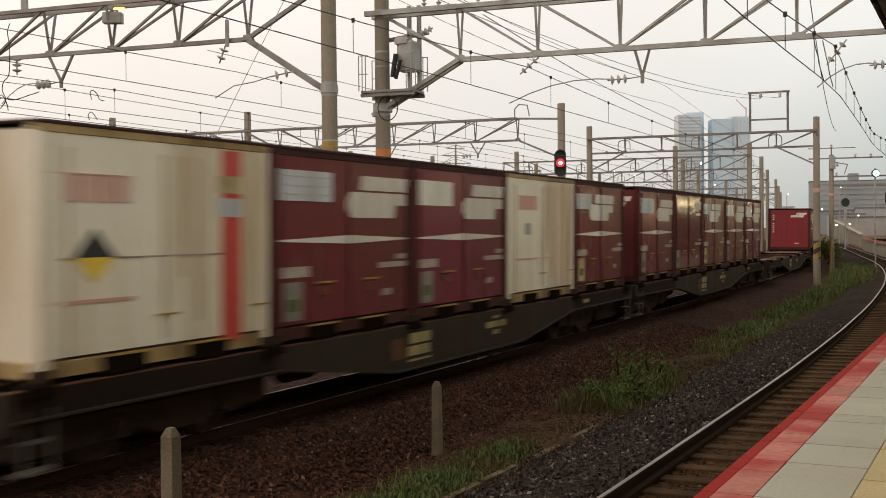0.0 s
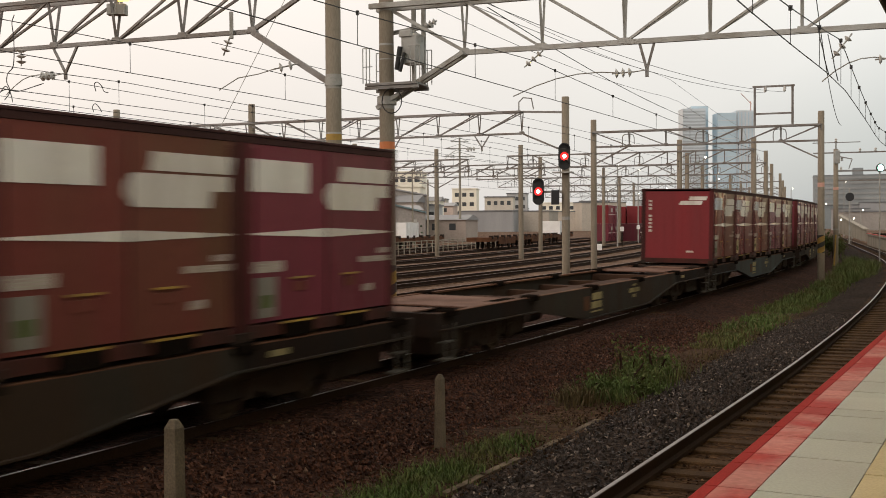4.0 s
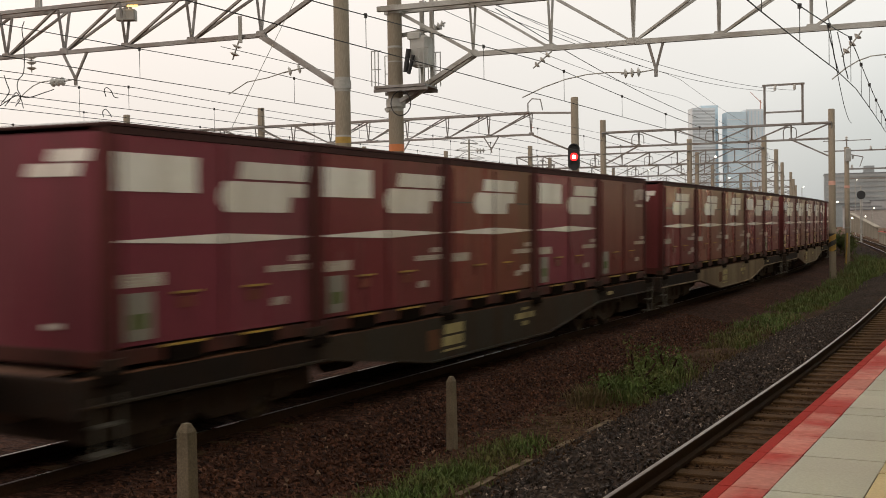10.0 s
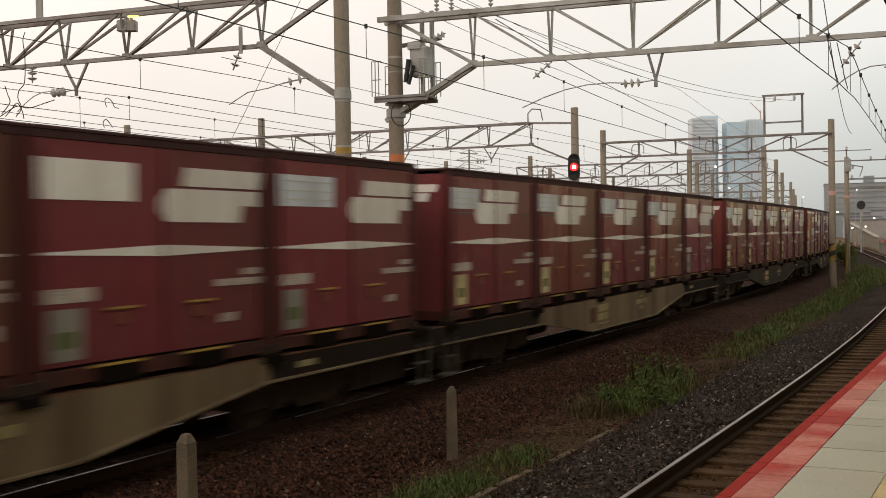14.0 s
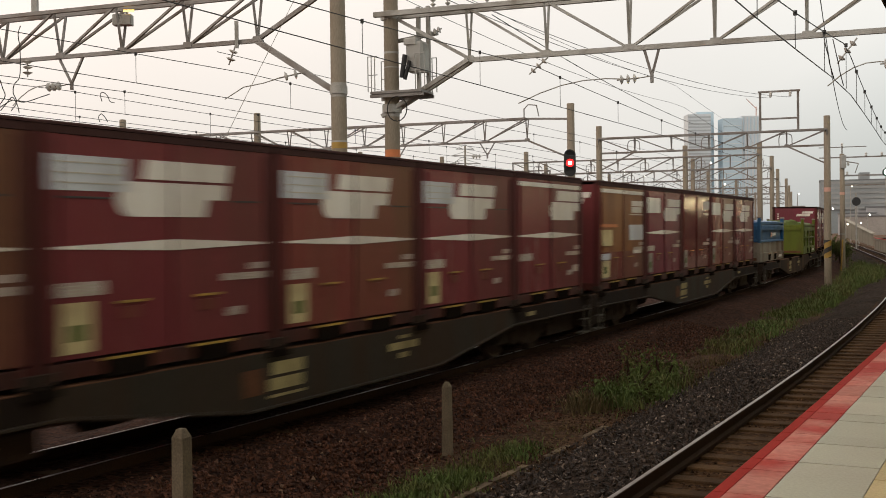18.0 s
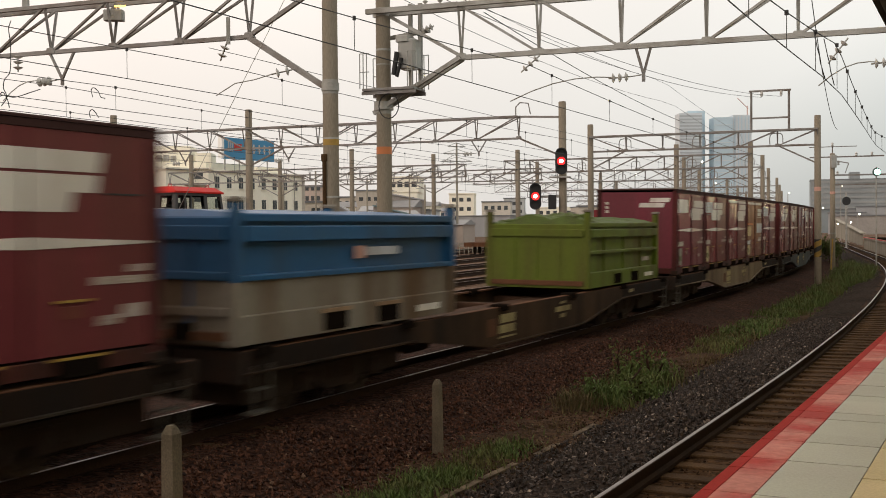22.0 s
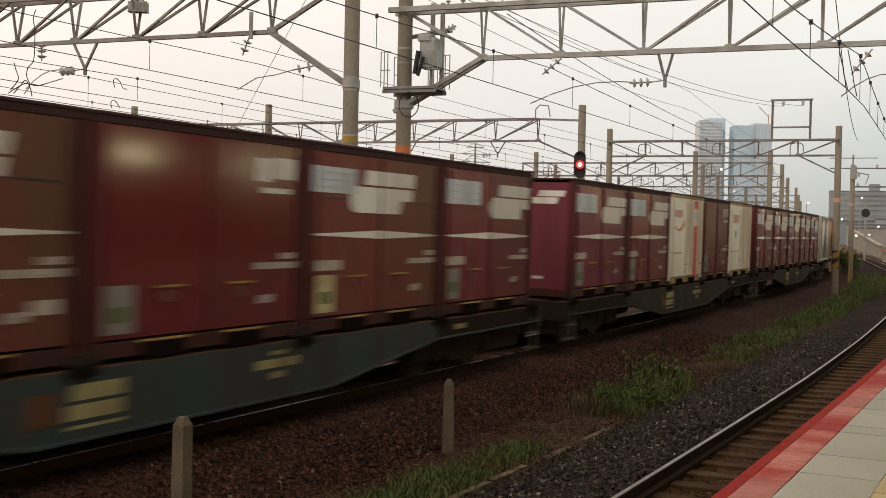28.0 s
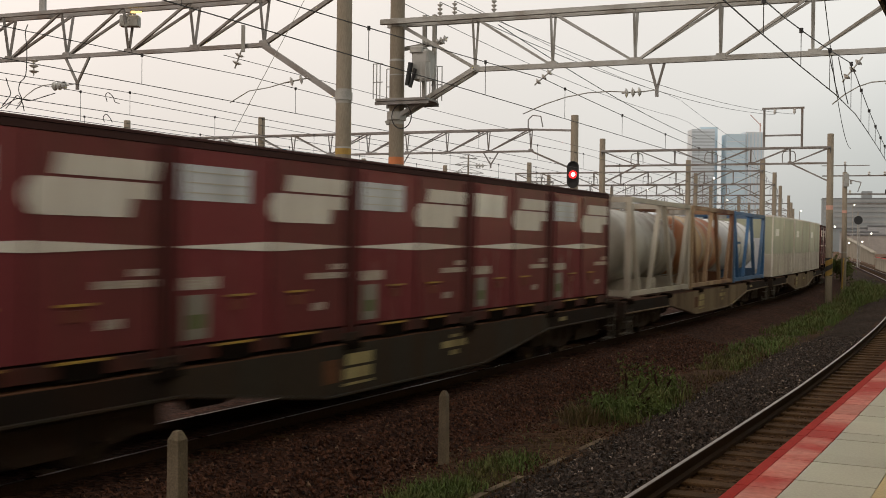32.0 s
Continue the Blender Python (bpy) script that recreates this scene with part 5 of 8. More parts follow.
def build_container(paint, label, rect=True, mark=True, stripe=True, top_band=False, number=True, end_paint=None, style="red", rect_mt="label", shift=0.0):
    c = thing("freight_container", label, "container", "freight containers")
    hx, hy = CL / 2, CW / 2
    end_mt = end_paint or paint
    part("floor_frame", Shape().box(-hx, hx, -hy + 0.02, hy - 0.02, 0.0, 0.16, 0.01), M["cream_rust" if paint == "cream" else "base_rust"], c, "rust-stained lower frame")
    # corner posts
    for x in (-1, 1):
        for y in (-1, 1):
            # posts painted dark to carry the shaded gap between containers
            part("corner_post", Shape().box(min(x * hx, x * (hx - 0.13)), max(x * hx, x * (hx - 0.13)), min(y * (hy - 0.004), y * (hy - 0.15)), max(y * (hy - 0.004), y * (hy - 0.15)), 0.0, CH - 0.07, 0.015), M[paint if paint == "cream" else "post_seam_dark"], c)
            part("corner_casting", Shape().box(min(x * (hx + 0.006), x * (hx - 0.17)), max(x * (hx + 0.006), x * (hx - 0.17)), min(y * (hy + 0.004), y * (hy - 0.17)), max(y * (hy + 0.004), y * (hy - 0.17)), -0.03, 0.09, 0.01), M["dark"], c)
    for y in (-1, 1):
        # red containers: shade and dirt of the upper edge put into the rail colour
        part("top_rail", Shape().box(-hx, hx, min(y * hy, y * (hy - 0.1)), max(y * hy, y * (hy - 0.1)), CH - 0.125, CH - 0.05, 0.004), M["cream_rust" if paint == "cream" else "roof"], c)
    for x in (-1, 1):
        # end wall with shallow upright ribs
        pts = []
        n = 14
        for i in range(n):
            a = -hy + 0.15 + (CW - 0.30) * i / n
            w = (CW - 0.30) / n
            d = 0.019 if i % 2 else 0.014
            pts += [(a, d), (a + w * 0.8, d)]
        pts.append((hy - 0.15, 0.014))
        rows = [[(x * (hx - d), y, z) for y, d in pts] for z in (0.14, CH - 0.1)]
        part("end_wall", strip(rows), M[end_mt], c)
    # two leaves of the side door, each with three ribs, set back between the posts
    for y in (-1, 1):
        for x0, x1 in ((-hx + 0.135, -0.01), (0.01, hx - 0.135)) if y < 0 else ((-hx + 0.135, hx - 0.135),):
            s = Shape().box(x0, x1, min(y * (hy - 0.05), y * (hy - 0.012)), max(y * (hy - 0.05), y * (hy - 0.012)), 0.19, CH - 0.13)
            leaf = part("door_leaf", s, M[paint], c)
        for x in (-hx + 0.2, -0.02, hx - 0.2) if y < 0 else ():
            part("lock_rod", Shape().rod((x, y * (hy - 0.002), 0.18), (x, y * (hy - 0.002), CH - 0.18), 0.014, 6), M[paint if paint == "cream" else "post_seam_dark"], c)
    part("roof", Shape().box(-hx - 0.01, hx + 0.01, -hy - 0.008, hy + 0.008, CH - 0.045, CH - 0.01, 0.015), M["roof"], c)
    # pocket is a black block, the shade of its opening put into the colour
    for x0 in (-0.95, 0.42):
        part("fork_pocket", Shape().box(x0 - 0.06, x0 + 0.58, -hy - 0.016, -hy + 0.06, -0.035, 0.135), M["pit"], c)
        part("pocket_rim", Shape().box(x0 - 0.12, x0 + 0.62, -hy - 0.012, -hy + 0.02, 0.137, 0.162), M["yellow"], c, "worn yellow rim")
    if style == "red":
        for x in (-0.66, 0.58):
            quad_mark(c, "handle_plate", x - 0.13, x + 0.13, 0.54, 0.66, "brown", 0, 0.008)
            part("door_handle", Shape().box(x - 0.22, x + 0.22, -hy - 0.02, -hy + 0.0, 0.70, 0.725), M["yellow"], c, "worn yellow handle")
        if stripe:
            y = -hy + 0.012
            part("white_stripe", Shape().slab([(-hx + 0.14, 1.27), (0, 1.225), (hx - 0.14, 1.27), (hx - 0.14, 1.29), (0, 1.345), (-hx + 0.14, 1.29)], y - 0.010, y), M["label"], c, "white tapering painted stripe")
        if rect:
            x0, x1, z0, z1 = (-1.77, -0.71, 1.84, 2.185) if shift else (-1.73, -0.47, 1.80, 2.20)
            quad_mark(c, "type_panel", x0, x1, z0, z1, rect_mt)
            if rect_mt == "label_blue":
                for k in (0.2, 0.48, 0.78):
                    quad_mark(c, "lettering_bar", x0 + 0.06, x1 - 0.05, z0 + k * (z1 - z0), z0 + k * (z1 - z0) + 0.014, "tank_grey", 0, 0.010)
        if paint == "ochre":
            quad_mark(c, "lower_panel", -hx + 0.14, hx - 0.14, 0.2, 0.85, "brown", 0, 0.003)
            for x0, x1, z0, z1, mt in ((0.68, 1.62, 1.95, 2.08, "label"), (0.68, 1.52, 1.79, 1.93, "label"), (0.5, 1.62, 1.73, 1.75, "label"), (0.48, 1.68, 1.11, 1.49, "label_blue"), (0.82, 1.55, 0.78, 0.86, "label"), (-1.68, -0.88, 1.0, 1.37, "band"), (-1.7, -0.5, 1.43, 1.5, "orange"), (-1.7, -1.02, 0.68, 0.82, "label_blue"), (-1.68, -1.07, 0.27, 0.65, "band")):
                quad_mark(c, "marking_panel", x0, x1, z0, z1, mt, 0, 0.009)
        elif mark:
            mark_on_side(c, -0.85 if shift else -0.09)
            if shift:
                for x, w in ((-1.62, 0.72), (1.0, 0.55)):
                    quad_mark(c, "vent_slot", x, x + w, 1.765, 1.785, "black", 0, 0.004)
        else:
            faded = "label_faded" if paint == "maroon_dark" else "label"
            quad_mark(c, "company_mark", 0.84, 1.10, 1.92, 2.20, faded, 0.02)
            quad_mark(c, "company_mark", 1.15, 1.60, 1.96, 2.22, faded, 0.02)
            quad_mark(c, "company_mark", 0.95, 1.52, 1.78, 1.845, faded, 0.0)
        if top_band:
            quad_mark(c, "top_band", -hx + 0.14, hx - 0.14, 2.235, 2.32, "label", 0, 0.008)
        if paint != "ochre" and stripe:
            quad_mark(c, "inspection_label", -hx + 0.18, -hx + 0.82, 0.80, 0.94, "label_faded")
        quad_mark(c, "inspection_label", 0.84, 1.72, 0.855, 0.935, "label_faded")
        quad_mark(c, "inspection_label", 1.34, 1.68, 0.975, 1.05, "label_faded")
        if rect or not stripe:
            quad_mark(c, "inspection_label", -hx + 0.24, -hx + 0.66, 0.24, 0.74, "band" if shift else "bin_grey")
            quad_mark(c, "green_spot", -hx + 0.34, -hx + 0.56, 0.36, 0.52, "tarp_green", 0, 0.010)
        else:
            quad_mark(c, "inspection_label", 1.25, 1.58, 0.5, 0.64, "label_faded")
        quad_mark(c, "inspection_label", 0.92, 1.2, 0.44, 0.54, "label_faded")
        bars = Shape()
        y = -hy + 0.012
        for x0, x1, z0, n in ((-hx + 0.22, -hx + 0.78, 0.825, 3), (0.88, 1.66, 0.872, 2), (0.95, 1.17, 0.462, 2))[0 if stripe else 1:]:
            for i in range(n):
                z = z0 + i * 0.036
                bars.box(x0, x1 - 0.07 * (i % 2), y - 0.013, y - 0.009, z, z + 0.013)
        tagged(part("lettering", bars, M["tank_grey"], c, "grey lines of small print"), kind="stuff")
        # leading end: mark, upright number bars, small plate
        mark_on_side(c, -0.07, face="end")
        if number:
            for i in range(9):
                z = 2.12 - 0.125 * i
                if i != 3:
                    quad_mark(c, "number_bar", 0.86, 0.96, z - 0.075, z, "label", face="end")
        quad_mark(c, "end_plate", -0.56, -0.32, 0.36, 0.42, "label", face="end")
    return c


def build_white_container(label, kind):
    c = build_container("cream", label, style="white")
    if kind == 1:
        for i in range(4):
            quad_mark(c, "lettering_bar", -1.5 + 0.23 * i, -1.32 + 0.23 * i, 1.72, 1.98, "pale_red")
        quad_mark(c, "lettering_bar", -1.7, -0.6, 1.985, 2.0, "pale_red")
        part("hazard_sign", Shape().slab([(-1.40, 1.16), (-1.12, 1.45), (-0.84, 1.16)], -CW / 2 - 0.004, -CW / 2 + 0.012), M["black"], c)
        part("hazard_sign", Shape().slab([(-1.40, 1.16), (-0.84, 1.16), (-1.12, 0.90)], -CW / 2 - 0.004, -CW / 2 + 0.012), M["yellow_clean"], c)
        quad_mark(c, "red_stripe", 0.92, 1.28, 0.12, 2.36, "red_mark")
        quad_mark(c, "yellow_patch", 0.84, 1.30, 1.86, 2.06, "band", 0, 0.010)
        quad_mark(c, "grey_patch", 0.84, 1.30, 1.58, 1.80, "label_blue", 0, 0.010)
        quad_mark(c, "red_line", -1.7, -0.55, 0.70, 0.74, "pale_red")
        quad_mark(c, "grey_line", -1.6, 0.9, 1.14, 1.16, "bin_grey")
    elif kind == 2:
        for i in range(4):
            quad_mark(c, "lettering_bar", -1.3 + 0.24 * i, -1.1 + 0.24 * i, 1.78, 2.06, "pale_red")
        quad_mark(c, "blue_emblem", -0.98, -0.70, 1.30, 1.52, "far_band")
        quad_mark(c, "red_line", -1.6, 0.6, 0.80, 0.84, "pale_red")
        quad_mark(c, "red_stripe", 0.75, 0.80, 0.2, 2.3, "pale_red")
        quad_mark(c, "red_stripe", 1.12, 1.17, 0.2, 2.3, "pale_red")
    else:
        for i in range(5):
            quad_mark(c, "lettering_bar", -1.5 + 0.2 * i, -1.34 + 0.2 * i, 1.84, 2.04, "pale_red")
        yy = -CW / 2 + 0.012
        low = [(-1.32 + 1.15 * k / 8, 1.56 - 0.14 * math.sin(math.pi * k / 8) + 0.16 * (k / 8) ** 2) for k in range(9)]
        top = [(x - 0.02, z + 0.03 + 0.13 * (q / 8) ** 1.5) for q, (x, z) in enumerate(low)]
        part("red_swoosh", Shape().slab(low + top[::-1], yy - 0.010, yy), M["orange"], c, "orange-red curved swoosh")
        quad_mark(c, "red_stripe", 0.78, 1.22, 0.14, 1.62, "red_mark")
        quad_mark(c, "red_stripe", 0.78, 1.22, 2.12, 2.34, "red_mark")
        quad_mark(c, "grey_patch", 0.72, 1.28, 1.78, 2.0, "label_blue", 0, 0.010)
        quad_mark(c, "red_line", -1.7, -0.5, 0.82, 0.87, "pale_red")
    y = -CW / 2 + 0.012
    for x in (-1.62, -0.28, 0.08, 0.34, 0.62, 1.52):
        part("door_rib", Shape().slab([(x - 0.035, 0.2), (x + 0.035, 0.2), (x + 0.035, CH - 0.16), (x - 0.035, CH - 0.16)], y - 0.022, y), M["cream"], c)
    for x, z0, w in ((-0.1, 0.25, 0.05), (0.2, 0.9, 0.06), (0.48, 0.4, 0.04), (1.40, 0.2, 0.05), (-1.5, 0.2, 0.06)):
        quad_mark(c, "rust_run", x, x + w, z0, 2.25, "cream_run", 0, 0.003)
    for x in (-0.2, 1.45):
        quad_mark(c, "door_handle", x, x + 0.34, 0.5, 0.525, "yellow", 0, 0.02)
    return c


def build_bin(top_mt, low_mt, label, tarp, heaped, h=1.62, proud=0.12):
    """An open-top bin: plain sides with a heavy top band and a skirt, corner posts and a tarpaulin."""
    c = thing("bulk_bin", label, "container", "open bulk bins")
    hx, hy = 2.97, 1.20
    mid = 0.78 if low_mt != top_mt else 0.0
    if mid:
        part("lower_side", Shape().box(-hx, hx, -hy - 0.012, hy + 0.012, 0.0, mid, 0.02), M[low_mt], c)
    part("upper_side", Shape().box(-hx, hx, -hy + 0.05, hy - 0.05, mid + (0.003 if mid else 0.0), h - 0.06, 0.02), M[top_mt], c)
    for x in (-hx + 0.06, hx - 0.06):
        for y in (-hy, hy):
            part("corner_post", Shape().box(x - 0.08, x + 0.08, y - 0.07, y + 0.07, 0.0, h + proud, 0.02), M[top_mt], c)
            part("lifting_lug", Shape().box(x - 0.1, x + 0.1, y - 0.09, y + 0.09, h + proud, h + proud + 0.06, 0.02), M["bin_grey"], c)
            if mid:
                part("post_foot", Shape().box(x - 0.084, x + 0.084, y - 0.074, y + 0.074, 0.0, mid, 0.02), M[low_mt], c)

    def band(name, k, z0, z1, out, mt):
        part(name, Shape().box(-hx + 0.15, hx - 0.15, min(k * (hy - 0.06), k * (hy + out)), max(k * (hy - 0.06), k * (hy + out)), z0, z1, 0.015), M[mt], c)
    for k in (-1, 1):
        band("top_band", k, h - 0.36, h - 0.17, 0.075, top_mt)
        band("top_lip", k, h - 0.115, h - 0.02, 0.06, top_mt)
        band("side_ledge", k, 0.78, 0.85, 0.06, top_mt)
        band("skirt", k, 0.0, 0.36, 0.06, low_mt)
        for x in (-1.55, 0.0, 1.55):
            part("side_seam", Shape().box(x - 0.05, x + 0.05, min(k * (hy - 0.06), k * (hy - 0.01)), max(k * (hy - 0.06), k * (hy - 0.01)), 0.36, h - 0.37), M[top_mt if not mid else low_mt], c) if not mid else None
        part("end_beam", Shape().box(min(k * hx, k * (hx + 0.05)), max(k * hx, k * (hx + 0.05)), -hy + 0.07, hy - 0.07, h - 0.34, h - 0.17, 0.01), M[top_mt], c)
        part("end_sill", Shape().box(min(k * hx, k * (hx + 0.04)), max(k * hx, k * (hx + 0.04)), -hy + 0.07, hy - 0.07, 0.06, 0.17, 0.01), M["edge"], c, "rusty lower edge")
        for y in (-0.56, 0.0, 0.56):
            part("end_rib", Shape().box(min(k * hx, k * (hx + 0.018)), max(k * hx, k * (hx + 0.018)), y - 0.03, y + 0.03, 0.17, h - 0.35), M[top_mt], c)
    rows = []
    rnd = random.Random(label)
    n = 60
    for i in range(n + 1):
        x = -hx + 0.02 + (2 * hx - 0.04) * i / n
        row = []
        fall = 1.0 if 0 < i < n else 0.0
        for j in range(17):
            t = j / 16 * 2 - 1
            lump = (0.10 - abs(noise.noise((x * 1.3 + t, t * 1.2, heaped * 3))) * 0.35) * (1.0 if heaped else 0.4) - abs(noise.noise((x * 2.6 + t * 1.5, t * 2.2, 2.0))) * 0.10 + (0.05 - min(0.12, abs(noise.noise((x * 1.9 - t * 2.4, t * 0.8 + x * 0.5, 5.0)))) * 0.9) * (0.9 if heaped else 0.3)
            heap = heaped * (1 - abs(t) ** 2.2) * (0.45 + 0.55 * max(0.0, 1 - (x + hx) / 1.7))
            z = h - 0.03 + fall * ((0.07 * (1 - t * t)) + heap + lump * (1 - t ** 4) * ((0.25 + 0.9 * max(0.0, 1 - (x + hx) / 2.2)) if heaped else 0.3)) - 0.12 * (1 - fall)
            row.append((x, t * (hy + 0.015), z))
        rows.append(row)
    part("tarpaulin", strip(rows), M[tarp], c, "creased tarpaulin cover", smooth=not heaped)
    for x0 in (-1.05, 0.42):
        # black blocks again stand for the shaded pocket openings
        part("fork_pocket", Shape().box(x0, x0 + 0.62, -hy - 0.066, -hy + 0.02, 0.03, 0.27), M["pit"], c)
        part("pocket_rim", Shape().box(x0 - 0.06, x0 + 0.68, -hy - 0.085, -hy + 0.02, 0.272, 0.325), M["frame_rust" if mid else top_mt], c)
    if mid:
        for y in (-0.62, 0.30):
            part("end_pocket", Shape().box(-hx - 0.045, -hx + 0.02, y, y + 0.32, 0.04, 0.26), M["pit"], c)
        part("end_rail", Shape().box(-hx - 0.05, -hx, -hy + 0.07, hy - 0.07, 0.36, 0.46, 0.01), M[low_mt], c)
        part("end_rail", Shape().box(-hx - 0.05, -hx, -hy + 0.07, hy - 0.07, 0.80, 0.89, 0.01), M[top_mt], c)
    else:
        for k, (i, j, w) in enumerate(((1, 2, 9), (3, 14, 10), (5, 3, 12), (9, 13, 8), (14, 2, 11))):
            line = [Vector(rows[min(n - 1, i + q * 2)][max(0, min(16, j + (1 if j < 8 else -1) * q))]) + Vector((0, 0, 0.035 * math.sin(math.pi * q / w))) for q in range(w + 1)]
            part("tarpaulin_fold", Shape().path(smooth_line(line, 3), 0.05, 7), M[tarp], c, "bunched tarpaulin fold")
    if not mid:
        part("label_plate", Shape().box(1.75, 2.35, -hy + 0.03, -hy + 0.054, 0.50, 0.60), M["label_faded"], c)
    part("label_plate", Shape().box(1.65, 2.4, -hy - 0.068, -hy - 0.04, 0.10, 0.20), M["label"], c)
    if low_mt != top_mt:
        part("label_plate", Shape().box(0.15, 1.1, -hy - 0.02, -hy - 0.002, 1.02, 1.14), M["label_blue"], c)
        part("label_plate", Shape().box(-0.15, 0.1, -hy - 0.02, -hy - 0.002, 0.98, 1.16), M["pale_red"], c)
    return c


def build_tank(frame_mt, tank_mt, label, h=2.5, blue=False):
    c = thing("tank_container", label, "tank container", "tank containers")
    hx, hy = 3.03, 1.22
    for x in (-hx + 0.07, hx - 0.07):
        for y in (-hy + 0.07, hy - 0.07):
            part("corner_post", Shape().box(x - 0.07, x + 0.07, y - 0.07, y + 0.07, 0, h, 0.01), M[frame_mt], c)
        for z in (0.1, h - 0.07):
            part("end_beam", Shape().box(x - 0.07, x + 0.07, -hy + 0.14, hy - 0.14, z - 0.07, z + 0.07), M[frame_mt], c)
    for y in (-hy + 0.06, hy - 0.06):
        for z in (0.1, h - 0.06):
            part("side_rail", Shape().box(-hx + 0.14, hx - 0.14, y - 0.06, y + 0.06, z - 0.06, z + 0.06), M[frame_mt], c)
        for a, b in ((-hx + 0.1, -hx + 0.95), (hx - 0.1, hx - 0.95), (-0.25, -1.1), (0.25, 1.1)):
            part("brace", Shape().beam((a, y, h - 0.12), (b, y, 0.15), 0.11, 0.10), M[frame_mt], c)
    part("tank", Shape().lathe([(0.30, -2.80), (0.70, -2.72), (0.93, -2.50), (0.99, -2.25), (0.99, 2.25), (0.93, 2.50), (0.70, 2.72), (0.30, 2.80)], 32, (0, 0, 1.24), "x"), M[tank_mt], c, smooth=True)
    part("manhole", Shape().rod((0, 0, 2.28), (0, 0, 2.44), 0.3, 16), M["galv"], c)
    part("walkway", Shape().box(-2.9, 2.9, 0.5, 0.95, h - 0.03, h + 0.01), M["galv"], c)
    for x in (-2.05, -0.7, 0.7, 2.05):
        part("tank_band", Shape().lathe([(0.992, x - 0.05), (1.004, x - 0.04), (1.004, x + 0.04), (0.992, x + 0.05)], 32, (0, 0, 1.24), "x"), M["galv"], c, smooth=True)
    lad = Shape()
    for y in (-0.62, -0.28):
        lad.rod((-hx + 0.02, y, 0.2), (-hx + 0.02, y, h), 0.02, 6)
    for i in range(7):
        lad.rod((-hx + 0.02, -0.62, 0.4 + 0.3 * i), (-hx + 0.02, -0.28, 0.4 + 0.3 * i), 0.015, 6)
    part("ladder", lad, M["galv"], c, "grey steel end ladder")
    part("valve_box", Shape().box(-hx + 0.08, -hx + 0.40, 0.15, 0.65, 0.2, 0.62, 0.03), M["tank_grey"], c)
    for x in (-1.7, 0, 1.7):
        part("saddle", Shape().box(x - 0.12, x + 0.12, -1.0, 1.0, 0.1, 0.42), M[frame_mt], c)
    if blue:
        part("marking_panel", Shape().box(-2.0, -0.9, -1.02, -0.985, 1.2, 1.6), M["label"], c)
        part("marking_bar", Shape().box(-1.9, -1.0, -1.03, -1.018, 1.36, 1.44), M["blue"], c)
    return c


def build_box20(label):
    c = thing("side_curtain_container", label, "container", "pale green containers")
    hx, hy, h = 3.05, 1.24, 2.55
    part("lower_side", Shape().box(-hx, hx, -hy, hy, 0.0, 0.95, 0.02), M["tank_grey"], c, "white lower side boards")
    part("upper_side", Shape().box(-hx, hx, -hy, hy, 0.953, h - 0.06, 0.02), M["pale_green"], c, "pale green upper curtain")
    part("roof", Shape().box(-hx, hx, -hy, hy, h - 0.057, h, 0.02), M["label"], c)
    for i in range(13):
        x = -hx + 0.1 + (2 * hx - 0.2) * i / 12
        part("side_rib", Shape().box(x - 0.03, x + 0.03, -hy - 0.03, -hy, 0.08, 0.95), M["label"], c)
    for x in (-hx + 0.06, 0, hx - 0.06):
        part("post", Shape().box(x - 0.06, x + 0.06, -hy - 0.02, -hy + 0.02, 0.0, h - 0.06), M["label"], c)
    part("label_plate", Shape().box(-2.2, -1.4, -hy - 0.012, -hy + 0.01, 1.7, 2.0), M["white"], c)
    part("end_grille", Shape().box(-hx - 0.012, -hx + 0.01, -0.9, 0.9, 0.3, 1.6), M["label_blue"], c)
    return c


# ---------------------------------------------------------------- the train
WAGON_OFFSET = {-3: -0.06, -2: -0.26, 0: -0.26, 1: 0.2, 2: 0.25, 3: -0.19, 4: 0.15, 5: -0.25, 7: 0.23, 8: -0.24, 9: 0.48, 10: -0.05}
FLOOR_Z = 1.09


def train_s(t):
    """Where the first container of wagon 0 begins, along the line."""
    u = (t - 16) / 16
    return -74.169 - 131.683 * u - 1.509 * u ** 2 - 1.973 * u ** 3 - 1.741 * u ** 4


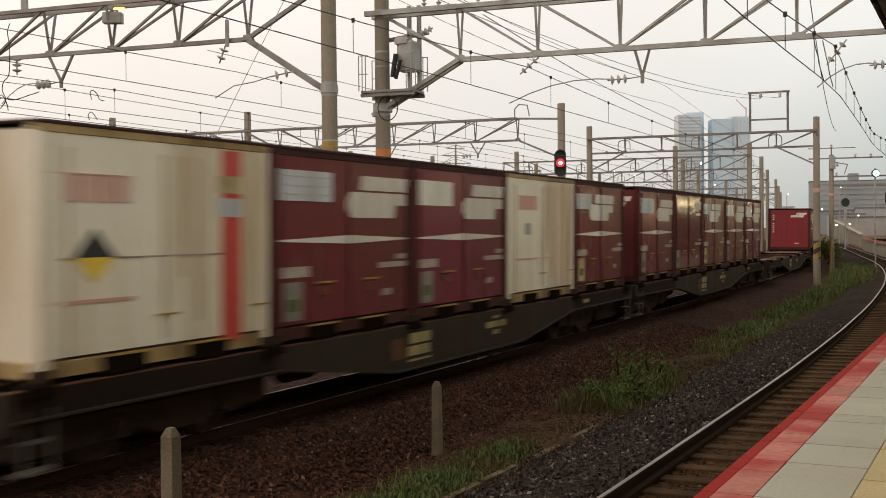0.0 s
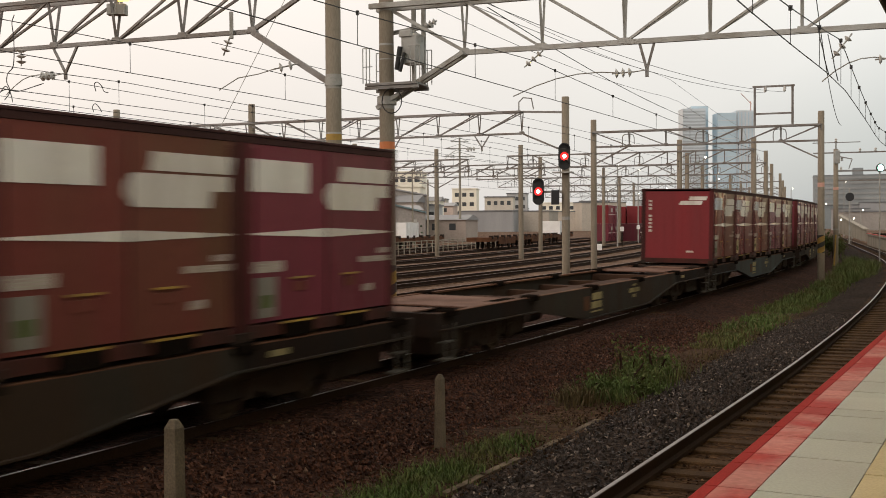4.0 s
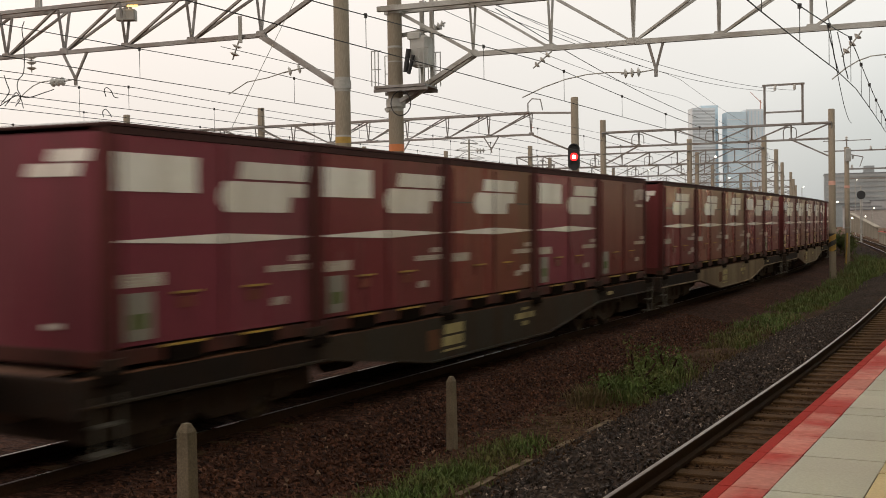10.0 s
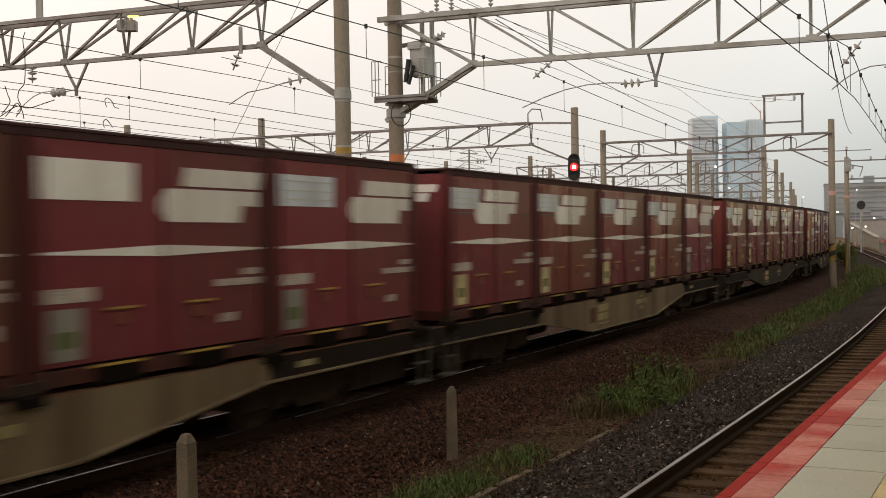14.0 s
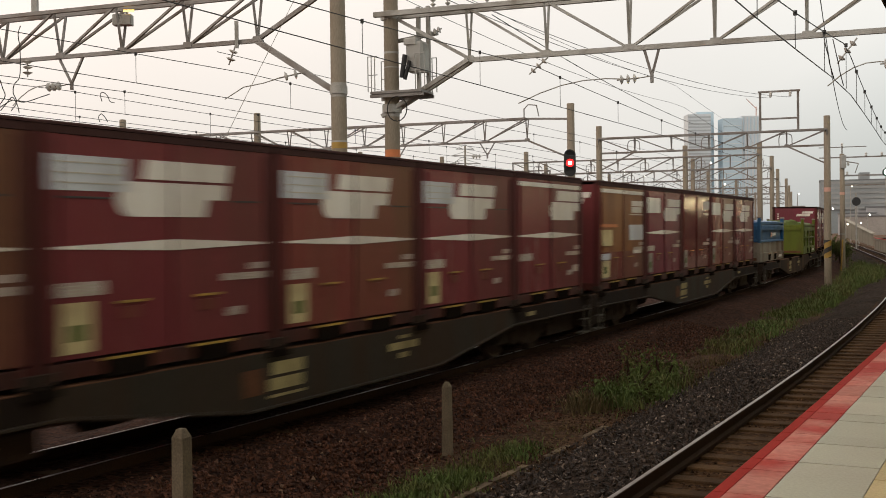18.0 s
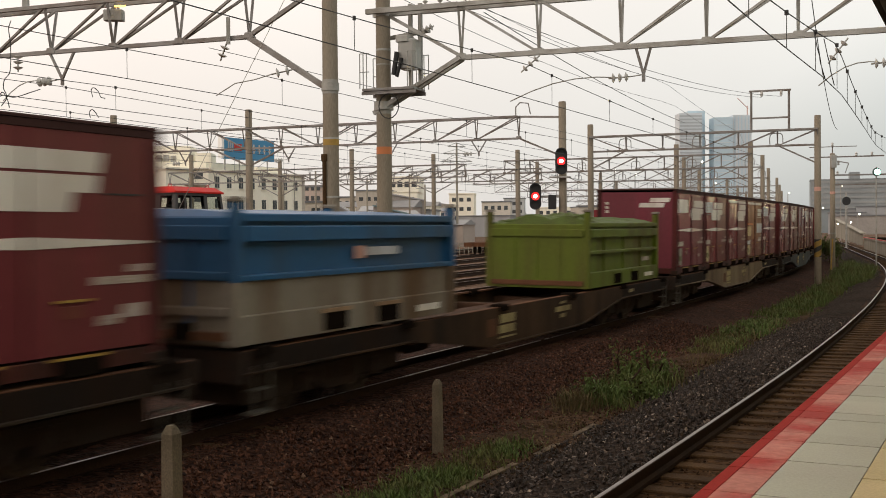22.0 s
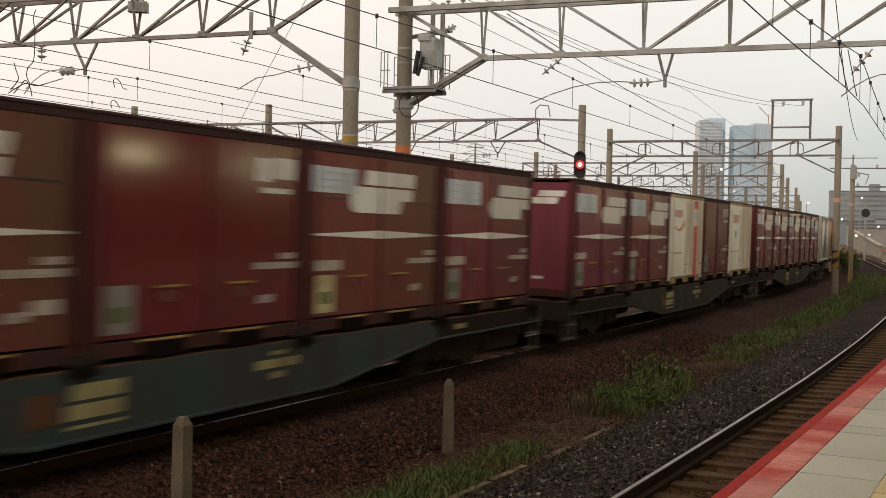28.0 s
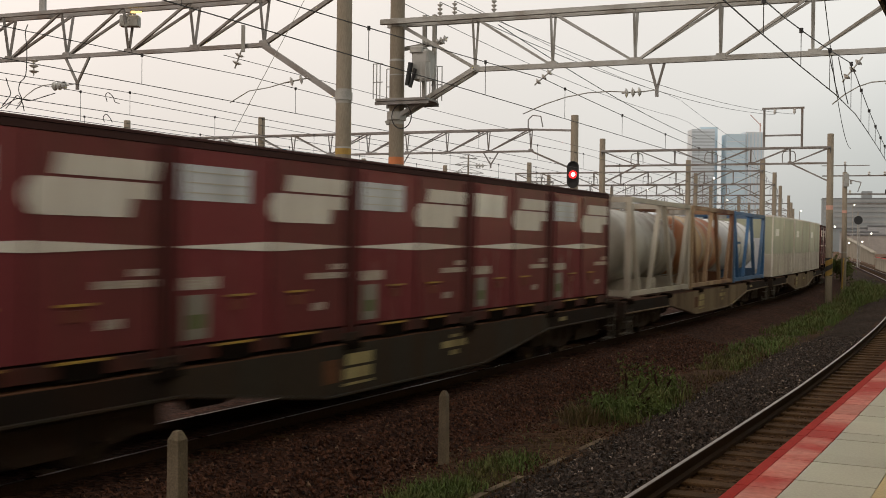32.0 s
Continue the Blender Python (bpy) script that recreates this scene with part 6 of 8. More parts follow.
CONSIST = {
    -3: ("sill_brown", ["w1", "maroon_p", "plum", "w2", "maroon_b"]),
    -2: ("sill_brown", ["maroon_p", "plain", "brown_b", "brown", "plum"]),
    -1: ("sill_brown", []),
    0: ("sill_blue", ["brown_c", "maroon_b", "brown_b", "plum", "brown_b"]),
    1: ("sill_brown", ["plum", "maroon", "logo_brown", "plum", "plain_dark"]),
    2: ("sill_grey", ["logo", "logo_brown", "logo_brown", "maroon", "maroon_p"]),
    3: ("sill_grey", ["maroon_b", "brown_b", "maroon_b", "brown_b", "plum"]),
    4: ("sill_brown", ["brown_b", "maroon_b", "brown_b", "maroon_b", "top"]),
    5: ("sill_brown", ["ochre", "plum", "plain", "brown", "logo"]),
    6: ("sill_rust", ["blue", "green"]),
    7: ("sill_grey", ["plum", "maroon_b", "top", "ochre", "maroon_p"]),
    8: ("sill_blue", ["logo", "logo_brown", "plain", "brown_b", "maroon_p"]),
    9: ("sill_brown", ["plum_p", "maroon_p", "w3", "plain_dark", "w2"]),
    10: ("sill_brown", ["maroon_p", "maroon_p", "maroon_p", "maroon", "maroon_p"]),
    11: ("sill_grey", ["tank_a", "tank_b", "tank_c"]),
    12: ("sill_grey", ["box20", "box20", "box20"]),
    13: ("sill_brown", ["maroon", "brown", "maroon", "plum", "maroon"]),
}
MOVING = []


def train():
    wagons = {k: build_wagon(k, l) for k, l in (("sill_brown", "low flat container wagon with a grimy brown frame"), ("sill_rust", "low flat container wagon with a rusty brown frame"), ("sill_blue", "low flat container wagon with a blue-grey frame"), ("sill_grey", "low flat container wagon with a dusty pale grey frame"))}
    base = "maroon steel freight container with white stripe and labels"
    kinds = {
        "maroon": lambda: build_container("maroon", base),
        "maroon_p": lambda: build_container("maroon", "maroon steel freight container with a bluish type panel", rect_mt="label_blue"),
        "brown": lambda: build_container("brown", "faded brown steel freight container with white stripe", end_paint="maroon"),
        "brown_c": lambda: build_container("brown", "brown freight container with a bright crimson end", end_paint="crimson", rect_mt="label_blue"),
        "brown_b": lambda: build_container("brown", "faded brown freight container with bluish type panel", rect_mt="label_blue", shift=0.52),
        "maroon_b": lambda: build_container("maroon", "maroon freight container with bluish panel and vent slots", rect_mt="label_blue", shift=0.52),
        "plum": lambda: build_container("plum", "plum-coloured freight container with white panel and stripe", end_paint="plum"),
        "plum_p": lambda: build_container("plum", "purple-tinted freight container with bluish type panel", end_paint="plum", rect_mt="label_blue"),
        "logo": lambda: build_container("maroon", "maroon freight container with a company mark and stripe", rect=False, shift=0.52),
        "logo_brown": lambda: build_container("brown", "faded brown freight container with mark, no type panel", rect=False, shift=0.52),
        "plain": lambda: build_container("maroon_clean", "plain glossy maroon freight container with few labels", rect=False, mark=False, stripe=False),
        "plain_dark": lambda: build_container("maroon_dark", "plain dark red freight container with a small mark", rect=False, mark=False, stripe=False, end_paint="maroon"),
        "top": lambda: build_container("maroon", "maroon freight container with a white band along its top", rect=False, top_band=True),
        "ochre": lambda: build_container("ochre", "rusty ochre freight container with a white top band", rect=False, top_band=True, stripe=False, mark=False, end_paint="maroon"),
        "w1": lambda: build_white_container("cream freight container with red stripe and hazard sign", 1),
        "w2": lambda: build_white_container("cream freight container with faded red letters and blue emblem", 2),
        "w3": lambda: build_white_container("cream freight container with a red swoosh and stripe", 3),
        "blue": lambda: build_bin("blue", "bin_lower", "blue and grey open bulk bin under a blue tarpaulin", "tarp_blue", 0.0),
        "green": lambda: build_bin("green", "green", "lime green open bulk bin with a heaped tarpaulin", "tarp_green", 0.16, 1.52, 0.22),
        "tank_a": lambda: build_tank("tank_grey", "tank_brown", "grey tank container in a pale steel frame"),
        "tank_b": lambda: build_tank("frame_rust", "tank_rust", "rust-stained tank container in a pale steel frame"),
        "tank_c": lambda: build_tank("tank_blue", "tank_white", "white tank container in a blue steel frame", blue=True),
        "box20": lambda: build_box20("long white and pale green side-curtain container"),
    }
    used = {}
    used_w = set()
    for n, (sill, load) in CONSIST.items():
        off = WAGON_OFFSET.get(n, 0.0)
        w = wagons[sill] if sill not in used_w else copy_thing(wagons[sill], Matrix())
        used_w.add(sill)
        MOVING.append((w, 20.4 * n + off + 2.5 * 3.7826, 0.0))
        for i, k in enumerate(load):
            if k in used:
                c = copy_thing(used[k], Matrix())
            else:
                c = used[k] = kinds[k]()
            at = 20.4 * n + off + ((i + 0.5) * 3.7826 if len(load) == 5 else (i + 0.5) * 6.30 if len(load) == 3 else (2.45, 15.4)[i])
            MOVING.append((c, at, FLOOR_Z))


def motions():
    times = [0.5 * i for i in range(65)]
    for ob, at, z in MOVING:
        rows = []
        for t in times:
            s = train_s(t) + at
            rows.append((t, along(s, z * math.sin(radians(CANT)), z, CANT)))
        walk(ob, rows)


# ---------------------------------------------------------------- the red shunter
def shunter():
    m = along(20.75, -20.5, 0)
    lo = thing("shunting_locomotive", "bright red centre-cab shunting locomotive with white handrails", "locomotive", m=m)
    R, D, G, W = M["loco_red"], M["loco_dark"], M["loco_grey"], M["white"]
    part("underframe", Shape().box(-4.9, 6.35, -1.42, 1.42, 1.0, 1.33, 0.02), G, lo, "pale grey frame skirt")
    part("end_steps", Shape().box(-5.75, -4.92, -1.25, 1.25, 0.62, 1.30, 0.02).box(-5.7, -4.6, -1.38, 1.38, 0.30, 0.36).box(-5.6, -4.4, -1.38, 1.38, 0.80, 0.86), D, lo)
    part("long_hood", Shape().box(-5.40, 0.6, -1.12, 1.12, 1.33, 3.27, 0.05), R, lo)
    part("rear_hood", Shape().box(3.72, 6.22, -1.12, 1.12, 1.33, 3.26, 0.05), R, lo)
    part("hood_walkway", Shape().box(-2.6, 0.55, -0.95, 0.95, 3.272, 3.36, 0.02), G, lo, "pale grey walkway plate")
    for x0, x1 in ((-5.3, -4.3), (-4.22, -3.2), (-3.12, -2.1), (-2.02, -1.0), (3.85, 4.85), (4.93, 5.9)):
        part("hood_door", Shape().box(x0, x1, -1.132, -1.12, 1.45, 3.12, 0.01), R, lo)
        for z in (2.05, 2.62):
            part("door_hinge", Shape().box(x0 + 0.05, x0 + 0.15, -1.15, -1.13, z, z + 0.06), M["loco_red"], lo)
    for x0, x1, z in ((-5.2, -4.4, 2.95), (-4.1, -3.3, 2.86), (-5.2, -4.4, 2.55), (-3.0, -2.2, 2.86)):
        part("vent_ledge", Shape().box(x0, x1, -1.165, -1.13, z, z + 0.05, 0.01), R, lo)
    part("hood_grille", Shape().box(-5.425, -5.40, -0.72, 0.98, 3.05, 3.20), M["yellow"], lo, "brownish ventilation grille")
    # cab: lower walls, glazed band with posts, roof with sloped ends
    part("cab_lower", Shape().box(0.62, 3.70, -1.42, 1.42, 1.33, 3.10, 0.02), R, lo)

    def lean(u, v, z):
        """A point of the cab's glazed band; u, v in -1..1 along and across the cab."""
        k = (z - 3.10) / 0.88
        return Vector((2.16 + u * (1.54 - 0.12 * k), v * (1.42 - 0.06 * k), z))
    for v in (-1, 1):
        for u, w in ((-0.97, 0.16), (-0.62, 0.07), (-0.36, 0.07), (0.27, 0.18), (0.97, 0.13)):
            part("window_post", Shape().beam(lean(u, v * 0.985, 3.1), lean(u, v * 0.985, 3.98), w, 0.09), D, lo)
        for z in (3.13, 3.93):
            part("window_rail", Shape().beam(lean(-0.98, v * 0.985, z), lean(0.98, v * 0.985, z), 0.09, 0.10), D, lo)
        part("side_pane", Shape().add([lean(u, v * q, z) for q in (0.985, 0.992) for u, z in ((-0.95, 3.15), (0.95, 3.15), (0.95, 3.92), (-0.95, 3.92))], [(0, 1, 2, 3), (7, 6, 5, 4), (0, 4, 5, 1), (1, 5, 6, 2), (2, 6, 7, 3), (3, 7, 4, 0)]), M["clear_glass"], lo)
    for u in (-1, 1):
        for v, w in ((-0.95, 0.16), (-0.36, 0.26), (0.42, 0.26), (0.95, 0.16)):
            part("window_post", Shape().beam(lean(u * 0.985, v, 3.1), lean(u * 0.985, v, 3.98), 0.09, w), D, lo)
        for z, w in ((3.18, 0.22), (3.93, 0.12)):
            part("window_rail", Shape().beam(lean(u * 0.985, -0.97, z), lean(u * 0.985, 0.97, z), 0.09, w), D, lo)
        part("end_pane", Shape().add([lean(u * q, v, z) for q in (0.985, 0.992) for v, z in ((-0.93, 3.2), (0.93, 3.2), (0.93, 3.92), (-0.93, 3.92))], [(0, 1, 2, 3), (7, 6, 5, 4), (0, 4, 5, 1), (1, 5, 6, 2), (2, 6, 7, 3), (3, 7, 4, 0)]), M["clear_glass"], lo)
    part("driver_seat", Shape().box(1.5, 1.62, -0.95, -0.45, 3.1, 3.6, 0.04).box(2.7, 2.82, 0.3, 0.8, 3.1, 3.62, 0.04), M["black"], lo)
    part("control_desk", Shape().box(0.85, 1.15, -1.1, 0.2, 3.1, 3.42, 0.03).box(3.1, 3.4, -0.2, 1.1, 3.1, 3.4, 0.03), M["black"], lo)
    part("cab_roof", Shape().add([(x, y, z) for z, a, b in ((3.98, 0.60, 1.44), (4.05, 0.62, 1.44), (4.24, 0.82, 1.12)) for x, y in ((a, -b), (4.32 - a, -b), (4.32 - a, b), (a, b))], [(3, 2, 1, 0), (8, 9, 10, 11)] + [(k + i, k + (i + 1) % 4, k + 4 + (i + 1) % 4, k + 4 + i) for k in (0, 4) for i in range(4)]), R, lo)
    for x, y in ((0.95, -0.9), (0.95, 0.2), (0.95, 0.9), (3.3, -0.9), (3.3, 0.6)):
        part("lifting_eye", Shape().path([(x, y - 0.08, 4.22), (x, y - 0.06, 4.33), (x, y + 0.06, 4.33), (x, y + 0.08, 4.22)], 0.018), R, lo)
    part("aerial", Shape().rod((1.6, 0.5, 4.24), (1.6, 0.5, 4.7), 0.03, 6), M["dark"], lo)
    part("name_plate", Shape().box(1.7, 2.6, -1.432, -1.42, 2.78, 2.94), M["dark"], lo)
    for x0, x1, y0, z in ((0.64, 1.0, -1.42, 2.44), (2.55, 3.35, -1.42, 2.40), (3.74, 4.1, -1.12, 2.44)):
        part("white_line", Shape().box(x0, x1, y0 - 0.012, y0 + 0.002, z, z + 0.035), W, lo)
    part("company_mark", Shape().slab([(2.95, 2.52), (3.35, 2.52), (3.42, 2.72), (3.02, 2.72)], -1.432, -1.42), W, lo)
    # lettering
    fc = bpy.data.curves.new("lettering", "FONT")
    fc.body, fc.size, fc.extrude, fc.shear = "Hybrid", 0.38, 0.004, 0.12
    fo = new("lettering", fc)
    fc.materials.append(W)
    fo.parent = lo
    fo.matrix_basis = pose(-0.55, -1.136, 2.80, 90, 0, 0)
    tagged(fo, "white italic word Hybrid")
    # end beam with slanting stripes
    part("front_beam", Shape().box(-5.82, -5.45, -1.42, 1.42, 0.38, 1.10, 0.02), M["black"], lo)
    for i in range(-3, 4):
        y = i * 0.60
        k = 1 if y >= 0 else -1
        pts = [(y, 0.40), (y + 0.3, 0.40), (y + 0.3 - k * 0.55, 1.08), (y - k * 0.55, 1.08)]
        pts = [(max(-1.41, min(1.41, a)), b) for a, b in pts]
        part("beam_stripe", Shape().add([(x, a, b) for x in (-5.835, -5.815) for a, b in pts], [(0, 1, 2, 3), (7, 6, 5, 4), (0, 4, 5, 1), (1, 5, 6, 2), (2, 6, 7, 3), (3, 7, 4, 0)]), M["yellow_clean"], lo)
    for i in range(3):
        x = -5.79 + i * 0.117
        part("beam_stripe", Shape().slab([(x, 0.42 + 0.1 * i), (x + 0.07, 0.42 + 0.1 * i), (x + 0.07, 0.7 + 0.1 * i), (x, 0.7 + 0.1 * i)], -1.432, -1.418), M["yellow_clean"], lo)
    part("front_step", Shape().box(-5.9, -5.0, -1.45, 1.45, 0.14, 0.22, 0.02), M["bin_grey"], lo)
    part("front_platform", Shape().box(-5.82, -5.38, -1.42, 1.42, 1.1, 1.16), G, lo)
    part("coupler", Shape().box(-6.3, -5.82, -0.14, 0.14, 0.72, 0.98, 0.03), M["dark"], lo)
    part("snow_plough", Shape().add([(x, yv, z) for yv in (-1.3, 1.3) for x, z in ((-5.95, 0.10), (-5.78, 0.40), (-5.55, 0.40), (-5.72, 0.10))], [(0, 1, 2, 3), (7, 6, 5, 4), (0, 4, 5, 1), (1, 5, 6, 2), (2, 6, 7, 3), (3, 7, 4, 0)]), M["bin_grey"], lo, "dusty grey plough blade")
    part("brake_hose", Shape().path([(-5.84, 0.45, 0.85), (-6.0, 0.45, 0.7), (-6.05, 0.42, 0.45), (-5.95, 0.40, 0.35)], 0.03, 6), M["black"], lo)
    part("jumper_socket", Shape().box(-5.93, -5.82, 0.55, 0.75, 0.72, 0.92, 0.02), M["loco_grime"], lo)
    for y in (-0.85, 0.85):
        part("headlamp", Shape().box(-5.76, -5.55, y - 0.22, y + 0.22, 1.20, 2.0, 0.03), M["cream"], lo)
        part("headlamp_glass", Shape().box(-5.775, -5.75, y - 0.15, y + 0.15, 1.50, 1.92, 0.02), M["cab_glass"], lo)
        part("headlamp_bulb", Shape().rod((-5.785, y, 1.74), (-5.77, y, 1.74), 0.10, 14), M["galv"], lo)
    part("front_cabinet", Shape().box(-5.70, -5.42, 0.25, 0.95, 2.0, 2.42, 0.04), M["cream"], lo)
    # handrails
    def rail(pts):
        part("handrail", Shape().path(pts, 0.026, 8), W, lo, smooth=False)
    y = -1.40
    def panel(x0, x1, rake=0.0):
        rail([(x0 - rake, y, 1.36), (x0 - rake * 0.9, y, 2.05 if rake else 2.5), (x0 + 0.08, y, 2.62), (x1 - 0.12, y, 2.62), (x1, y, 2.5), (x1, y, 1.36)])
        rail([(x0 - rake * 0.9, y, 2.0), (x1, y, 2.0)])
        rail([((x0 + x1) / 2, y, 1.36), ((x0 + x1) / 2, y, 2.62)])
        rail([(x0 - rake, y, 1.40), (x1, y, 1.40)])
    panel(-4.35, -2.98, 0.6)
    panel(-2.92, -1.55)
    panel(-1.49, -0.2)
    panel(-0.14, 0.66)
    panel(4.15, 5.05)
    panel(5.12, 6.2)
    for yy in (-1.4, 1.4):
        rail([(-5.79, yy, 0.9), (-5.79, yy, 2.34), (-5.78, yy * 0.97, 2.50), (-5.78, yy * 0.88, 2.60), (-5.78, yy * 0.07, 2.60)])
        rail([(-5.78, yy, 1.80), (-5.78, yy * 0.07, 1.80)])
        rail([(-5.78, yy, 1.45), (-5.78, yy * 0.6, 1.45)])
        rail([(-5.45, yy * 0.9, 1.9), (-5.45, yy * 0.9, 2.6)])
        for k in (0.6, 0.07):
            rail([(-5.78, yy * k, 1.14), (-5.78, yy * k, 2.60)])
    rail([(-5.35, -1.43, 0.25), (-5.05, -1.43, 1.3)])
    rail([(6.5, -1.4, 0.6), (6.6, -1.4, 0.4), (6.75, -1.4, 1.9), (6.5, -1.4, 2.5), (6.25, -1.4, 2.6)])
    # running gear
    for x in (-3.6, 4.0):
        bg = new("bogie")
        bg.parent = lo
        bg.matrix_basis = pose(x, 0, 0)
        for yy in (-1.05, 1.05):
            part("side_frame", Shape().slab([(-1.9, 0.85), (1.9, 0.85), (1.9, 0.55), (0.6, 0.42), (-0.6, 0.42), (-1.9, 0.55)], yy - 0.06, yy + 0.06), M["dark"], bg)
            for k in (-0.55, 0.0):
                part("coil_spring", Shape().lathe([(0.15 + 0.03 * (i % 2), 0.40 + 0.045 * i) for i in range(12)], 12, (k, yy - 0.16, 0)), D, bg)
        for ax in (-1.2, 1.2):
            for yy in (-0.56, 0.56):
                part("wheel", Shape().rod((ax, yy - 0.06, 0.455), (ax, yy + 0.06, 0.455), 0.455, 26), M["dark"], bg)
            part("axle_box", Shape().box(ax - 0.2, ax + 0.2, -1.2, -0.95, 0.32, 0.66, 0.04), M["dark"], bg)
    part("battery_box", Shape().box(-1.4, 0.1, -1.30, 1.30, 0.30, 0.97, 0.03), M["loco_grime"], lo)
    part("battery_box", Shape().box(0.25, 1.6, -1.30, 1.30, 0.34, 0.97, 0.03), M["loco_grime"], lo)
    for x in (-5.4, -4.9):
        part("sand_box", Shape().box(x - 0.2, x + 0.2, -1.38, -1.0, 0.4, 0.95, 0.03), D, lo)


# ---------------------------------------------------------------- yard things
def concrete_post(s, o, z0, h, w, label):
    k = Shape().add([(x * w / 2 * f, y * w / 2 * f, z) for z, f in ((0, 1.12), (h - 0.06, 0.94), (h, 0.45)) for x, y in ((-1, -1), (1, -1), (1, 1), (-1, 1))], [(0, 1, 5, 4), (1, 2, 6, 5), (2, 3, 7, 6), (3, 0, 4, 7), (4, 5, 9, 8), (5, 6, 10, 9), (6, 7, 11, 10), (7, 4, 8, 11), (8, 9, 10, 11), (3, 2, 1, 0)])
    ob = solid("concrete_post", k, M["old_concrete"], label, "post", "boundary posts", m=along(s, o, z0))
    return ob


def grass(name, patches, material, label):
    """patches: s0, s1, o0, o1, blades, height, tufts."""
    rnd = random.Random(name)
    sh = Shape()
    for s0, s1, o0, o1, n, h, tufts in patches:
        cs = [(rnd.uniform(s0, s1), rnd.uniform(o0, o1), rnd.uniform(0.4, 1.0)) for _ in range(tufts)]
        for _ in range(n):
            a, o, k = rnd.choice(cs)
            a += rnd.gauss(0, 0.14 + 0.2 * k)
            o += rnd.gauss(0, 0.08 + 0.10 * k)
            p = T(a, o, -0.44)
            ln = h * k * rnd.uniform(0.45, 1.15)
            w = rnd.uniform(0.005, 0.012) * (1 + (a > 12) * 0.4)
            t = rnd.uniform(0, 6.283)
            lean = rnd.uniform(0.1, 0.75) * ln
            d = Vector((math.cos(t), math.sin(t), 0))
            q = Vector((-d.y, d.x, 0)) * w
            b = p + d * lean * 0.35 + Vector((0, 0, ln * 0.6))
            c = p + d * lean + Vector((0, 0, ln * rnd.uniform(0.75, 1.0)))
            sh.add([p - q, p + q, b + q * 0.8, b - q * 0.8, c], [(0, 1, 2, 3), (3, 2, 4)])
    me = bpy.data.meshes.new(name)
    me.from_pydata(sh.v, [], sh.f)
    me.materials.append(material)
    tagged(new(name, me), label, "grass", kind="stuff")


def shrub(name, centre, size, n, material, label, leaf=0.12):
    rnd = random.Random(label)
    th = thing(name, label, "shrub")
    st = Shape()
    lv = Shape()
    cx, cy, cz = centre
    for i in range(max(4, n // 350)):
        tip = Vector((cx + rnd.uniform(-0.7, 0.7) * size[0], cy + rnd.uniform(-0.7, 0.7) * size[1], cz + size[2] * rnd.uniform(0.5, 0.95)))
        st.rod((cx + rnd.uniform(-0.2, 0.2), cy + rnd.uniform(-0.2, 0.2), cz), tip, 0.05, 6, 0.015)
        for _ in range(n // max(4, n // 350)):
            p = tip + Vector((rnd.gauss(0, size[0] * 0.25), rnd.gauss(0, size[1] * 0.25), rnd.gauss(-0.1, 0.2) * size[2]))
            if p.z < cz + 0.05:
                p.z = cz + rnd.uniform(0.05, 0.3)
            q = Euler((rnd.uniform(0, 6), rnd.uniform(0, 6), rnd.uniform(0, 6))).to_matrix()
            w = leaf * rnd.uniform(0.6, 1.3)
            lv.add([p + q @ Vector(v) for v in ((-w, 0, 0), (0, -w * 0.5, 0.02), (w, 0, 0), (0, w * 0.5, 0.02))], [(0, 1, 2, 3)])
    part("stem", st, M["rail"], th)
    part("leaves", lv, material, th)


def lamp_post(x, y, h, label="slim yard lamp mast with a glowing head", size=0.2):
    th = thing("yard_lamp", label, "lamp", "yard lamps", m=Matrix.Translation((x, y, -0.46)))
    part("mast", Shape().rod((0, 0, 0), (0, 0, h), 0.09, 8, 0.06), M["galv"], th)
    part("arm", Shape().rod((0, 0, h), (0, -0.8, h + 0.15), 0.04, 6), M["galv"], th)
    part("glowing_head", Shape().lathe([(0.03, -size), (size * 0.8, -0.6 * size), (size, 0.05), (size * 0.6, 0.7 * size), (0.03, size)], 12, (0, -0.8, h + 0.1)), M["lamp"], th, smooth=True)


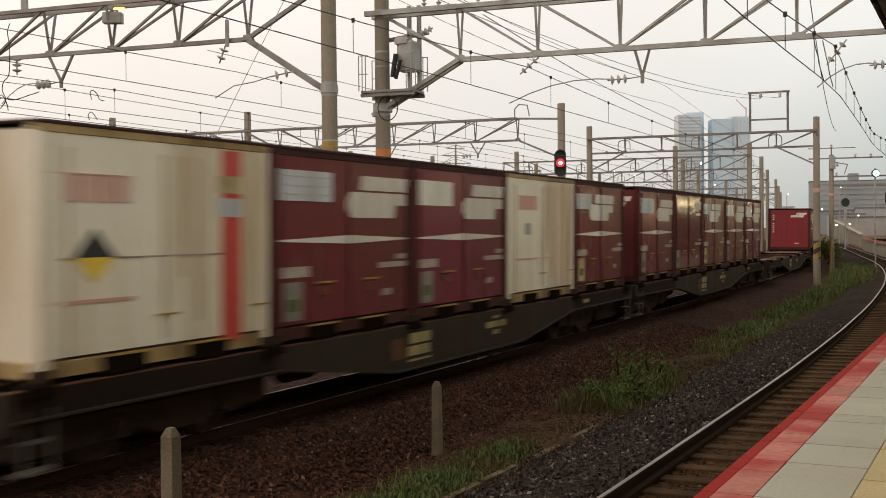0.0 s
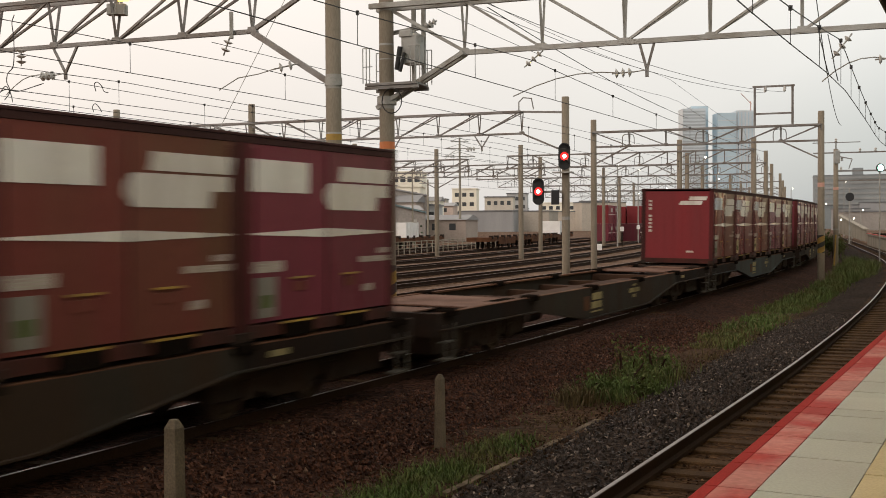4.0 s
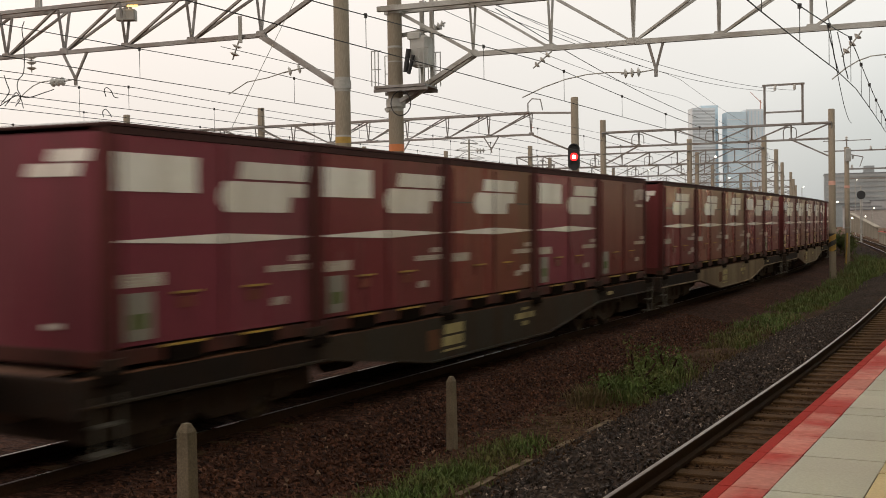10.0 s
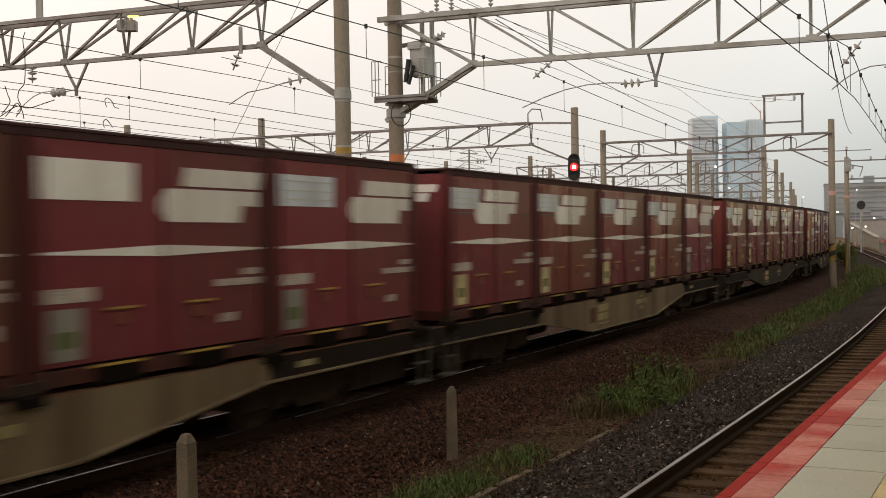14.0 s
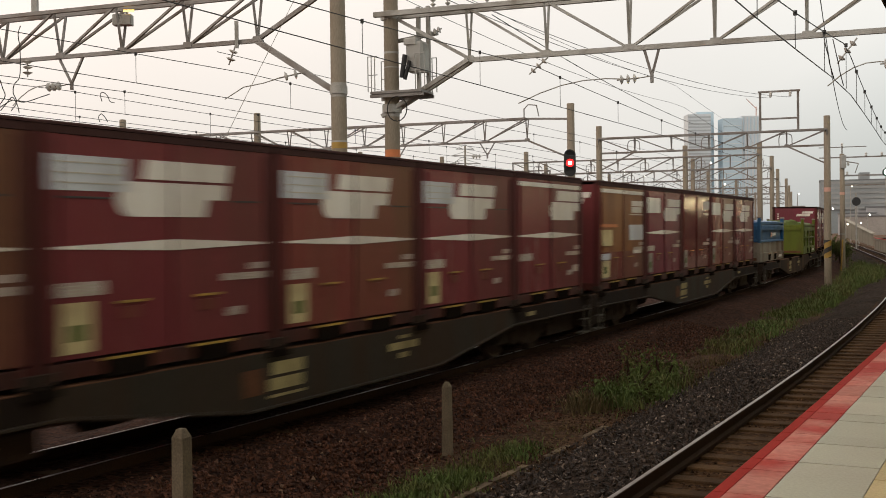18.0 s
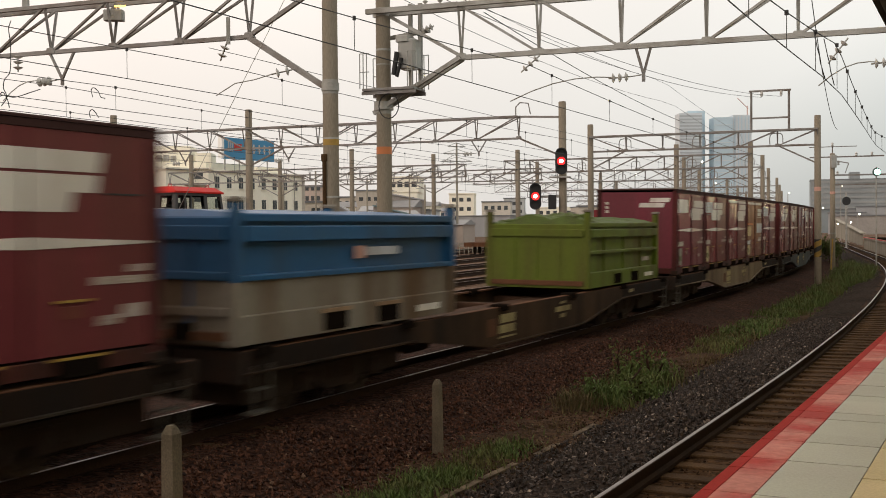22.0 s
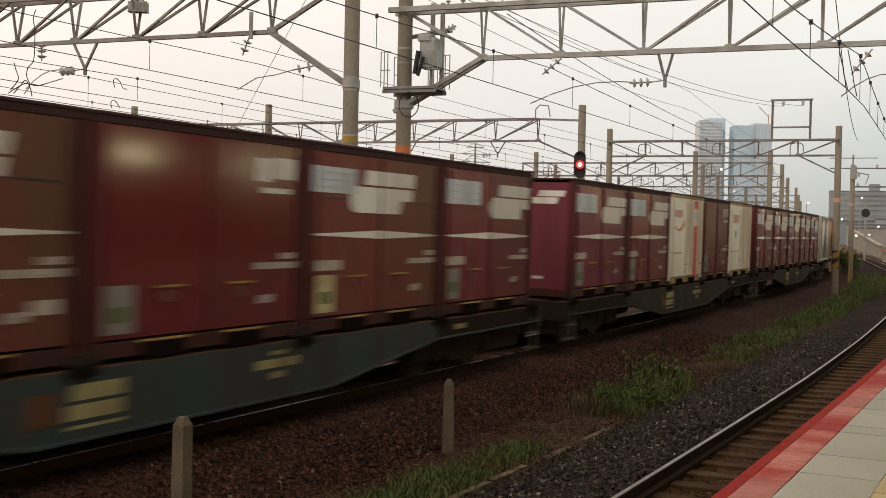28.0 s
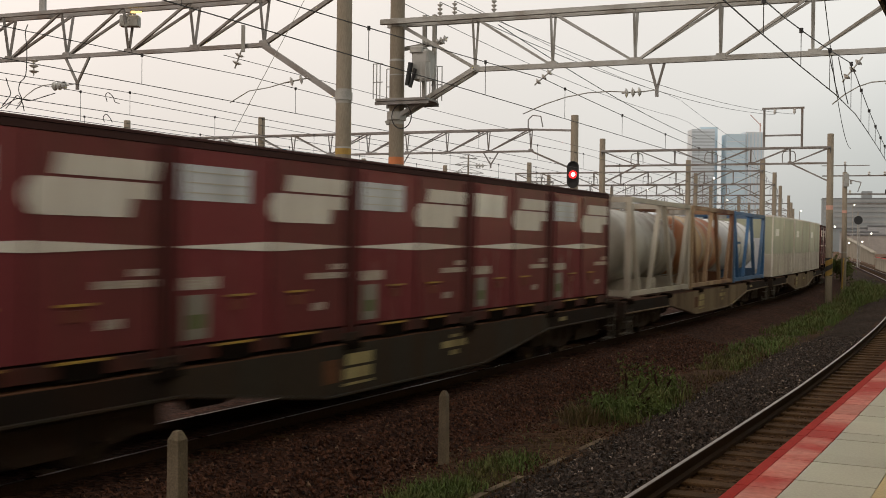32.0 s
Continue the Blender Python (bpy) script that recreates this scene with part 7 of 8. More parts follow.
def yard_things():
    concrete_post(-6.5, 4.145, -0.42, 1.515, 0.104, "short weathered concrete boundary post")
    concrete_post(-0.1, 2.985, -0.42, 0.955, 0.100, "slim weathered concrete boundary post in the verge")
    # stay wire with a striped guard
    a, b = T(6.9, -9.2, -0.3), Vector((-2.29, 24.70, 9.6))
    st = thing("stay_wire", "steel stay wire with a yellow and black guard tube", "stay wire")
    part("cable", Shape().rod(a, b, 0.007, 6), M["galv"], st)
    n = 20
    for i in range(n):
        t0, t1 = 0.252 * i / n, 0.252 * (i + 1) / n
        part("guard_ring", Shape().rod(a.lerp(b, t0), a.lerp(b, t1), 0.042, 12), M["black" if i % 2 else "band"], st)
    mk = thing("marker_post", "small white marker post with dark squares", "marker", m=along(7.12, -8.9, -0.27))
    part("board", Shape().slab([(-0.075, 0), (0.075, 0), (0.075, 0.62), (0, 0.70), (-0.075, 0.62)], -0.04, 0.04), M["white"], mk)
    for i in range(3):
        part("square", Shape().box(-0.055, 0.055, -0.048, -0.038, 0.16 + i * 0.15, 0.26 + i * 0.15), M["black"], mk)
    # white access steps behind the shunter
    sp = thing("access_steps", "white painted steel access platform with steps", "steps", m=along(33.5, -22.0, 0))
    W = M["white"]
    part("deck", Shape().box(-3.6, 0.4, -0.5, 0.5, 1.46, 1.56), M["galv"], sp)
    for x in (-3.4, -2.3, -0.9, 0.2):
        part("leg", Shape().box(x - 0.03, x + 0.03, -0.5, -0.44, -0.3, 1.42), W, sp)
        part("leg", Shape().box(x - 0.03, x + 0.03, 0.44, 0.5, -0.3, 1.42), W, sp)
    for yy in (-0.48, 0.48):
        part("stringer", Shape().beam((0.4, yy, 1.5), (3.2, yy, -0.2), 0.06, 0.22), W, sp)
        for x in (-3.5, -2.4, -1.3, -0.2, 0.4):
            part("rail_post", Shape().rod((x, yy, 1.56), (x, yy, 2.55), 0.028, 6), W, sp)
        part("hand_rail", Shape().path([(-3.5, yy, 2.55), (0.4, yy, 2.55), (3.2, yy, 0.8), (3.2, yy, -0.2)], 0.03, 6), W, sp)
        part("hand_rail", Shape().path([(-3.5, yy, 2.05), (0.4, yy, 2.05)], 0.022, 6), W, sp)
        part("rail_post", Shape().rod((1.6, yy, 0.8), (1.6, yy, 1.8), 0.028, 6), W, sp)
    for i in range(7):
        x = 0.55 + i * 0.38
        part("tread", Shape().box(x, x + 0.24, -0.45, 0.45, 1.36 - i * 0.23, 1.39 - i * 0.23), M["galv"], sp)
    # white rail fence across the far yard
    fe = thing("yard_fence", "grey tubular fence along the far yard", "fence")
    for i in range(26):
        s = 66 + i * 1.6
        part("post", Shape().rod(T(s, -33, -0.3), T(s, -33, 0.95), 0.05, 6), M["concrete"], fe)
    for z in (0.3, 0.6, 0.9):
        part("rail", Shape().path([T(66 + i * 4, -33, z) for i in range(11)], 0.035, 5), M["concrete"], fe)


def yard_signal():
    th = thing("yard_signal", "hooded yard signal with two amber lamps lit", "railway signal", "signals", m=pose(-20.65, 60, 0, 0, 0, 16))
    part("mast", Shape().rod((0.38, 0.25, -0.46), (0.38, 0.25, 6.75), 0.075, 8), M["steel"], th)
    part("backboard", Shape().rod((0, 0.02, 5.55), (0, 0.06, 5.55), 0.37, 20), M["dark"], th)
    part("case", Shape().box(-0.3, 0.42, 0.06, 0.34, 5.2, 5.95, 0.04), M["bin_grey"], th)
    hood = Shape()
    for i in range(10):
        a0, a1 = math.pi * i / 10 - 0.1, math.pi * (i + 1) / 10 - 0.1
        hood.add([(0.33 * math.cos(a), y, 5.52 + 0.33 * math.sin(a)) for a in (a0, a1) for y in (-0.4, 0.03)], [(0, 1, 3, 2)])
    part("hood", hood, M["dark"], th)
    for x in (-0.15, 0.13):
        part("lens", Shape().rod((x, -0.02, 5.45), (x, 0.015, 5.45), 0.078, 12), M["lens_amber"], th)
    part("upper_lamp", Shape().rod((0, -0.2, 6.18), (0, 0.05, 6.18), 0.2, 14), M["galv"], th)
    part("upper_lens", Shape().rod((0, -0.215, 6.18), (0, -0.2, 6.18), 0.12, 12), M["black"], th)
    part("lower_case", Shape().add([(x, y, z) for z, w in ((4.6, 0.30), (5.02, 0.42)) for x, y in ((-w, -0.2), (w, -0.2), (w, 0.2), (-w, 0.2))], [(3, 2, 1, 0), (4, 5, 6, 7), (0, 1, 5, 4), (1, 2, 6, 5), (2, 3, 7, 6), (3, 0, 4, 7)]), M["black"], th)
    part("case_lid", Shape().box(-0.3, 0.3, -0.22, 0.2, 5.022, 5.1), M["galv"], th)
    part("name_plate", Shape().box(-0.22, 0.28, -0.24, -0.2, 4.22, 4.45, 0.01), M["white"], th)
    part("plate_bar", Shape().box(-0.14, 0.2, -0.25, -0.238, 4.29, 4.37), M["dark"], th)
    for x in (0.75, 1.0, 1.2):
        part("ladder_post", Shape().rod((x, 0.4, -0.46), (x - 0.1, 0.4, 5.4), 0.025, 6), M["galv"], th)


def utility_pole(at):
    th = thing("utility_pole", "concrete utility pole with crossarms and many insulators", "utility pole", m=at)
    part("shaft", Shape().rod((0, 0, 0), (0, 0, 9.3), 0.17, 12, 0.11), M["pole"], th)
    for j, (z, a, b) in enumerate(((8.95, -0.9, 1.6), (8.5, -0.9, 1.75), (8.05, -0.9, 1.7))):
        part("crossarm", Shape().beam((a, -0.14, z), (b, -0.14, z), 0.08, 0.08), M["truss_grey"], th)
        for i in range(6):
            x = a + 0.1 + (b - a - 0.2) * i / 5
            part("pin_insulator", Shape().lathe([(0.03, 0), (0.09, 0.05), (0.05, 0.1), (0.09, 0.14), (0.03, 0.2)], 8, (x, -0.14, z + 0.04)), M["dark"], th)
            part("jumper", Shape().path([(x, -0.14, z + 0.22), (x + 0.1, -0.3, z + 0.3 - 0.02 * i), (x + 0.22, -0.42, z + 0.12), (x + 0.2, -0.4, z - 0.15), (x + 0.36, -0.3, z - 0.22)], 0.022, 5), M["wire"], th)
    part("transformer", Shape().lathe([(0.0, 0), (0.3, 0.02), (0.3, 0.75), (0.2, 0.85), (0, 0.86)], 16, (0.62, -0.3, 6.55)), M["bin_grey"], th, smooth=True)
    part("switch_box", Shape().box(-0.4, 0.4, -0.4, -0.1, 5.1, 5.6, 0.03), M["galv"], th)
    for i in range(7):
        a = at @ Vector((0.2 + 0.2 * i, -0.2, 8.2 + 0.16 * i))
        b = Vector((-22.0 + 0.25 * i, 73 + i, 5.9 + 0.25 * i))
        solid("service_cable", Shape().path([a.lerp(b, k / 6) - Vector((0, 0, 0.22 * 4 * k / 6 * (1 - k / 6))) for k in range(7)], 0.014, 5), M["wire"], "thin dark service cable from a utility pole", "wire", kind="structure")


def box_mast(x, y, top, boxes):
    th = thing("equipment_mast", "grey mast with a crossarm and small hung boxes", "mast", m=pose(x, y, -0.46, 0, 0, 8))
    part("shaft", Shape().rod((0, 0, 0), (0, 0, top + 0.46), 0.16, 12), M["pole"], th)
    part("crossarm", Shape().beam((-1.2, -0.1, top + 0.2), (3.0, -0.1, top + 0.2), 0.09, 0.09), M["truss_grey"], th)
    for a, w in boxes:
        part("hung_box", Shape().box(a - w / 2, a + w / 2, -0.4, -0.15, top - 0.75, top + 0.12, 0.02), M["bin_grey"], th)
        part("box_seam", Shape().box(a - 0.02, a + 0.02, -0.415, -0.398, top - 0.73, top + 0.1), M["dark"], th)


def window_wall(th, fr, e0, e1, z0, z1, cols, rows, w, h, d=-0.06, mt="glass", trim=True):
    for i in range(cols):
        for j in range(rows):
            e = e0 + (e1 - e0) * (i + 0.5) / cols
            z = z0 + (z1 - z0) * (j + 0.5) / rows
            wd = part("window", Shape().add([fr(e + a * w / 2, z + b * h / 2, c) for c in (d, 0.05) for a, b in ((-1, -1), (1, -1), (1, 1), (-1, 1))], [(0, 1, 2, 3), (7, 6, 5, 4), (0, 4, 5, 1), (1, 5, 6, 2), (2, 6, 7, 3), (3, 7, 4, 0)]), M[mt], th)
            if not trim:
                continue
            part("sill", Shape().beam(fr(e - w / 2 - 0.1, z - h / 2 - 0.05, d - 0.04), fr(e + w / 2 + 0.1, z - h / 2 - 0.05, d - 0.04), 0.14, 0.08), M["white_wall"], wd)
            part("mullion", Shape().beam(fr(e, z - h / 2, d - 0.02), fr(e, z + h / 2, d - 0.02), 0.05, 0.06), M["galv"], wd)


def block(fr, e0, e1, d0, d1, z0, z1):
    return Shape().add([fr(e, z, d) for z in (z0, z1) for e, d in ((e0, d0), (e1, d0), (e1, d1), (e0, d1))], [(3, 2, 1, 0), (4, 5, 6, 7), (0, 1, 5, 4), (1, 2, 6, 5), (2, 3, 7, 6), (3, 0, 4, 7)])


def building(name, label, fr, e0, e1, depth, z1, wall="white_wall", windows=(), roof_lip=0.35, extras=(), trim=False):
    th = thing(name, label, "building", "lineside buildings")
    part("wall", block(fr, e0, e1, 0, depth, -0.46, z1), M[wall], th)
    part("roof", block(fr, e0 - 0.25, e1 + 0.25, -0.25, depth + 0.25, z1 + 0.002, z1 + roof_lip), M[wall if wall in ("white_wall", "tower_stone") else "dark_roof"], th)
    for a, b, za, zb, c, r, w, h in windows:
        window_wall(th, fr, a, b, za, zb, c, r, w, h, trim=trim)
    for a, b, da, db, h, mt in extras:
        part("roof_structure", block(fr, a, b, da, db, z1 + roof_lip + 0.002, z1 + roof_lip + h), M[mt], th)
    return th


def small_house(rnd, x, d, h, w):
    """A haze-toned house on the rise beyond the yard: walls, gable roof and a few windows."""
    fr = Frame(x, d, radians(rnd.uniform(-22, 18)))
    th = thing("town_house", rnd.choice(["small pale house with a grey gable roof", "small dull house packed beyond the yard"]), "building", "hillside houses")
    wall = rnd.choice(["far_beige", "haze_pink", "white_wall", "far_wall", "town_brown", "far_beige"])
    part("wall", block(fr, 0, w, 0, 7, -0.46, h), M[wall], th)
    k = rnd.uniform(0.7, 1.5)
    part("roof", Shape().add([fr(e, z, y) for e in (-0.3, w + 0.3) for z, y in ((h, -0.4), (h + k, 3.5), (h, 7.4))], [(0, 1, 4, 3), (1, 2, 5, 4), (0, 3, 5, 2), (0, 2, 1), (3, 4, 5)]), M["haze_roof"], th)
    for j in range(2 if w > 6 else 1):
        e = w * (0.3 + 0.4 * j)
        part("window", block(fr, e - 0.55, e + 0.55, -0.06, 0.05, h - 1.7, h - 0.6), M["glass"], th)


def town():
    # office wing, seen along its side
    fa = Frame(-39.3, 161.2, radians(57.4))
    ob = building("office_block", "off-white office building with rows of upright windows", fa, 0, 31.7, 14, 11.55, roof_lip=0.4, windows=((6.6, 30.9, 9.0, 11.0, 9, 1, 0.95, 1.75), (6.6, 30.9, 5.6, 7.7, 9, 1, 0.95, 1.5)), trim=True, extras=((8, 22, 3, 10, 1.3, "white_wall"), (23.5, 29.5, 3, 9, 1.1, "white_wall")))
    part("eaves_band", block(fa, -0.3, 31.98, -0.3, -0.252, 11.56, 11.72), M["truss_grey"], ob)
    part("corner_pier", block(fa, 31.2, 31.9, -0.12, -0.02, -0.4, 11.5), M["far_beige"], ob)
    part("downpipe", Shape().rod(fa(29.2, -0.4, -0.1), fa(29.2, 11.5, -0.1), 0.08, 6), M["galv"], ob)
    # depot front, facing the yard
    fb = Frame(-63.2, 165.0, radians(2))
    db = building("depot_building", "long off-white depot building with a flat roof", fb, -8, 29.2, 16, 11.75, windows=((-2.6, 0.4, 8.6, 10.4, 1, 1, 2.4, 1.5), (15.5, 28.8, 10.1, 11.5, 6, 1, 1.35, 0.95), (15.5, 28.8, 6.7, 8.1, 6, 1, 1.35, 1.1)), extras=((19.5, 25.4, 6, 12, 3.7, "white_wall"), (12.5, 28.5, 2, 5, 0.9, "white_wall"), (0.5, 9, 3, 9, 0.7, "white_wall"), (26.2, 28.6, 6, 11, 2.6, "white_wall")))
    part("eaves_band", block(fb, -8.3, 29.3, -0.3, -0.252, 11.76, 11.9), M["truss_grey"], db)
    part("canopy", block(fb, 14.0, 29.0, -1.6, -0.02, 9.3, 9.5), M["galv"], db)
    for e, z in ((20.6, 13.4), (21.7, 13.4), (22.8, 13.3)):
        part("wall_fan", block(fb, e - 0.42, e + 0.42, 5.7, 5.98, z, z + 0.95), M["galv"], db)
    for k in range(11):
        ac = thing("rooftop_unit", "grey air-conditioning unit on a flat roof", "air conditioner", "rooftop units", m=Matrix.Translation(fb(9.3 + k * 0.98 + (0.7 if k > 3 else 0), 12.16, 1.2)))
        part("case", Shape().box(-0.4, 0.4, -0.4, 0.4, 0, 1.35 if k % 3 else 1.0, 0.04), M["bin_grey"], ac)
        if k % 2:
            part("fan_grille", Shape().rod((0, -0.41, 0.6), (0, -0.4, 0.6), 0.28, 14), M["dark"], ac)
    # shed roofs behind the shunter
    fs = Frame(-64, 80, radians(-4))
    sh = thing("engine_shed", "low dark grey shed with a pitched sheet roof", "shed")
    part("wall", block(fs, 0, 36, 0, 10, -0.46, 3.2), M["grey_wall"], sh)
    part("roof", Shape().add([fs(e, z, d) for e in (-0.5, 36.5) for z, d in ((3.2, -0.6), (5.0, 5), (3.2, 10.6), (3.35, 10.6), (5.15, 5), (3.35, -0.6))], [(0, 1, 7, 6), (1, 2, 8, 7), (2, 3, 9, 8), (3, 4, 10, 9), (4, 5, 11, 10), (5, 0, 6, 11), (5, 4, 3, 2, 1, 0), (6, 7, 8, 9, 10, 11)]), M["dark_roof"], sh)
    # blue billboard
    bb = thing("billboard", "large blue rooftop billboard with white and red shapes", "billboard")
    f = Frame(-32.6, 171.0, radians(57.4))
    part("panel", block(f, 0, 11.9, 0, 0.6, 13.75, 17.1), M["billboard"], bb)
    part("edge", block(f, -0.55, -0.02, -0.1, 0.7, 13.8, 17.15), M["white"], bb)
    part("red_shape", block(f, 2.3, 4.0, -0.08, -0.02, 15.1, 16.2), M["red_mark"], bb)
    for i in range(3):
        part("white_shape", block(f, 0.9 + i * 0.45, 1.15 + i * 0.45, -0.08, -0.02, 14.9, 16.5), M["label_blue"], bb)
    for i in range(5):
        e = 5.2 + i * 1.25
        part("lettering_bar", block(f, e, e + 0.95, -0.08, -0.02, 15.75, 15.95), M["label"], bb)
        part("lettering_bar", block(f, e + 0.1, e + 0.85, -0.08, -0.02, 15.25, 15.45), M["label"], bb)
        part("lettering_bar", block(f, e + 0.35, e + 0.6, -0.08, -0.02, 14.85, 16.3), M["label"], bb)
    for e in (1.0, 4.3, 7.6, 11.0):
        part("strut", Shape().beam(f(e, 11.9, 0.75), f(e, 16.8, 0.75), 0.2, 0.2), M["galv"], bb)
    fd = Frame(-13.0, 320, radians(-8))
    building("apartment_block", "cream apartment block with balconies, far off", fd, 0, 9, 10, 17.5, windows=((0.3, 8.7, 2, 17, 4, 5, 1.5, 1.6),))
    # houses and sheds packed beyond the yard
    for name, label, x, d, w, dp, h, wall, wins in (
            ("brick_block", "dull brown block of flats beyond the yard", -31.2, 262, 4.9, 9, 12.6, "haze_pink", ((0.4, 4.5, 4, 13.6, 3, 4, 0.8, 1.1),)),
            ("town_house", "beige house beside the office", -23.5, 200, 4.2, 8, 7.4, "far_beige", ((1.0, 3.2, 5.2, 6.8, 1, 1, 1.6, 0.9),)),
            ("low_block", "beige low building beyond the yard", -27.0, 300, 11.0, 9, 11.2, "far_beige", ((0.5, 10.5, 6, 11, 5, 2, 1.0, 1.0),)),
            ("low_block", "pale low building with lit windows beyond the yard", -20.5, 290, 9.0, 9, 12.6, "far_beige", ((0.5, 8.5, 6, 12, 4, 2, 1.1, 1.0),)),
            ("low_block", "grey low building beyond the yard", -13.4, 230, 14.0, 9, 6.2, "far_wall", ((0.5, 13.5, 3.2, 5.8, 6, 1, 1.3, 0.9),)),
            ("town_house", "white house with a grey roof beyond the yard", -9.6, 260, 6.0, 9, 11.2, "white_wall", ((0.5, 5.5, 8.4, 10.8, 3, 1, 1.0, 0.8),))):
        building(name, label, Frame(x, d, radians(-6)), 0, w, dp, h, wall=wall, windows=wins)
    for x0, x1, d, za, zb, label in ((-14.2, -8.6, 150, 6.4, 3.4, "long dark sloping sheet roof beyond the yard"), (-10.4, -1.5, 215, 9.9, 8.2, "grey sloping warehouse roof"), (-9.4, -1.6, 170, 6.3, 4.4, "dull teal sloping shed roof")):
        rf = thing("low_shed", label, "shed", m=Matrix.Translation((x0, d, 0)))
        w = x1 - x0
        part("roof", Shape().add([(x, y, z) for y in (0, 12) for x, z in ((0, za), (w, zb), (w, zb - 0.25), (0, za - 0.25))], [(0, 1, 2, 3), (7, 6, 5, 4), (0, 4, 5, 1), (1, 5, 6, 2), (2, 6, 7, 3), (3, 7, 4, 0)]), M["teal_roof" if "teal" in label else "haze_roof"], rf)
        part("wall", Shape().add([(x, y, z) for y in (0.4, 11.6) for x, z in ((0.1, za - 0.3), (w - 0.1, zb - 0.3), (w - 0.1, -0.46), (0.1, -0.46))], [(0, 1, 2, 3), (7, 6, 5, 4), (0, 4, 5, 1), (1, 5, 6, 2), (2, 6, 7, 3), (3, 7, 4, 0)]), M["haze_grey"], rf)
    rnd = random.Random(8)
    for i in range(34):
        d = 185 + 150 * (i / 33) ** 0.8 + rnd.uniform(-6, 6)
        x = rnd.uniform(-0.125, -0.008) * d
        rise = (d - 180) * 0.030
        small_house(rnd, x, d, rise + rnd.uniform(2.6, 6.0), rnd.uniform(4, 9))
    rnd = random.Random(5)
    for i in range(11):
        d = rnd.uniform(330, 470)
        x = (0.352 + 0.0075 * i) * d
        h = 2.4 + rnd.uniform(0.35, 1.0) * d * 0.017
        building("town_house", "dull haze-toned house beyond the station throat", Frame(x, d, radians(rnd.uniform(-20, 20))), 0, rnd.uniform(6, 14), 7, h, wall=rnd.choice(["throat_wall", "grey_wall", "throat_wall", "haze_grey"]))
    for i in range(46):
        d = rnd.uniform(260, 640)
        x = rnd.uniform(-0.42, 0.44) * d
        if (-0.16 < x / d < -0.05 and d < 330) or (x / d > 0.27 and d < 480) or (-0.03 < x / d < 0.28 and d < 340):
            continue
        w, h, dp = rnd.uniform(7, 20), rnd.uniform(4, 8.5) * (0.6 + d / 600), rnd.uniform(8, 16)
        fr = Frame(x, d, radians(rnd.uniform(-25, 15)))
        building("town_house" if w < 14 else "low_block", rnd.choice(["pale distant building with small windows", "beige distant building with a flat roof", "grey low building beyond the yard"]), fr, 0, w, dp, h, wall=rnd.choice(["far_wall", "far_beige", "grey_wall"]), windows=((0.5, w - 0.5, 0.8, h - 0.4, max(2, int(w / 4)), max(1, int(h / 3.2)), 1.5, 1.3),) if d < 360 else ())
    for x, d, w, h, c, r, mt in ((6, 400, 9, 15, 3, 4, "white_wall"), (17, 380, 10, 11.5, 4, 3, "far_beige"), (28, 430, 8, 14, 3, 4, "far_wall"), (40, 420, 14, 10, 5, 3, "white_wall"), (-8, 430, 12, 12, 4, 3, "far_beige"), (58, 440, 12, 11, 4, 3, "far_wall"), (78, 450, 15, 9, 5, 2, "far_beige")):
        fr = Frame(x, d, radians(-8))
        building("apartment_block", "pale distant apartment block with rows of windows", fr, 0, w, 9, h, wall=mt, windows=((0.4, w - 0.4, 1.0, h - 0.3, c, r, w / c * 0.5, 1.4),))
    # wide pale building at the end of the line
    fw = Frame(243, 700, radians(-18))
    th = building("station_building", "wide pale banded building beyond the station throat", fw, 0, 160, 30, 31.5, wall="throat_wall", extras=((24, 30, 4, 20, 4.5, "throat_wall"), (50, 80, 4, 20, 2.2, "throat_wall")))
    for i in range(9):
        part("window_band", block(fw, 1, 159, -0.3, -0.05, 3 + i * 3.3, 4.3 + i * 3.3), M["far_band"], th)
    fp = thing("ramp_parapet", "long pale concrete parapet of a sloping ramp", "parapet")
    part("wall", Shape().add([(x, y + d, z) for d in (0, 0.4) for x, y, z in ((66.8, 180, 0.5), (59.4, 150, -0.4), (59.4, 150, 1.25), (66.8, 180, 3.4))], [(0, 1, 2, 3), (7, 6, 5, 4), (0, 4, 5, 1), (1, 5, 6, 2), (2, 6, 7, 3), (3, 7, 4, 0)]), M["concrete"], fp)
    part("coping", Shape().beam((59.4, 150.2, 1.3), (66.8, 180.2, 3.45), 0.7, 0.14), M["concrete"], fp)
    # two tall far towers, their haze put into the base colours
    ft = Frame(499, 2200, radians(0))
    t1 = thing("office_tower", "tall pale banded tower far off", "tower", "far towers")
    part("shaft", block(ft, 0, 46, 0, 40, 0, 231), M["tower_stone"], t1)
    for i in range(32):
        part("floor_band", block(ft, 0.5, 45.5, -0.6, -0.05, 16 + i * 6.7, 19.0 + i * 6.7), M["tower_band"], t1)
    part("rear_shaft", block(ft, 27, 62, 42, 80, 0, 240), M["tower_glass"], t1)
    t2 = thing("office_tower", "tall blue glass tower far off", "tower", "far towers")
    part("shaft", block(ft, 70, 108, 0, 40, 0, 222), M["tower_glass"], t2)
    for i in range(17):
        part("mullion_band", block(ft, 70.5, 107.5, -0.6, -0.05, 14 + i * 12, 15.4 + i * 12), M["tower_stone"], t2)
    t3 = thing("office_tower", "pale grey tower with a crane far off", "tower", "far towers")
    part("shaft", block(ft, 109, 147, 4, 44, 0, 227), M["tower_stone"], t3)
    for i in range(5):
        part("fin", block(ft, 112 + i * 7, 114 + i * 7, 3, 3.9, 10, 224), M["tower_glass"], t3)
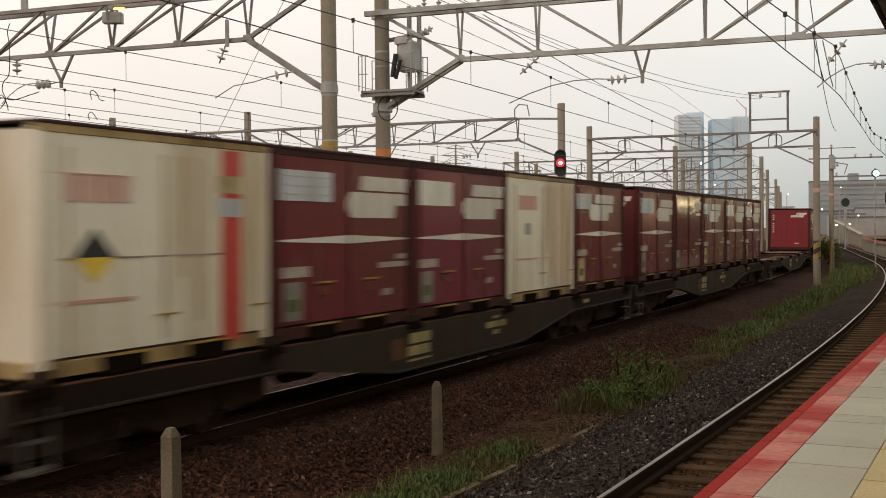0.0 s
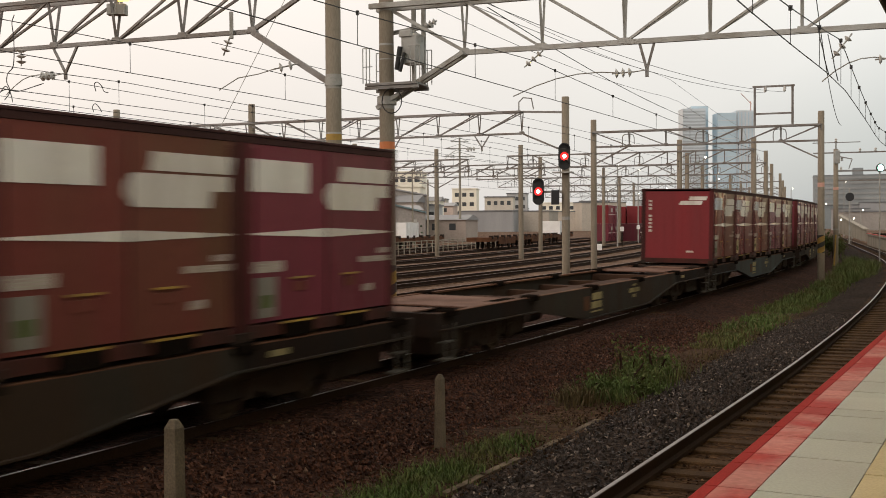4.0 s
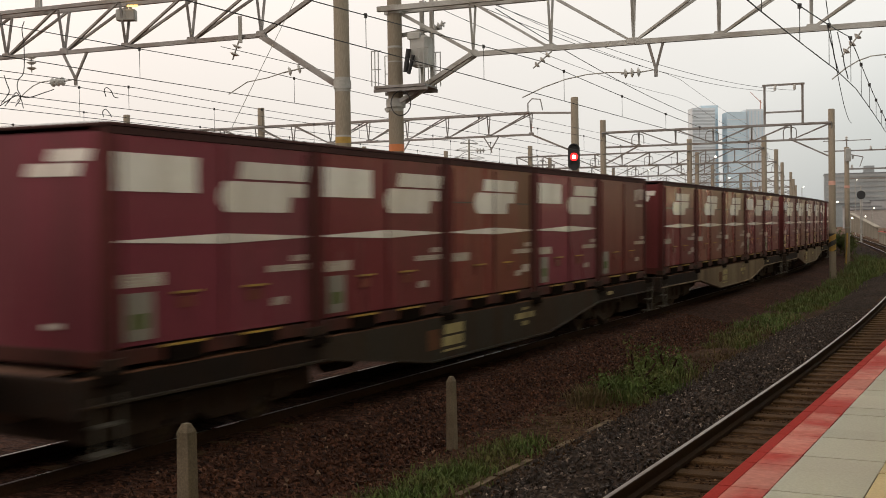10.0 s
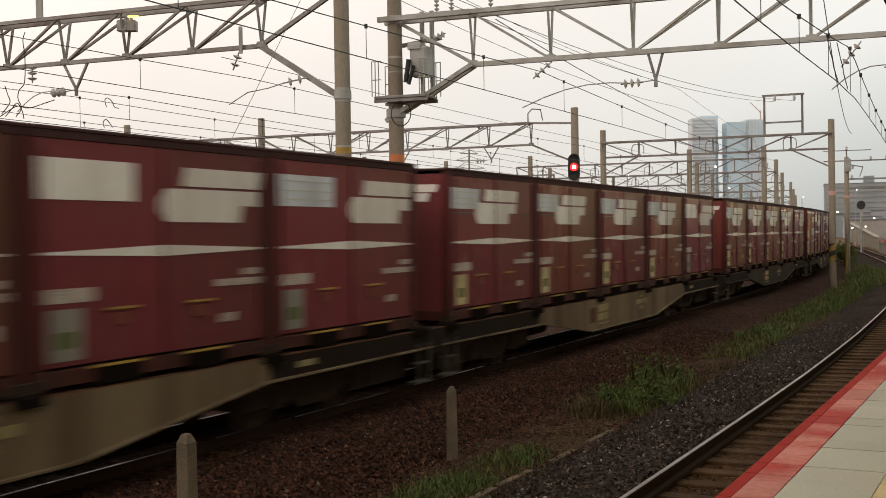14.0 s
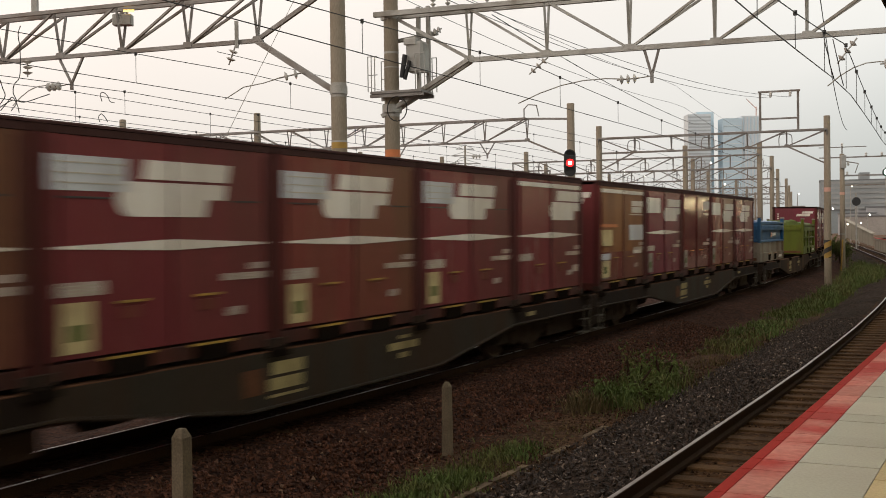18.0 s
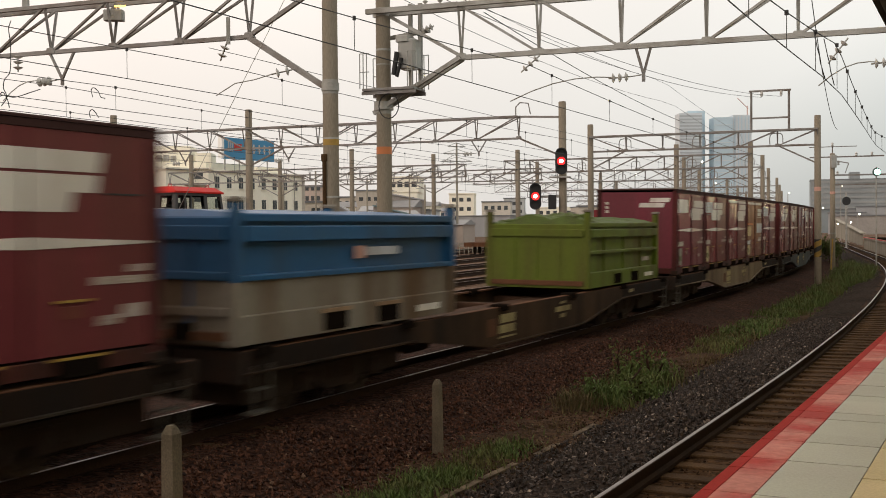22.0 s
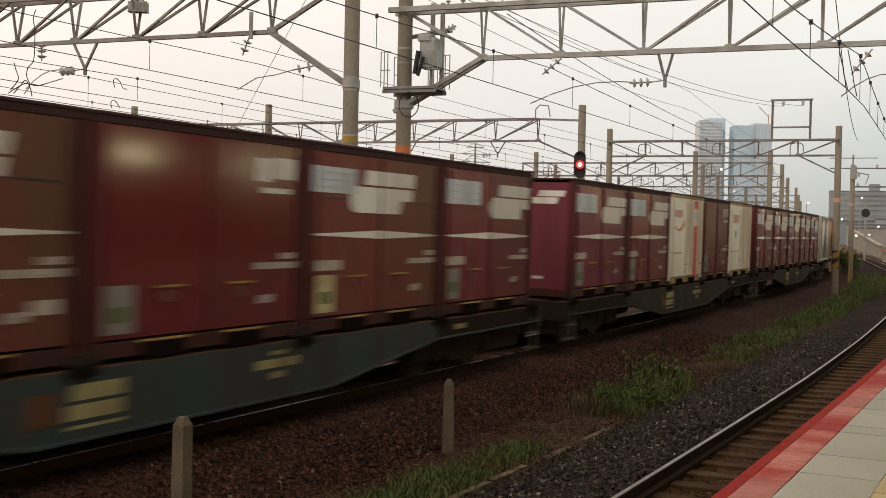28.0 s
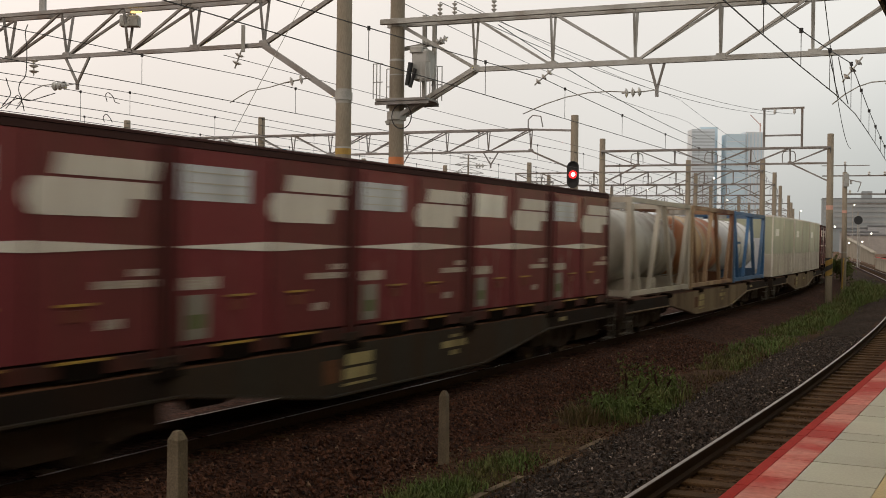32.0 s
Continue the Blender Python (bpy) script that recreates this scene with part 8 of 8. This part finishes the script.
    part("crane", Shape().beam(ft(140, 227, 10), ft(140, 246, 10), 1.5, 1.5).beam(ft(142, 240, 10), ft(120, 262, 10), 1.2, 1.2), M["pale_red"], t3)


def parked_train(s0, o, n, name, label, colours, h=2.4):
    for i in range(n):
        w = thing("parked_wagon", "low parked container wagon, dark frame", "freight wagon", "parked wagons", m=along(s0 + i * 13.6 + 6.2, o, 0))
        part("frame", Shape().box(-6.2, 6.2, -1.2, 1.2, 0.72, 1.12).box(-3.2, 3.2, -1.22, -1.1, 0.45, 0.8), M["edge"], w)
        for x in (-5.6, -3.7, -1.2, 1.1, 3.6, 5.7):
            part("container_lock", Shape().box(x - 0.22, x + 0.22, -1.27, -0.9, 1.0, 1.3, 0.02), M["dark"], w)
        for x in (-4.6, -3.0, 3.0, 4.6):
            part("wheel", Shape().rod((x, -0.6, 0.43), (x, -0.48, 0.43), 0.43, 16).rod((x, 0.48, 0.43), (x, 0.6, 0.43), 0.43, 16), M["dark"], w)
        for j in range(3):
            mt = colours[(i * 3 + j) % len(colours)]
            if mt is None:
                continue
            c = thing(name, label, "container", "parked containers", m=along(s0 + i * 13.6 + 2.1 + j * 4.1, o, 1.0))
            part("body", Shape().box(-1.86, 1.86, -1.2, 1.2, 0.0, h, 0.03), M[mt], c)
            for x in (-1.2, -0.4, 0.4, 1.2):
                part("rib", Shape().box(x - 0.03, x + 0.03, -1.225, -1.2, 0.1, h - 0.1), M[mt], c)
            part("panel", Shape().box(0.3, 1.2, -1.232, -1.226, 1.55, 1.9), M["label"], c)


def container_stacks():
    """Containers stacked two high in the far yard."""
    rnd = random.Random(11)
    for row, (s0, o) in enumerate(((136.0, -26.0), (145.0, -23.0))):
        for i in range(6):
            for k in range(2):
                if rnd.random() < 0.12 and k:
                    continue
                c = thing("stacked_container", "faded red container stacked in the far yard", "container", "stacked containers", m=along(s0 + i * 3.9, o, -0.2 + 2.52 * k))
                mt = rnd.choice(["maroon", "brown", "maroon", "crimson", "plum"])
                part("body", Shape().box(-1.86, 1.86, -1.2, 1.2, 0.0, 2.5, 0.03), M[mt], c)
                part("panel", Shape().box(0.3, 1.4, -1.232, -1.2, 1.6, 2.1), M["label"], c)
                part("stripe", Shape().box(-1.7, 1.7, -1.23, -1.2, 1.2, 1.3), M["label"], c)


def electric_locomotive():
    th = thing("electric_locomotive", "pale blue electric locomotive with a dark roof, far off", "locomotive", m=along(146.0, -16.7, 0))
    part("body", Shape().box(-7, 7, -1.4, 1.4, 1.15, 3.75, 0.12), M["loco_blue"], th)
    part("pale_band", Shape().box(-7.02, 7.02, -1.42, 1.42, 1.75, 2.15, 0.02), M["white"], th)
    part("roof", Shape().box(-6.6, 6.6, -1.2, 1.2, 3.76, 4.05, 0.08), M["loco_dark"], th)
    part("underframe", Shape().box(-6.9, 6.9, -1.2, 1.2, 0.35, 1.14, 0.05), M["dark"], th)
    for y0, y1 in ((-1.15, -0.1), (0.1, 1.15)):
        part("cab_window", Shape().box(-7.03, -7.0, y0, y1, 2.6, 3.3, 0.02), M["glass"], th)
    for x in (-5.4, -2.0, 1.2, 5.0):
        part("side_window", Shape().box(x - 0.5, x + 0.5, -1.43, -1.4, 2.6, 3.2, 0.02), M["glass"], th)
    for y in (-0.9, 0.9):
        part("headlamp", Shape().rod((-7.05, y, 1.5), (-7.02, y, 1.5), 0.14, 12), M["lamp"], th)
    for x, y, z in ((13.5, 90, 0.1), (20.5, 120, 1.4), (26.0, 140, 1.5)):
        mk = thing("dwarf_signal", "small white dwarf signal beside a yard track", "signal", "dwarf signals", m=Matrix.Translation((x, y, -0.4)))
        part("post", Shape().rod((0, 0, 0), (0, 0, 0.5 + z), 0.06, 8), M["dark"], mk)
        part("head", Shape().box(-0.2, 0.2, -0.12, 0.12, 0.5 + z, 1.0 + z, 0.04), M["white"], mk)


def canopy():
    """The platform roof over and behind the viewer, with its tube lamps and an added second row."""
    cn = thing("platform_canopy", "brown sheet-metal platform canopy with tube lamps", "canopy", kind="structure")
    ss = steps(-60, 88, 4.0)
    off = lambda s: platform_line_o(s) + 1.72
    part("soffit", strip([[T(s, off(s), 4.52), T(s, off(s) + 4.5, 4.20), T(s, off(s) + 9.0, 4.52)] for s in ss]), M["loco_dark"], cn)
    # roof sheet and fascia raised out of view to block sky on the containers
    part("roof_sheet", strip([[T(s, off(s) - 0.02, 5.30), T(s, off(s) + 4.5, 5.05), T(s, off(s) + 9.0, 5.30)] for s in ss]), M["dark_roof"], cn)
    part("fascia", strip([[T(s, off(s) - 0.03, 4.46), T(s, off(s) - 0.03, 5.32)] for s in ss]), M["rail"], cn, "rusty brown fascia")
    for s in steps(-56, 72, 8.0):
        part("column", Shape().rod(T(s, off(s) + 4.5, 1.08), T(s, off(s) + 4.5, 4.2), 0.11, 10), M["galv"], cn)
    # first row follows its reflections; the second is unseen, added for more glow
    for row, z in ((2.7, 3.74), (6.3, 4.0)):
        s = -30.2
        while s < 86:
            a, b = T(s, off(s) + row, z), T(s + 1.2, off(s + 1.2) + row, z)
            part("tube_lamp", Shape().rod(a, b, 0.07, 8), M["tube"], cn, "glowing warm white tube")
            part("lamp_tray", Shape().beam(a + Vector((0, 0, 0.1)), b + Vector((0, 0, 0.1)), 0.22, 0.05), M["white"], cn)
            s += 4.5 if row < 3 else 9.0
    # unseen slab and wall, added dark so the containers reflect less light
    st = thing("far_platform", "unseen slab and dark wall added behind the viewer", "platform", kind="structure")
    part("slab", strip([[T(s, off(s) + 2.0, 1.06), T(s, off(s) + 9.0, 1.06)] for s in ss]), M["platform_tile"], st)
    part("added_dark_wall", strip([[T(s, off(s) + 9.0, -0.4), T(s, off(s) + 9.0, 4.5)] for s in ss]), M["loco_dark"], st)


# ---------------------------------------------------------------- build
ground()
track("freight_track", "rusty main freight track on brown ballast", lambda s: 0.0, -240, 350, 1.0, (-14, -13), cant=True, worn=0.016)
track("platform_track", "curving track beside the platform with polished rails", platform_track_o, -60, 170, 1.0, (-8, 24), head="rail_worn", sunk=0.037, worn=0.018)
for o in (-8.8, -12.6, -16.5, -20.5, -24.8, -29.2, -33.8, -38.2):
    track("yard_track", "rusty yard track on brown gravel", lambda s, o=o: o, -5, 170, 3.0, far_step=0.66, head="rail_dull", sunk=0.038)
platform()
F1, F2, F3 = overhead()
P4 = T(42, 2.5) + Vector((0.16, 0, 0))
F4 = Frame(P4.x, P4.y)
far_gantry(F4, -11.0, 0, (0, -11.0), 6.32, 7.07, 7.72, r=0.165, portal=(-3.05, -1.3, 9.0), bands=((4.1, 4.3, "pale_red"), (0.95, 1.8, "yellow")))
mast_stripes(F4(0, 0), 0.172, 0.95, 1.8, 0.5)
for s, e0, e1, pls, tp in ((64, -22, -4.5, (-21, -9.5, -4.5), 8.2), (82, -30, -4.5, (-24, -11, -4.5), 8.4), (104, -34, -4.5, (-22, -11.5, -4.5), 8.4), (128, -36, -4, (-24, -10, -4), 8.4), (155, -40, -4, (-26, -10, -4), 8.5), (185, -40, -4, (-26, -10, -4), 8.5)):
    p = T(s, 1.5)
    far_gantry(Frame(p.x, p.y), e0, e1, pls, top=tp, detail=s < 90)
for s, o, tp in ((61, -31.7, 8.5), (70, -28.2, 8.5)):
    p = T(s, o)
    fr = Frame(p.x, p.y)
    far_gantry(fr, -16, 9, (0, -14), 6.2, 7.1, tp)
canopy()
for e, q in ((1.12, -2.6), (1.5, -1.65)):
    a, b = F2(e, 8.25), F4(q, 8.7)
    solid("slack_wire", Shape().path([a.lerp(b, i / 14) - Vector((0, 0, 0.55 * 4 * (i / 14) * (1 - i / 14))) for i in range(15)], 0.009, 5), M["wire"], "thin slack wire between a gantry and a portal frame", "wire", kind="structure")
a, b = F2(9.9, 8.3), F4(0.9, 7.0)
solid("slack_wire", Shape().path([a.lerp(b, i / 12) - Vector((0, 0, 0.9 * 4 * (i / 12) * (1 - i / 12))) for i in range(13)], 0.012, 5), M["wire"], "slack feeder cable", "wire", kind="structure")
catenary(lambda s: 0.0, -240, 42.2, sag=0.4, span=42.0, start=10.5, drop=4.6, first=7.5)
catenary(lambda s: platform_line_o(s) + float(np.interp(s, (2, 8.7, 24, 40), (0, 0.14, -0.36, 0))), -20, 64, 5.0, 5.82, 0.45, 25.0, 9.0, 2.6, 11.5)
for o, c, m, q in ((-7.0, 5.70, 6.38, 5.25), (-10.6, 5.57, 6.15, 8.8), (-12.8, 5.55, 6.35, 9.3), (-16.5, 5.49, 6.3, 13.2), (-20.5, 5.4, 6.2, 14.0), (-24.8, 5.4, 6.2, 16.0)):
    catenary(lambda s, o=o: o, -30, 170, c, m, drop=5.75, first=q)
wire_run("feeder_wire", "thin dark feeder wire strung between masts", -7.0, 6.75, 8, 90, 0.1, 40.0, 0.008)
a, b = Vector((1.3, 26.8, 7.75)), Vector((12.5, 54, 7.6))
solid("slack_wire", Shape().path([a.lerp(b, i / 12) - Vector((0, 0, 0.2 * 4 * (i / 12) * (1 - i / 12))) for i in range(13)], 0.012, 5), M["wire"], "slack feeder wire running down to a far gantry", "wire", kind="structure")
for o, z in ((-4.4, 9.6), (-4.0, 8.5)):
    wire_run("feeder_wire", "thin dark feeder wire strung between masts", o, z, -40, 150, 0.45, 32.0, 0.008)
for d, loop in ((27.0, ((-10.86, 6.35), (-10.80, 6.15), (-10.74, 5.96), (-10.83, 5.80), (-10.95, 5.66))),
                (27.0, ((-10.33, 7.67), (-10.39, 7.46), (-10.35, 7.07), (-10.37, 6.44), (-10.51, 6.23), (-10.54, 6.02), (-10.46, 5.79), (-10.60, 5.58))),
                (26.9, ((-10.95, 5.58), (-10.72, 5.73), (-10.51, 5.83), (-10.23, 5.78), (-9.82, 5.90), (-9.60, 5.97))),
                (27.1, ((-10.90, 5.60), (-10.74, 5.79), (-10.60, 5.93), (-10.48, 5.73), (-10.44, 5.54))),
                (30.0, ((-9.28, 6.15), (-9.32, 6.34), (-9.24, 6.40), (-9.12, 6.29), (-9.06, 6.15), (-8.94, 6.11))),
                (30.0, ((-9.35, 5.59), (-9.38, 5.73), (-9.30, 5.81), (-9.20, 5.71), (-9.13, 5.59)))):
    jl = thing("jumper_loop", "loose curled jumper wire on the overhead line", "wire", "jumper loops")
    part("cable", Shape().path(smooth_line([(x, d, z) for x, z in loop]), 0.012, 5), M["wire"], jl)
for s0, o in ((6.3, 6.74), (7.3, 6.78)):
    jl = thing("jumper_cable", "hanging jumper between two overhead wires", "wire", "jumper loops")
    part("cable", Shape().path(smooth_line([T(s0 + a, o + b, z) for a, b, z in ((0, 0, 5.68), (-0.15, 0.05, 5.5), (-0.3, 0.1, 5.32), (0.1, 0.08, 5.26), (0.4, 0.06, 5.18), (1.2, 0.03, 5.02))]), 0.009, 5), M["wire"], jl)
sg = F3(0.05, 5.47, -0.45)
signal("main_signal", "black oval colour-light signal showing red", Matrix.LocRotScale(sg, Euler((0, 0, radians(-6))), None))
sg = F3(-1.17, 3.9, -0.45)
signal("lower_signal", "second black oval signal showing red", Matrix.LocRotScale(sg, Euler((0, 0, radians(-6))), None))
br = thing("signal_bracket", "grey steel arm holding the lower signal", "bracket")
part("arm", Shape().beam(F3(-1.17, 3.9, -0.06), F3(0, 3.9, -0.06), 0.08, 0.08), M["galv"], br)
part("ledge", Shape().beam(F3(-0.5, 4.75, -0.3), F3(0.4, 4.75, -0.3), 0.5, 0.06), M["galv"], br)
part("relay_box", Shape().add([], []).beam(F3(-0.42, 3.95, -0.3), F3(-0.42, 3.3, -0.3), 0.34, 0.34), M["black"], br)
yard_signal()
utility_pole(pose(-28.0, 70, -0.46, 0, 0, -10))
fp = thing("feeder_pole", "tall thin feeder pole with pale crossarms, far off", "utility pole", m=pose(4.0, 180, -0.46, 0, 0, 14))
part("shaft", Shape().rod((0, 0, 0), (0, 0, 17.0), 0.24, 10, 0.14), M["concrete"], fp)
for z, w in ((16.4, 1.5), (15.3, 2.3), (14.0, 2.6)):
    part("crossarm", Shape().beam((-w, 0, z), (w, 0, z), 0.14, 0.14), M["galv"], fp)
    part("arm_stay", Shape().beam((-w, 0, z), (0, 0, z + 0.7), 0.07, 0.07).beam((w, 0, z), (0, 0, z + 0.7), 0.07, 0.07), M["galv"], fp)
for x, y, top, boxes in ((-27.2, 85, 8.4, ((-0.9, 0.8), (0.5, 0.5))), (-26.6, 88, 7.8, ((0.6, 0.7), (1.5, 0.7), (2.4, 0.7)))):
    box_mast(x, y, top, boxes)
p = Vector((24.99, 68.0, 0))
F5 = Frame(p.x, p.y)
pole(F5, 0, 6.95, 0.16, 0.9, [(1.9, 2.0, "galv")], "slim concrete mast with small fittings beside the line")
fit = thing("mast_fittings", "crossarm and small boxes on a slim mast", "fittings")
part("crossarm", Shape().beam(F5(-1.35, 6.72), F5(3.0, 6.72), 0.08, 0.08), M["truss_grey"], fit)
part("top_arm", Shape().beam(F5(-1.38, 7.36), F5(1.42, 7.36), 0.05, 0.05), M["truss_grey"], fit)
part("top_stub", Shape().rod(F5(0.0, 6.9), F5(0.0, 7.38), 0.04, 8), M["truss_grey"], fit)
part("fuse_box", Shape().box(-0.16, 0.16, -0.3, -0.1, 6.05, 6.85, 0.02), M["galv"], fit).matrix_basis = Matrix.Translation((p.x, p.y, 0))
part("pink_band", Shape().lathe([(0.158, 4.40), (0.158, 4.56)], 14, (p.x, p.y, 0)), M["pale_red"], fit)
part("stay_arm", Shape().beam(F5(0.05, 6.5, -0.2), F5(0.95, 6.3, -0.2), 0.06, 0.06).beam(F5(0.95, 6.3, -0.2), F5(0.75, 5.7, -0.2), 0.05, 0.05), M["truss_grey"], fit)
for e, z in ((0.0, 7.38), (1.4, 6.74), (2.3, 6.74), (0.35, 6.2), (0.3, 5.6)):
    part("pin_insulator", Shape().lathe([(0.03, 0), (0.09, 0.06), (0.05, 0.12), (0.09, 0.17), (0.03, 0.24)], 8, tuple(F5(e, z, -0.05))), M["porcelain"], fit)
part("striped_guard", Shape().rod(F5(-0.1, -0.4, -0.5), F5(0.0, 1.6, -0.3), 0.05, 8), M["yellow"], fit)
rg = thing("catenary_gantry", "thin steel cross beams beyond the slim mast", "gantry", "gantries")
for z in (5.95, 5.28):
    part("cross_beam", Shape().beam(Vector((28.0, 76.0, z)), Vector((52.0, 74.0, z + 0.2)), 0.09, 0.11), M["truss_grey"], rg)
for x in (39.5, 51.5):
    part("post", Shape().rod((x, 75.2, -0.46), (x, 75.2, 7.2), 0.16, 12), M["pole"], rg)
p = Vector((47.5, 125.0, 0))
sb = thing("rear_facing_signal", "black round-backed signal on a thin mast seen from behind", "railway signal", "signals", m=Matrix.Translation((p.x, p.y, -0.4)))
part("mast", Shape().rod((0, 0, 0), (0, 0, 6.6), 0.09, 8), M["galv"], sb)
part("disc", Shape().rod((0, -0.12, 5.62), (0, -0.09, 5.62), 0.50, 24), M["black"], sb)
part("ladder", Shape().beam((0.2, 0, 0), (0.2, 0, 5.2), 0.04, 0.04), M["galv"], sb)
gl = thing("green_signal", "small lit green signal lamp on a thin mast", "railway signal", "signals", m=Matrix.Translation((28.6, 70.0, -0.4)))
part("mast", Shape().rod((0, 0.12, 0), (0, 0.12, 6.6), 0.05, 8), M["galv"], gl)
part("case", Shape().rod((0, -0.02, 6.27), (0, 0.12, 6.27), 0.26, 16), M["black"], gl)
part("lens", Shape().rod((0, -0.06, 6.27), (0, -0.03, 6.27), 0.19, 16), M["lens_green"], gl)
shunter()
yard_things()
town()
parked_train(86, -29.2, 3, "parked_container", "white parked freight container", [None, None, None, None, None, None, None, "white", None, None, None, None], 1.7)
container_stacks()
electric_locomotive()
parked_train(60, -38.2, 3, "parked_container", "white parked freight container", [None, None, None, None, None, None, "white", None, None], 1.6)
for x, y, h in ((-28.7, 78.8, 5.1), (-23.8, 80.8, 6.2), (-27.9, 92, 4.6), (-14.5, 84, 4.0), (-9, 96, 4.6), (20, 120, 9.0), (26, 140, 9.5), (30, 122, 10), (33.5, 130, 8.5), (44, 170, 9.5), (62, 190, 8.5), (26.9, 170.8, 7.8), (28.6, 170.8, 7.0), (32.6, 175.8, 7.4), (35.0, 165.8, 7.9), (34.5, 165.8, 6.0), (53.7, 150.5, 5.2), (55.9, 151, 3.0), (62.7, 160.6, 4.4), (63.1, 165, 3.2), (75, 200, 10)):
    lamp_post(x, y, h, size=0.15 if y < 100 else 0.115)
grass("verge_grass", [(-8.5, -1.0, 3.3, 3.95, 5000, 0.15, 110), (-4.5, -1.2, 3.5, 3.95, 2200, 0.21, 34), (-2.4, 0.5, 3.5, 3.9, 2400, 0.19, 44), (12, 42, 3.0, 4.1, 9500, 0.29, 150), (-8, 30, 2.6, 4.6, 2000, 0.12, 240), (24, 60, 3.0, 4.2, 9000, 0.42, 260), (40, 64, 3.0, 4.8, 6000, 0.85, 180)], M["leaf"], "rough green grass and weeds in the verge")
for s, o, w, h in ((4.7, 3.55, 0.34, 0.42), (5.3, 3.85, 0.40, 0.56), (6.0, 3.75, 0.34, 0.46), (5.0, 4.05, 0.35, 0.34), (6.6, 3.35, 0.32, 0.75), (7.3, 3.7, 0.36, 0.66)):
    p = T(s, o)
    shrub("weed_clump", (p.x, p.y, -0.44), (w * 1.3, w * 1.3, h), 190, M["leaf"], "leafy green weed clump on the gravel verge", 0.045 if s < 10 else 0.07)
grass("weed_blades", [(4.2, 7.6, 3.3, 4.3, 2000, 0.46, 44)], M["leaf"], "tall grass blades among the weeds")
grass("dry_grass", [(3.6, 4.6, 3.1, 3.5, 420, 0.50, 8), (6.4, 8.2, 3.9, 4.3, 300, 0.22, 16), (-1.0, 2.6, 3.5, 4.3, 500, 0.14, 60), (10, 22, 3.4, 4.2, 700, 0.3, 60)], M["straw"], "dry straw-coloured grass in the verge")
shrub("lineside_shrub", (-22.6, 146, -0.4), (2.4, 1.6, 3.4), 1900, M["leaf_dark"], "dark green trees before the office building", 0.32)
shrub("lineside_shrub", (-6.2, 138, -0.4), (4.5, 2.0, 2.6), 1500, M["leaf_dark"], "dusty green trees before the far sheds", 0.26)
for x, y, h in ((-17.5, 128, 9.0), (-15.2, 142, 10.5), (-11.8, 118, 7.5), (-9.0, 150, 10.0), (-5.4, 132, 8.0), (-3.4, 160, 11.0), (-1.0, 140, 8.6)):
    ym = thing("yard_mast", "slim grey concrete mast in the far yard", "mast", "far yard masts", m=Matrix.Translation((x, y, -0.46)))
    part("shaft", Shape().rod((0, 0, 0), (0, 0, h), 0.15, 10, 0.11), M["concrete"], ym)
    part("crossarm", Shape().beam((-1.1, 0, h - 0.5), (1.1, 0, h - 0.5), 0.08, 0.08), M["galv"], ym)
shrub("lineside_shrub", (-12.6, 120, -0.4), (6.0, 1.5, 2.4), 2600, M["leaf"], "green bushes along the far side of the yard", 0.22)
p = T(52, 3.6)
shrub("lineside_shrub", (p.x, p.y, -0.4), (0.4, 2.0, 0.5), 900, M["leaf"], "green bushes beside the far track", 0.05)
shrub("lineside_shrub", (29.3, 80.0, -0.4), (0.8, 2.0, 1.6), 2200, M["leaf"], "tall green weeds round a lineside mast", 0.09)
ke = thing("concrete_edging", "low half-buried concrete edging along the verge", "edging", kind="structure")
rnd = random.Random(4)
for i, s0 in enumerate((-2.3, -1.3, 0.25, 1.55)):
    o0, o1 = (float(np.interp(v, (-2.4, -0.8, 0.3, 1.8, 2.6), (4.15, 4.15, 4.19, 4.20, 4.23))) for v in (s0, s0 + 0.95))
    top = -0.362 + rnd.uniform(-0.012, 0.008) - 0.008 * i
    part("kerb_stone", Shape().beam(T(s0, o0, top - 0.06), T(s0 + 0.95, o1, top - 0.06 + rnd.uniform(-0.01, 0.01)), 0.09, 0.12), M["edging"], ke)
stones("loose_ballast", M["stone"], "loose rust-brown ballast stones", 21000, -9, 18, 0.75, 3.3, bed_z, 0.036)
stones("verge_litter", M["litter"], "small brown stones and litter on the verge", 9000, -9, 20, 3.0, 4.6, bed_z, 0.02)
stones("loose_grey_ballast", M["stone_grey"], "loose grey ballast stones", 16000, -8, 20, 4.25, 6.05, bed_z, 0.036)
stones("infill_stones", M["litter"], "small brown stones between the platform rails", 4500, -8, 16, 6.25, 7.9, lambda o: -0.212, 0.022)
stones("yard_stones", M["litter"], "scattered brown stones on the yard gravel", 5000, -2, 24, -19.5, -9.4, lambda o: -0.195, 0.03)
train()
motions()
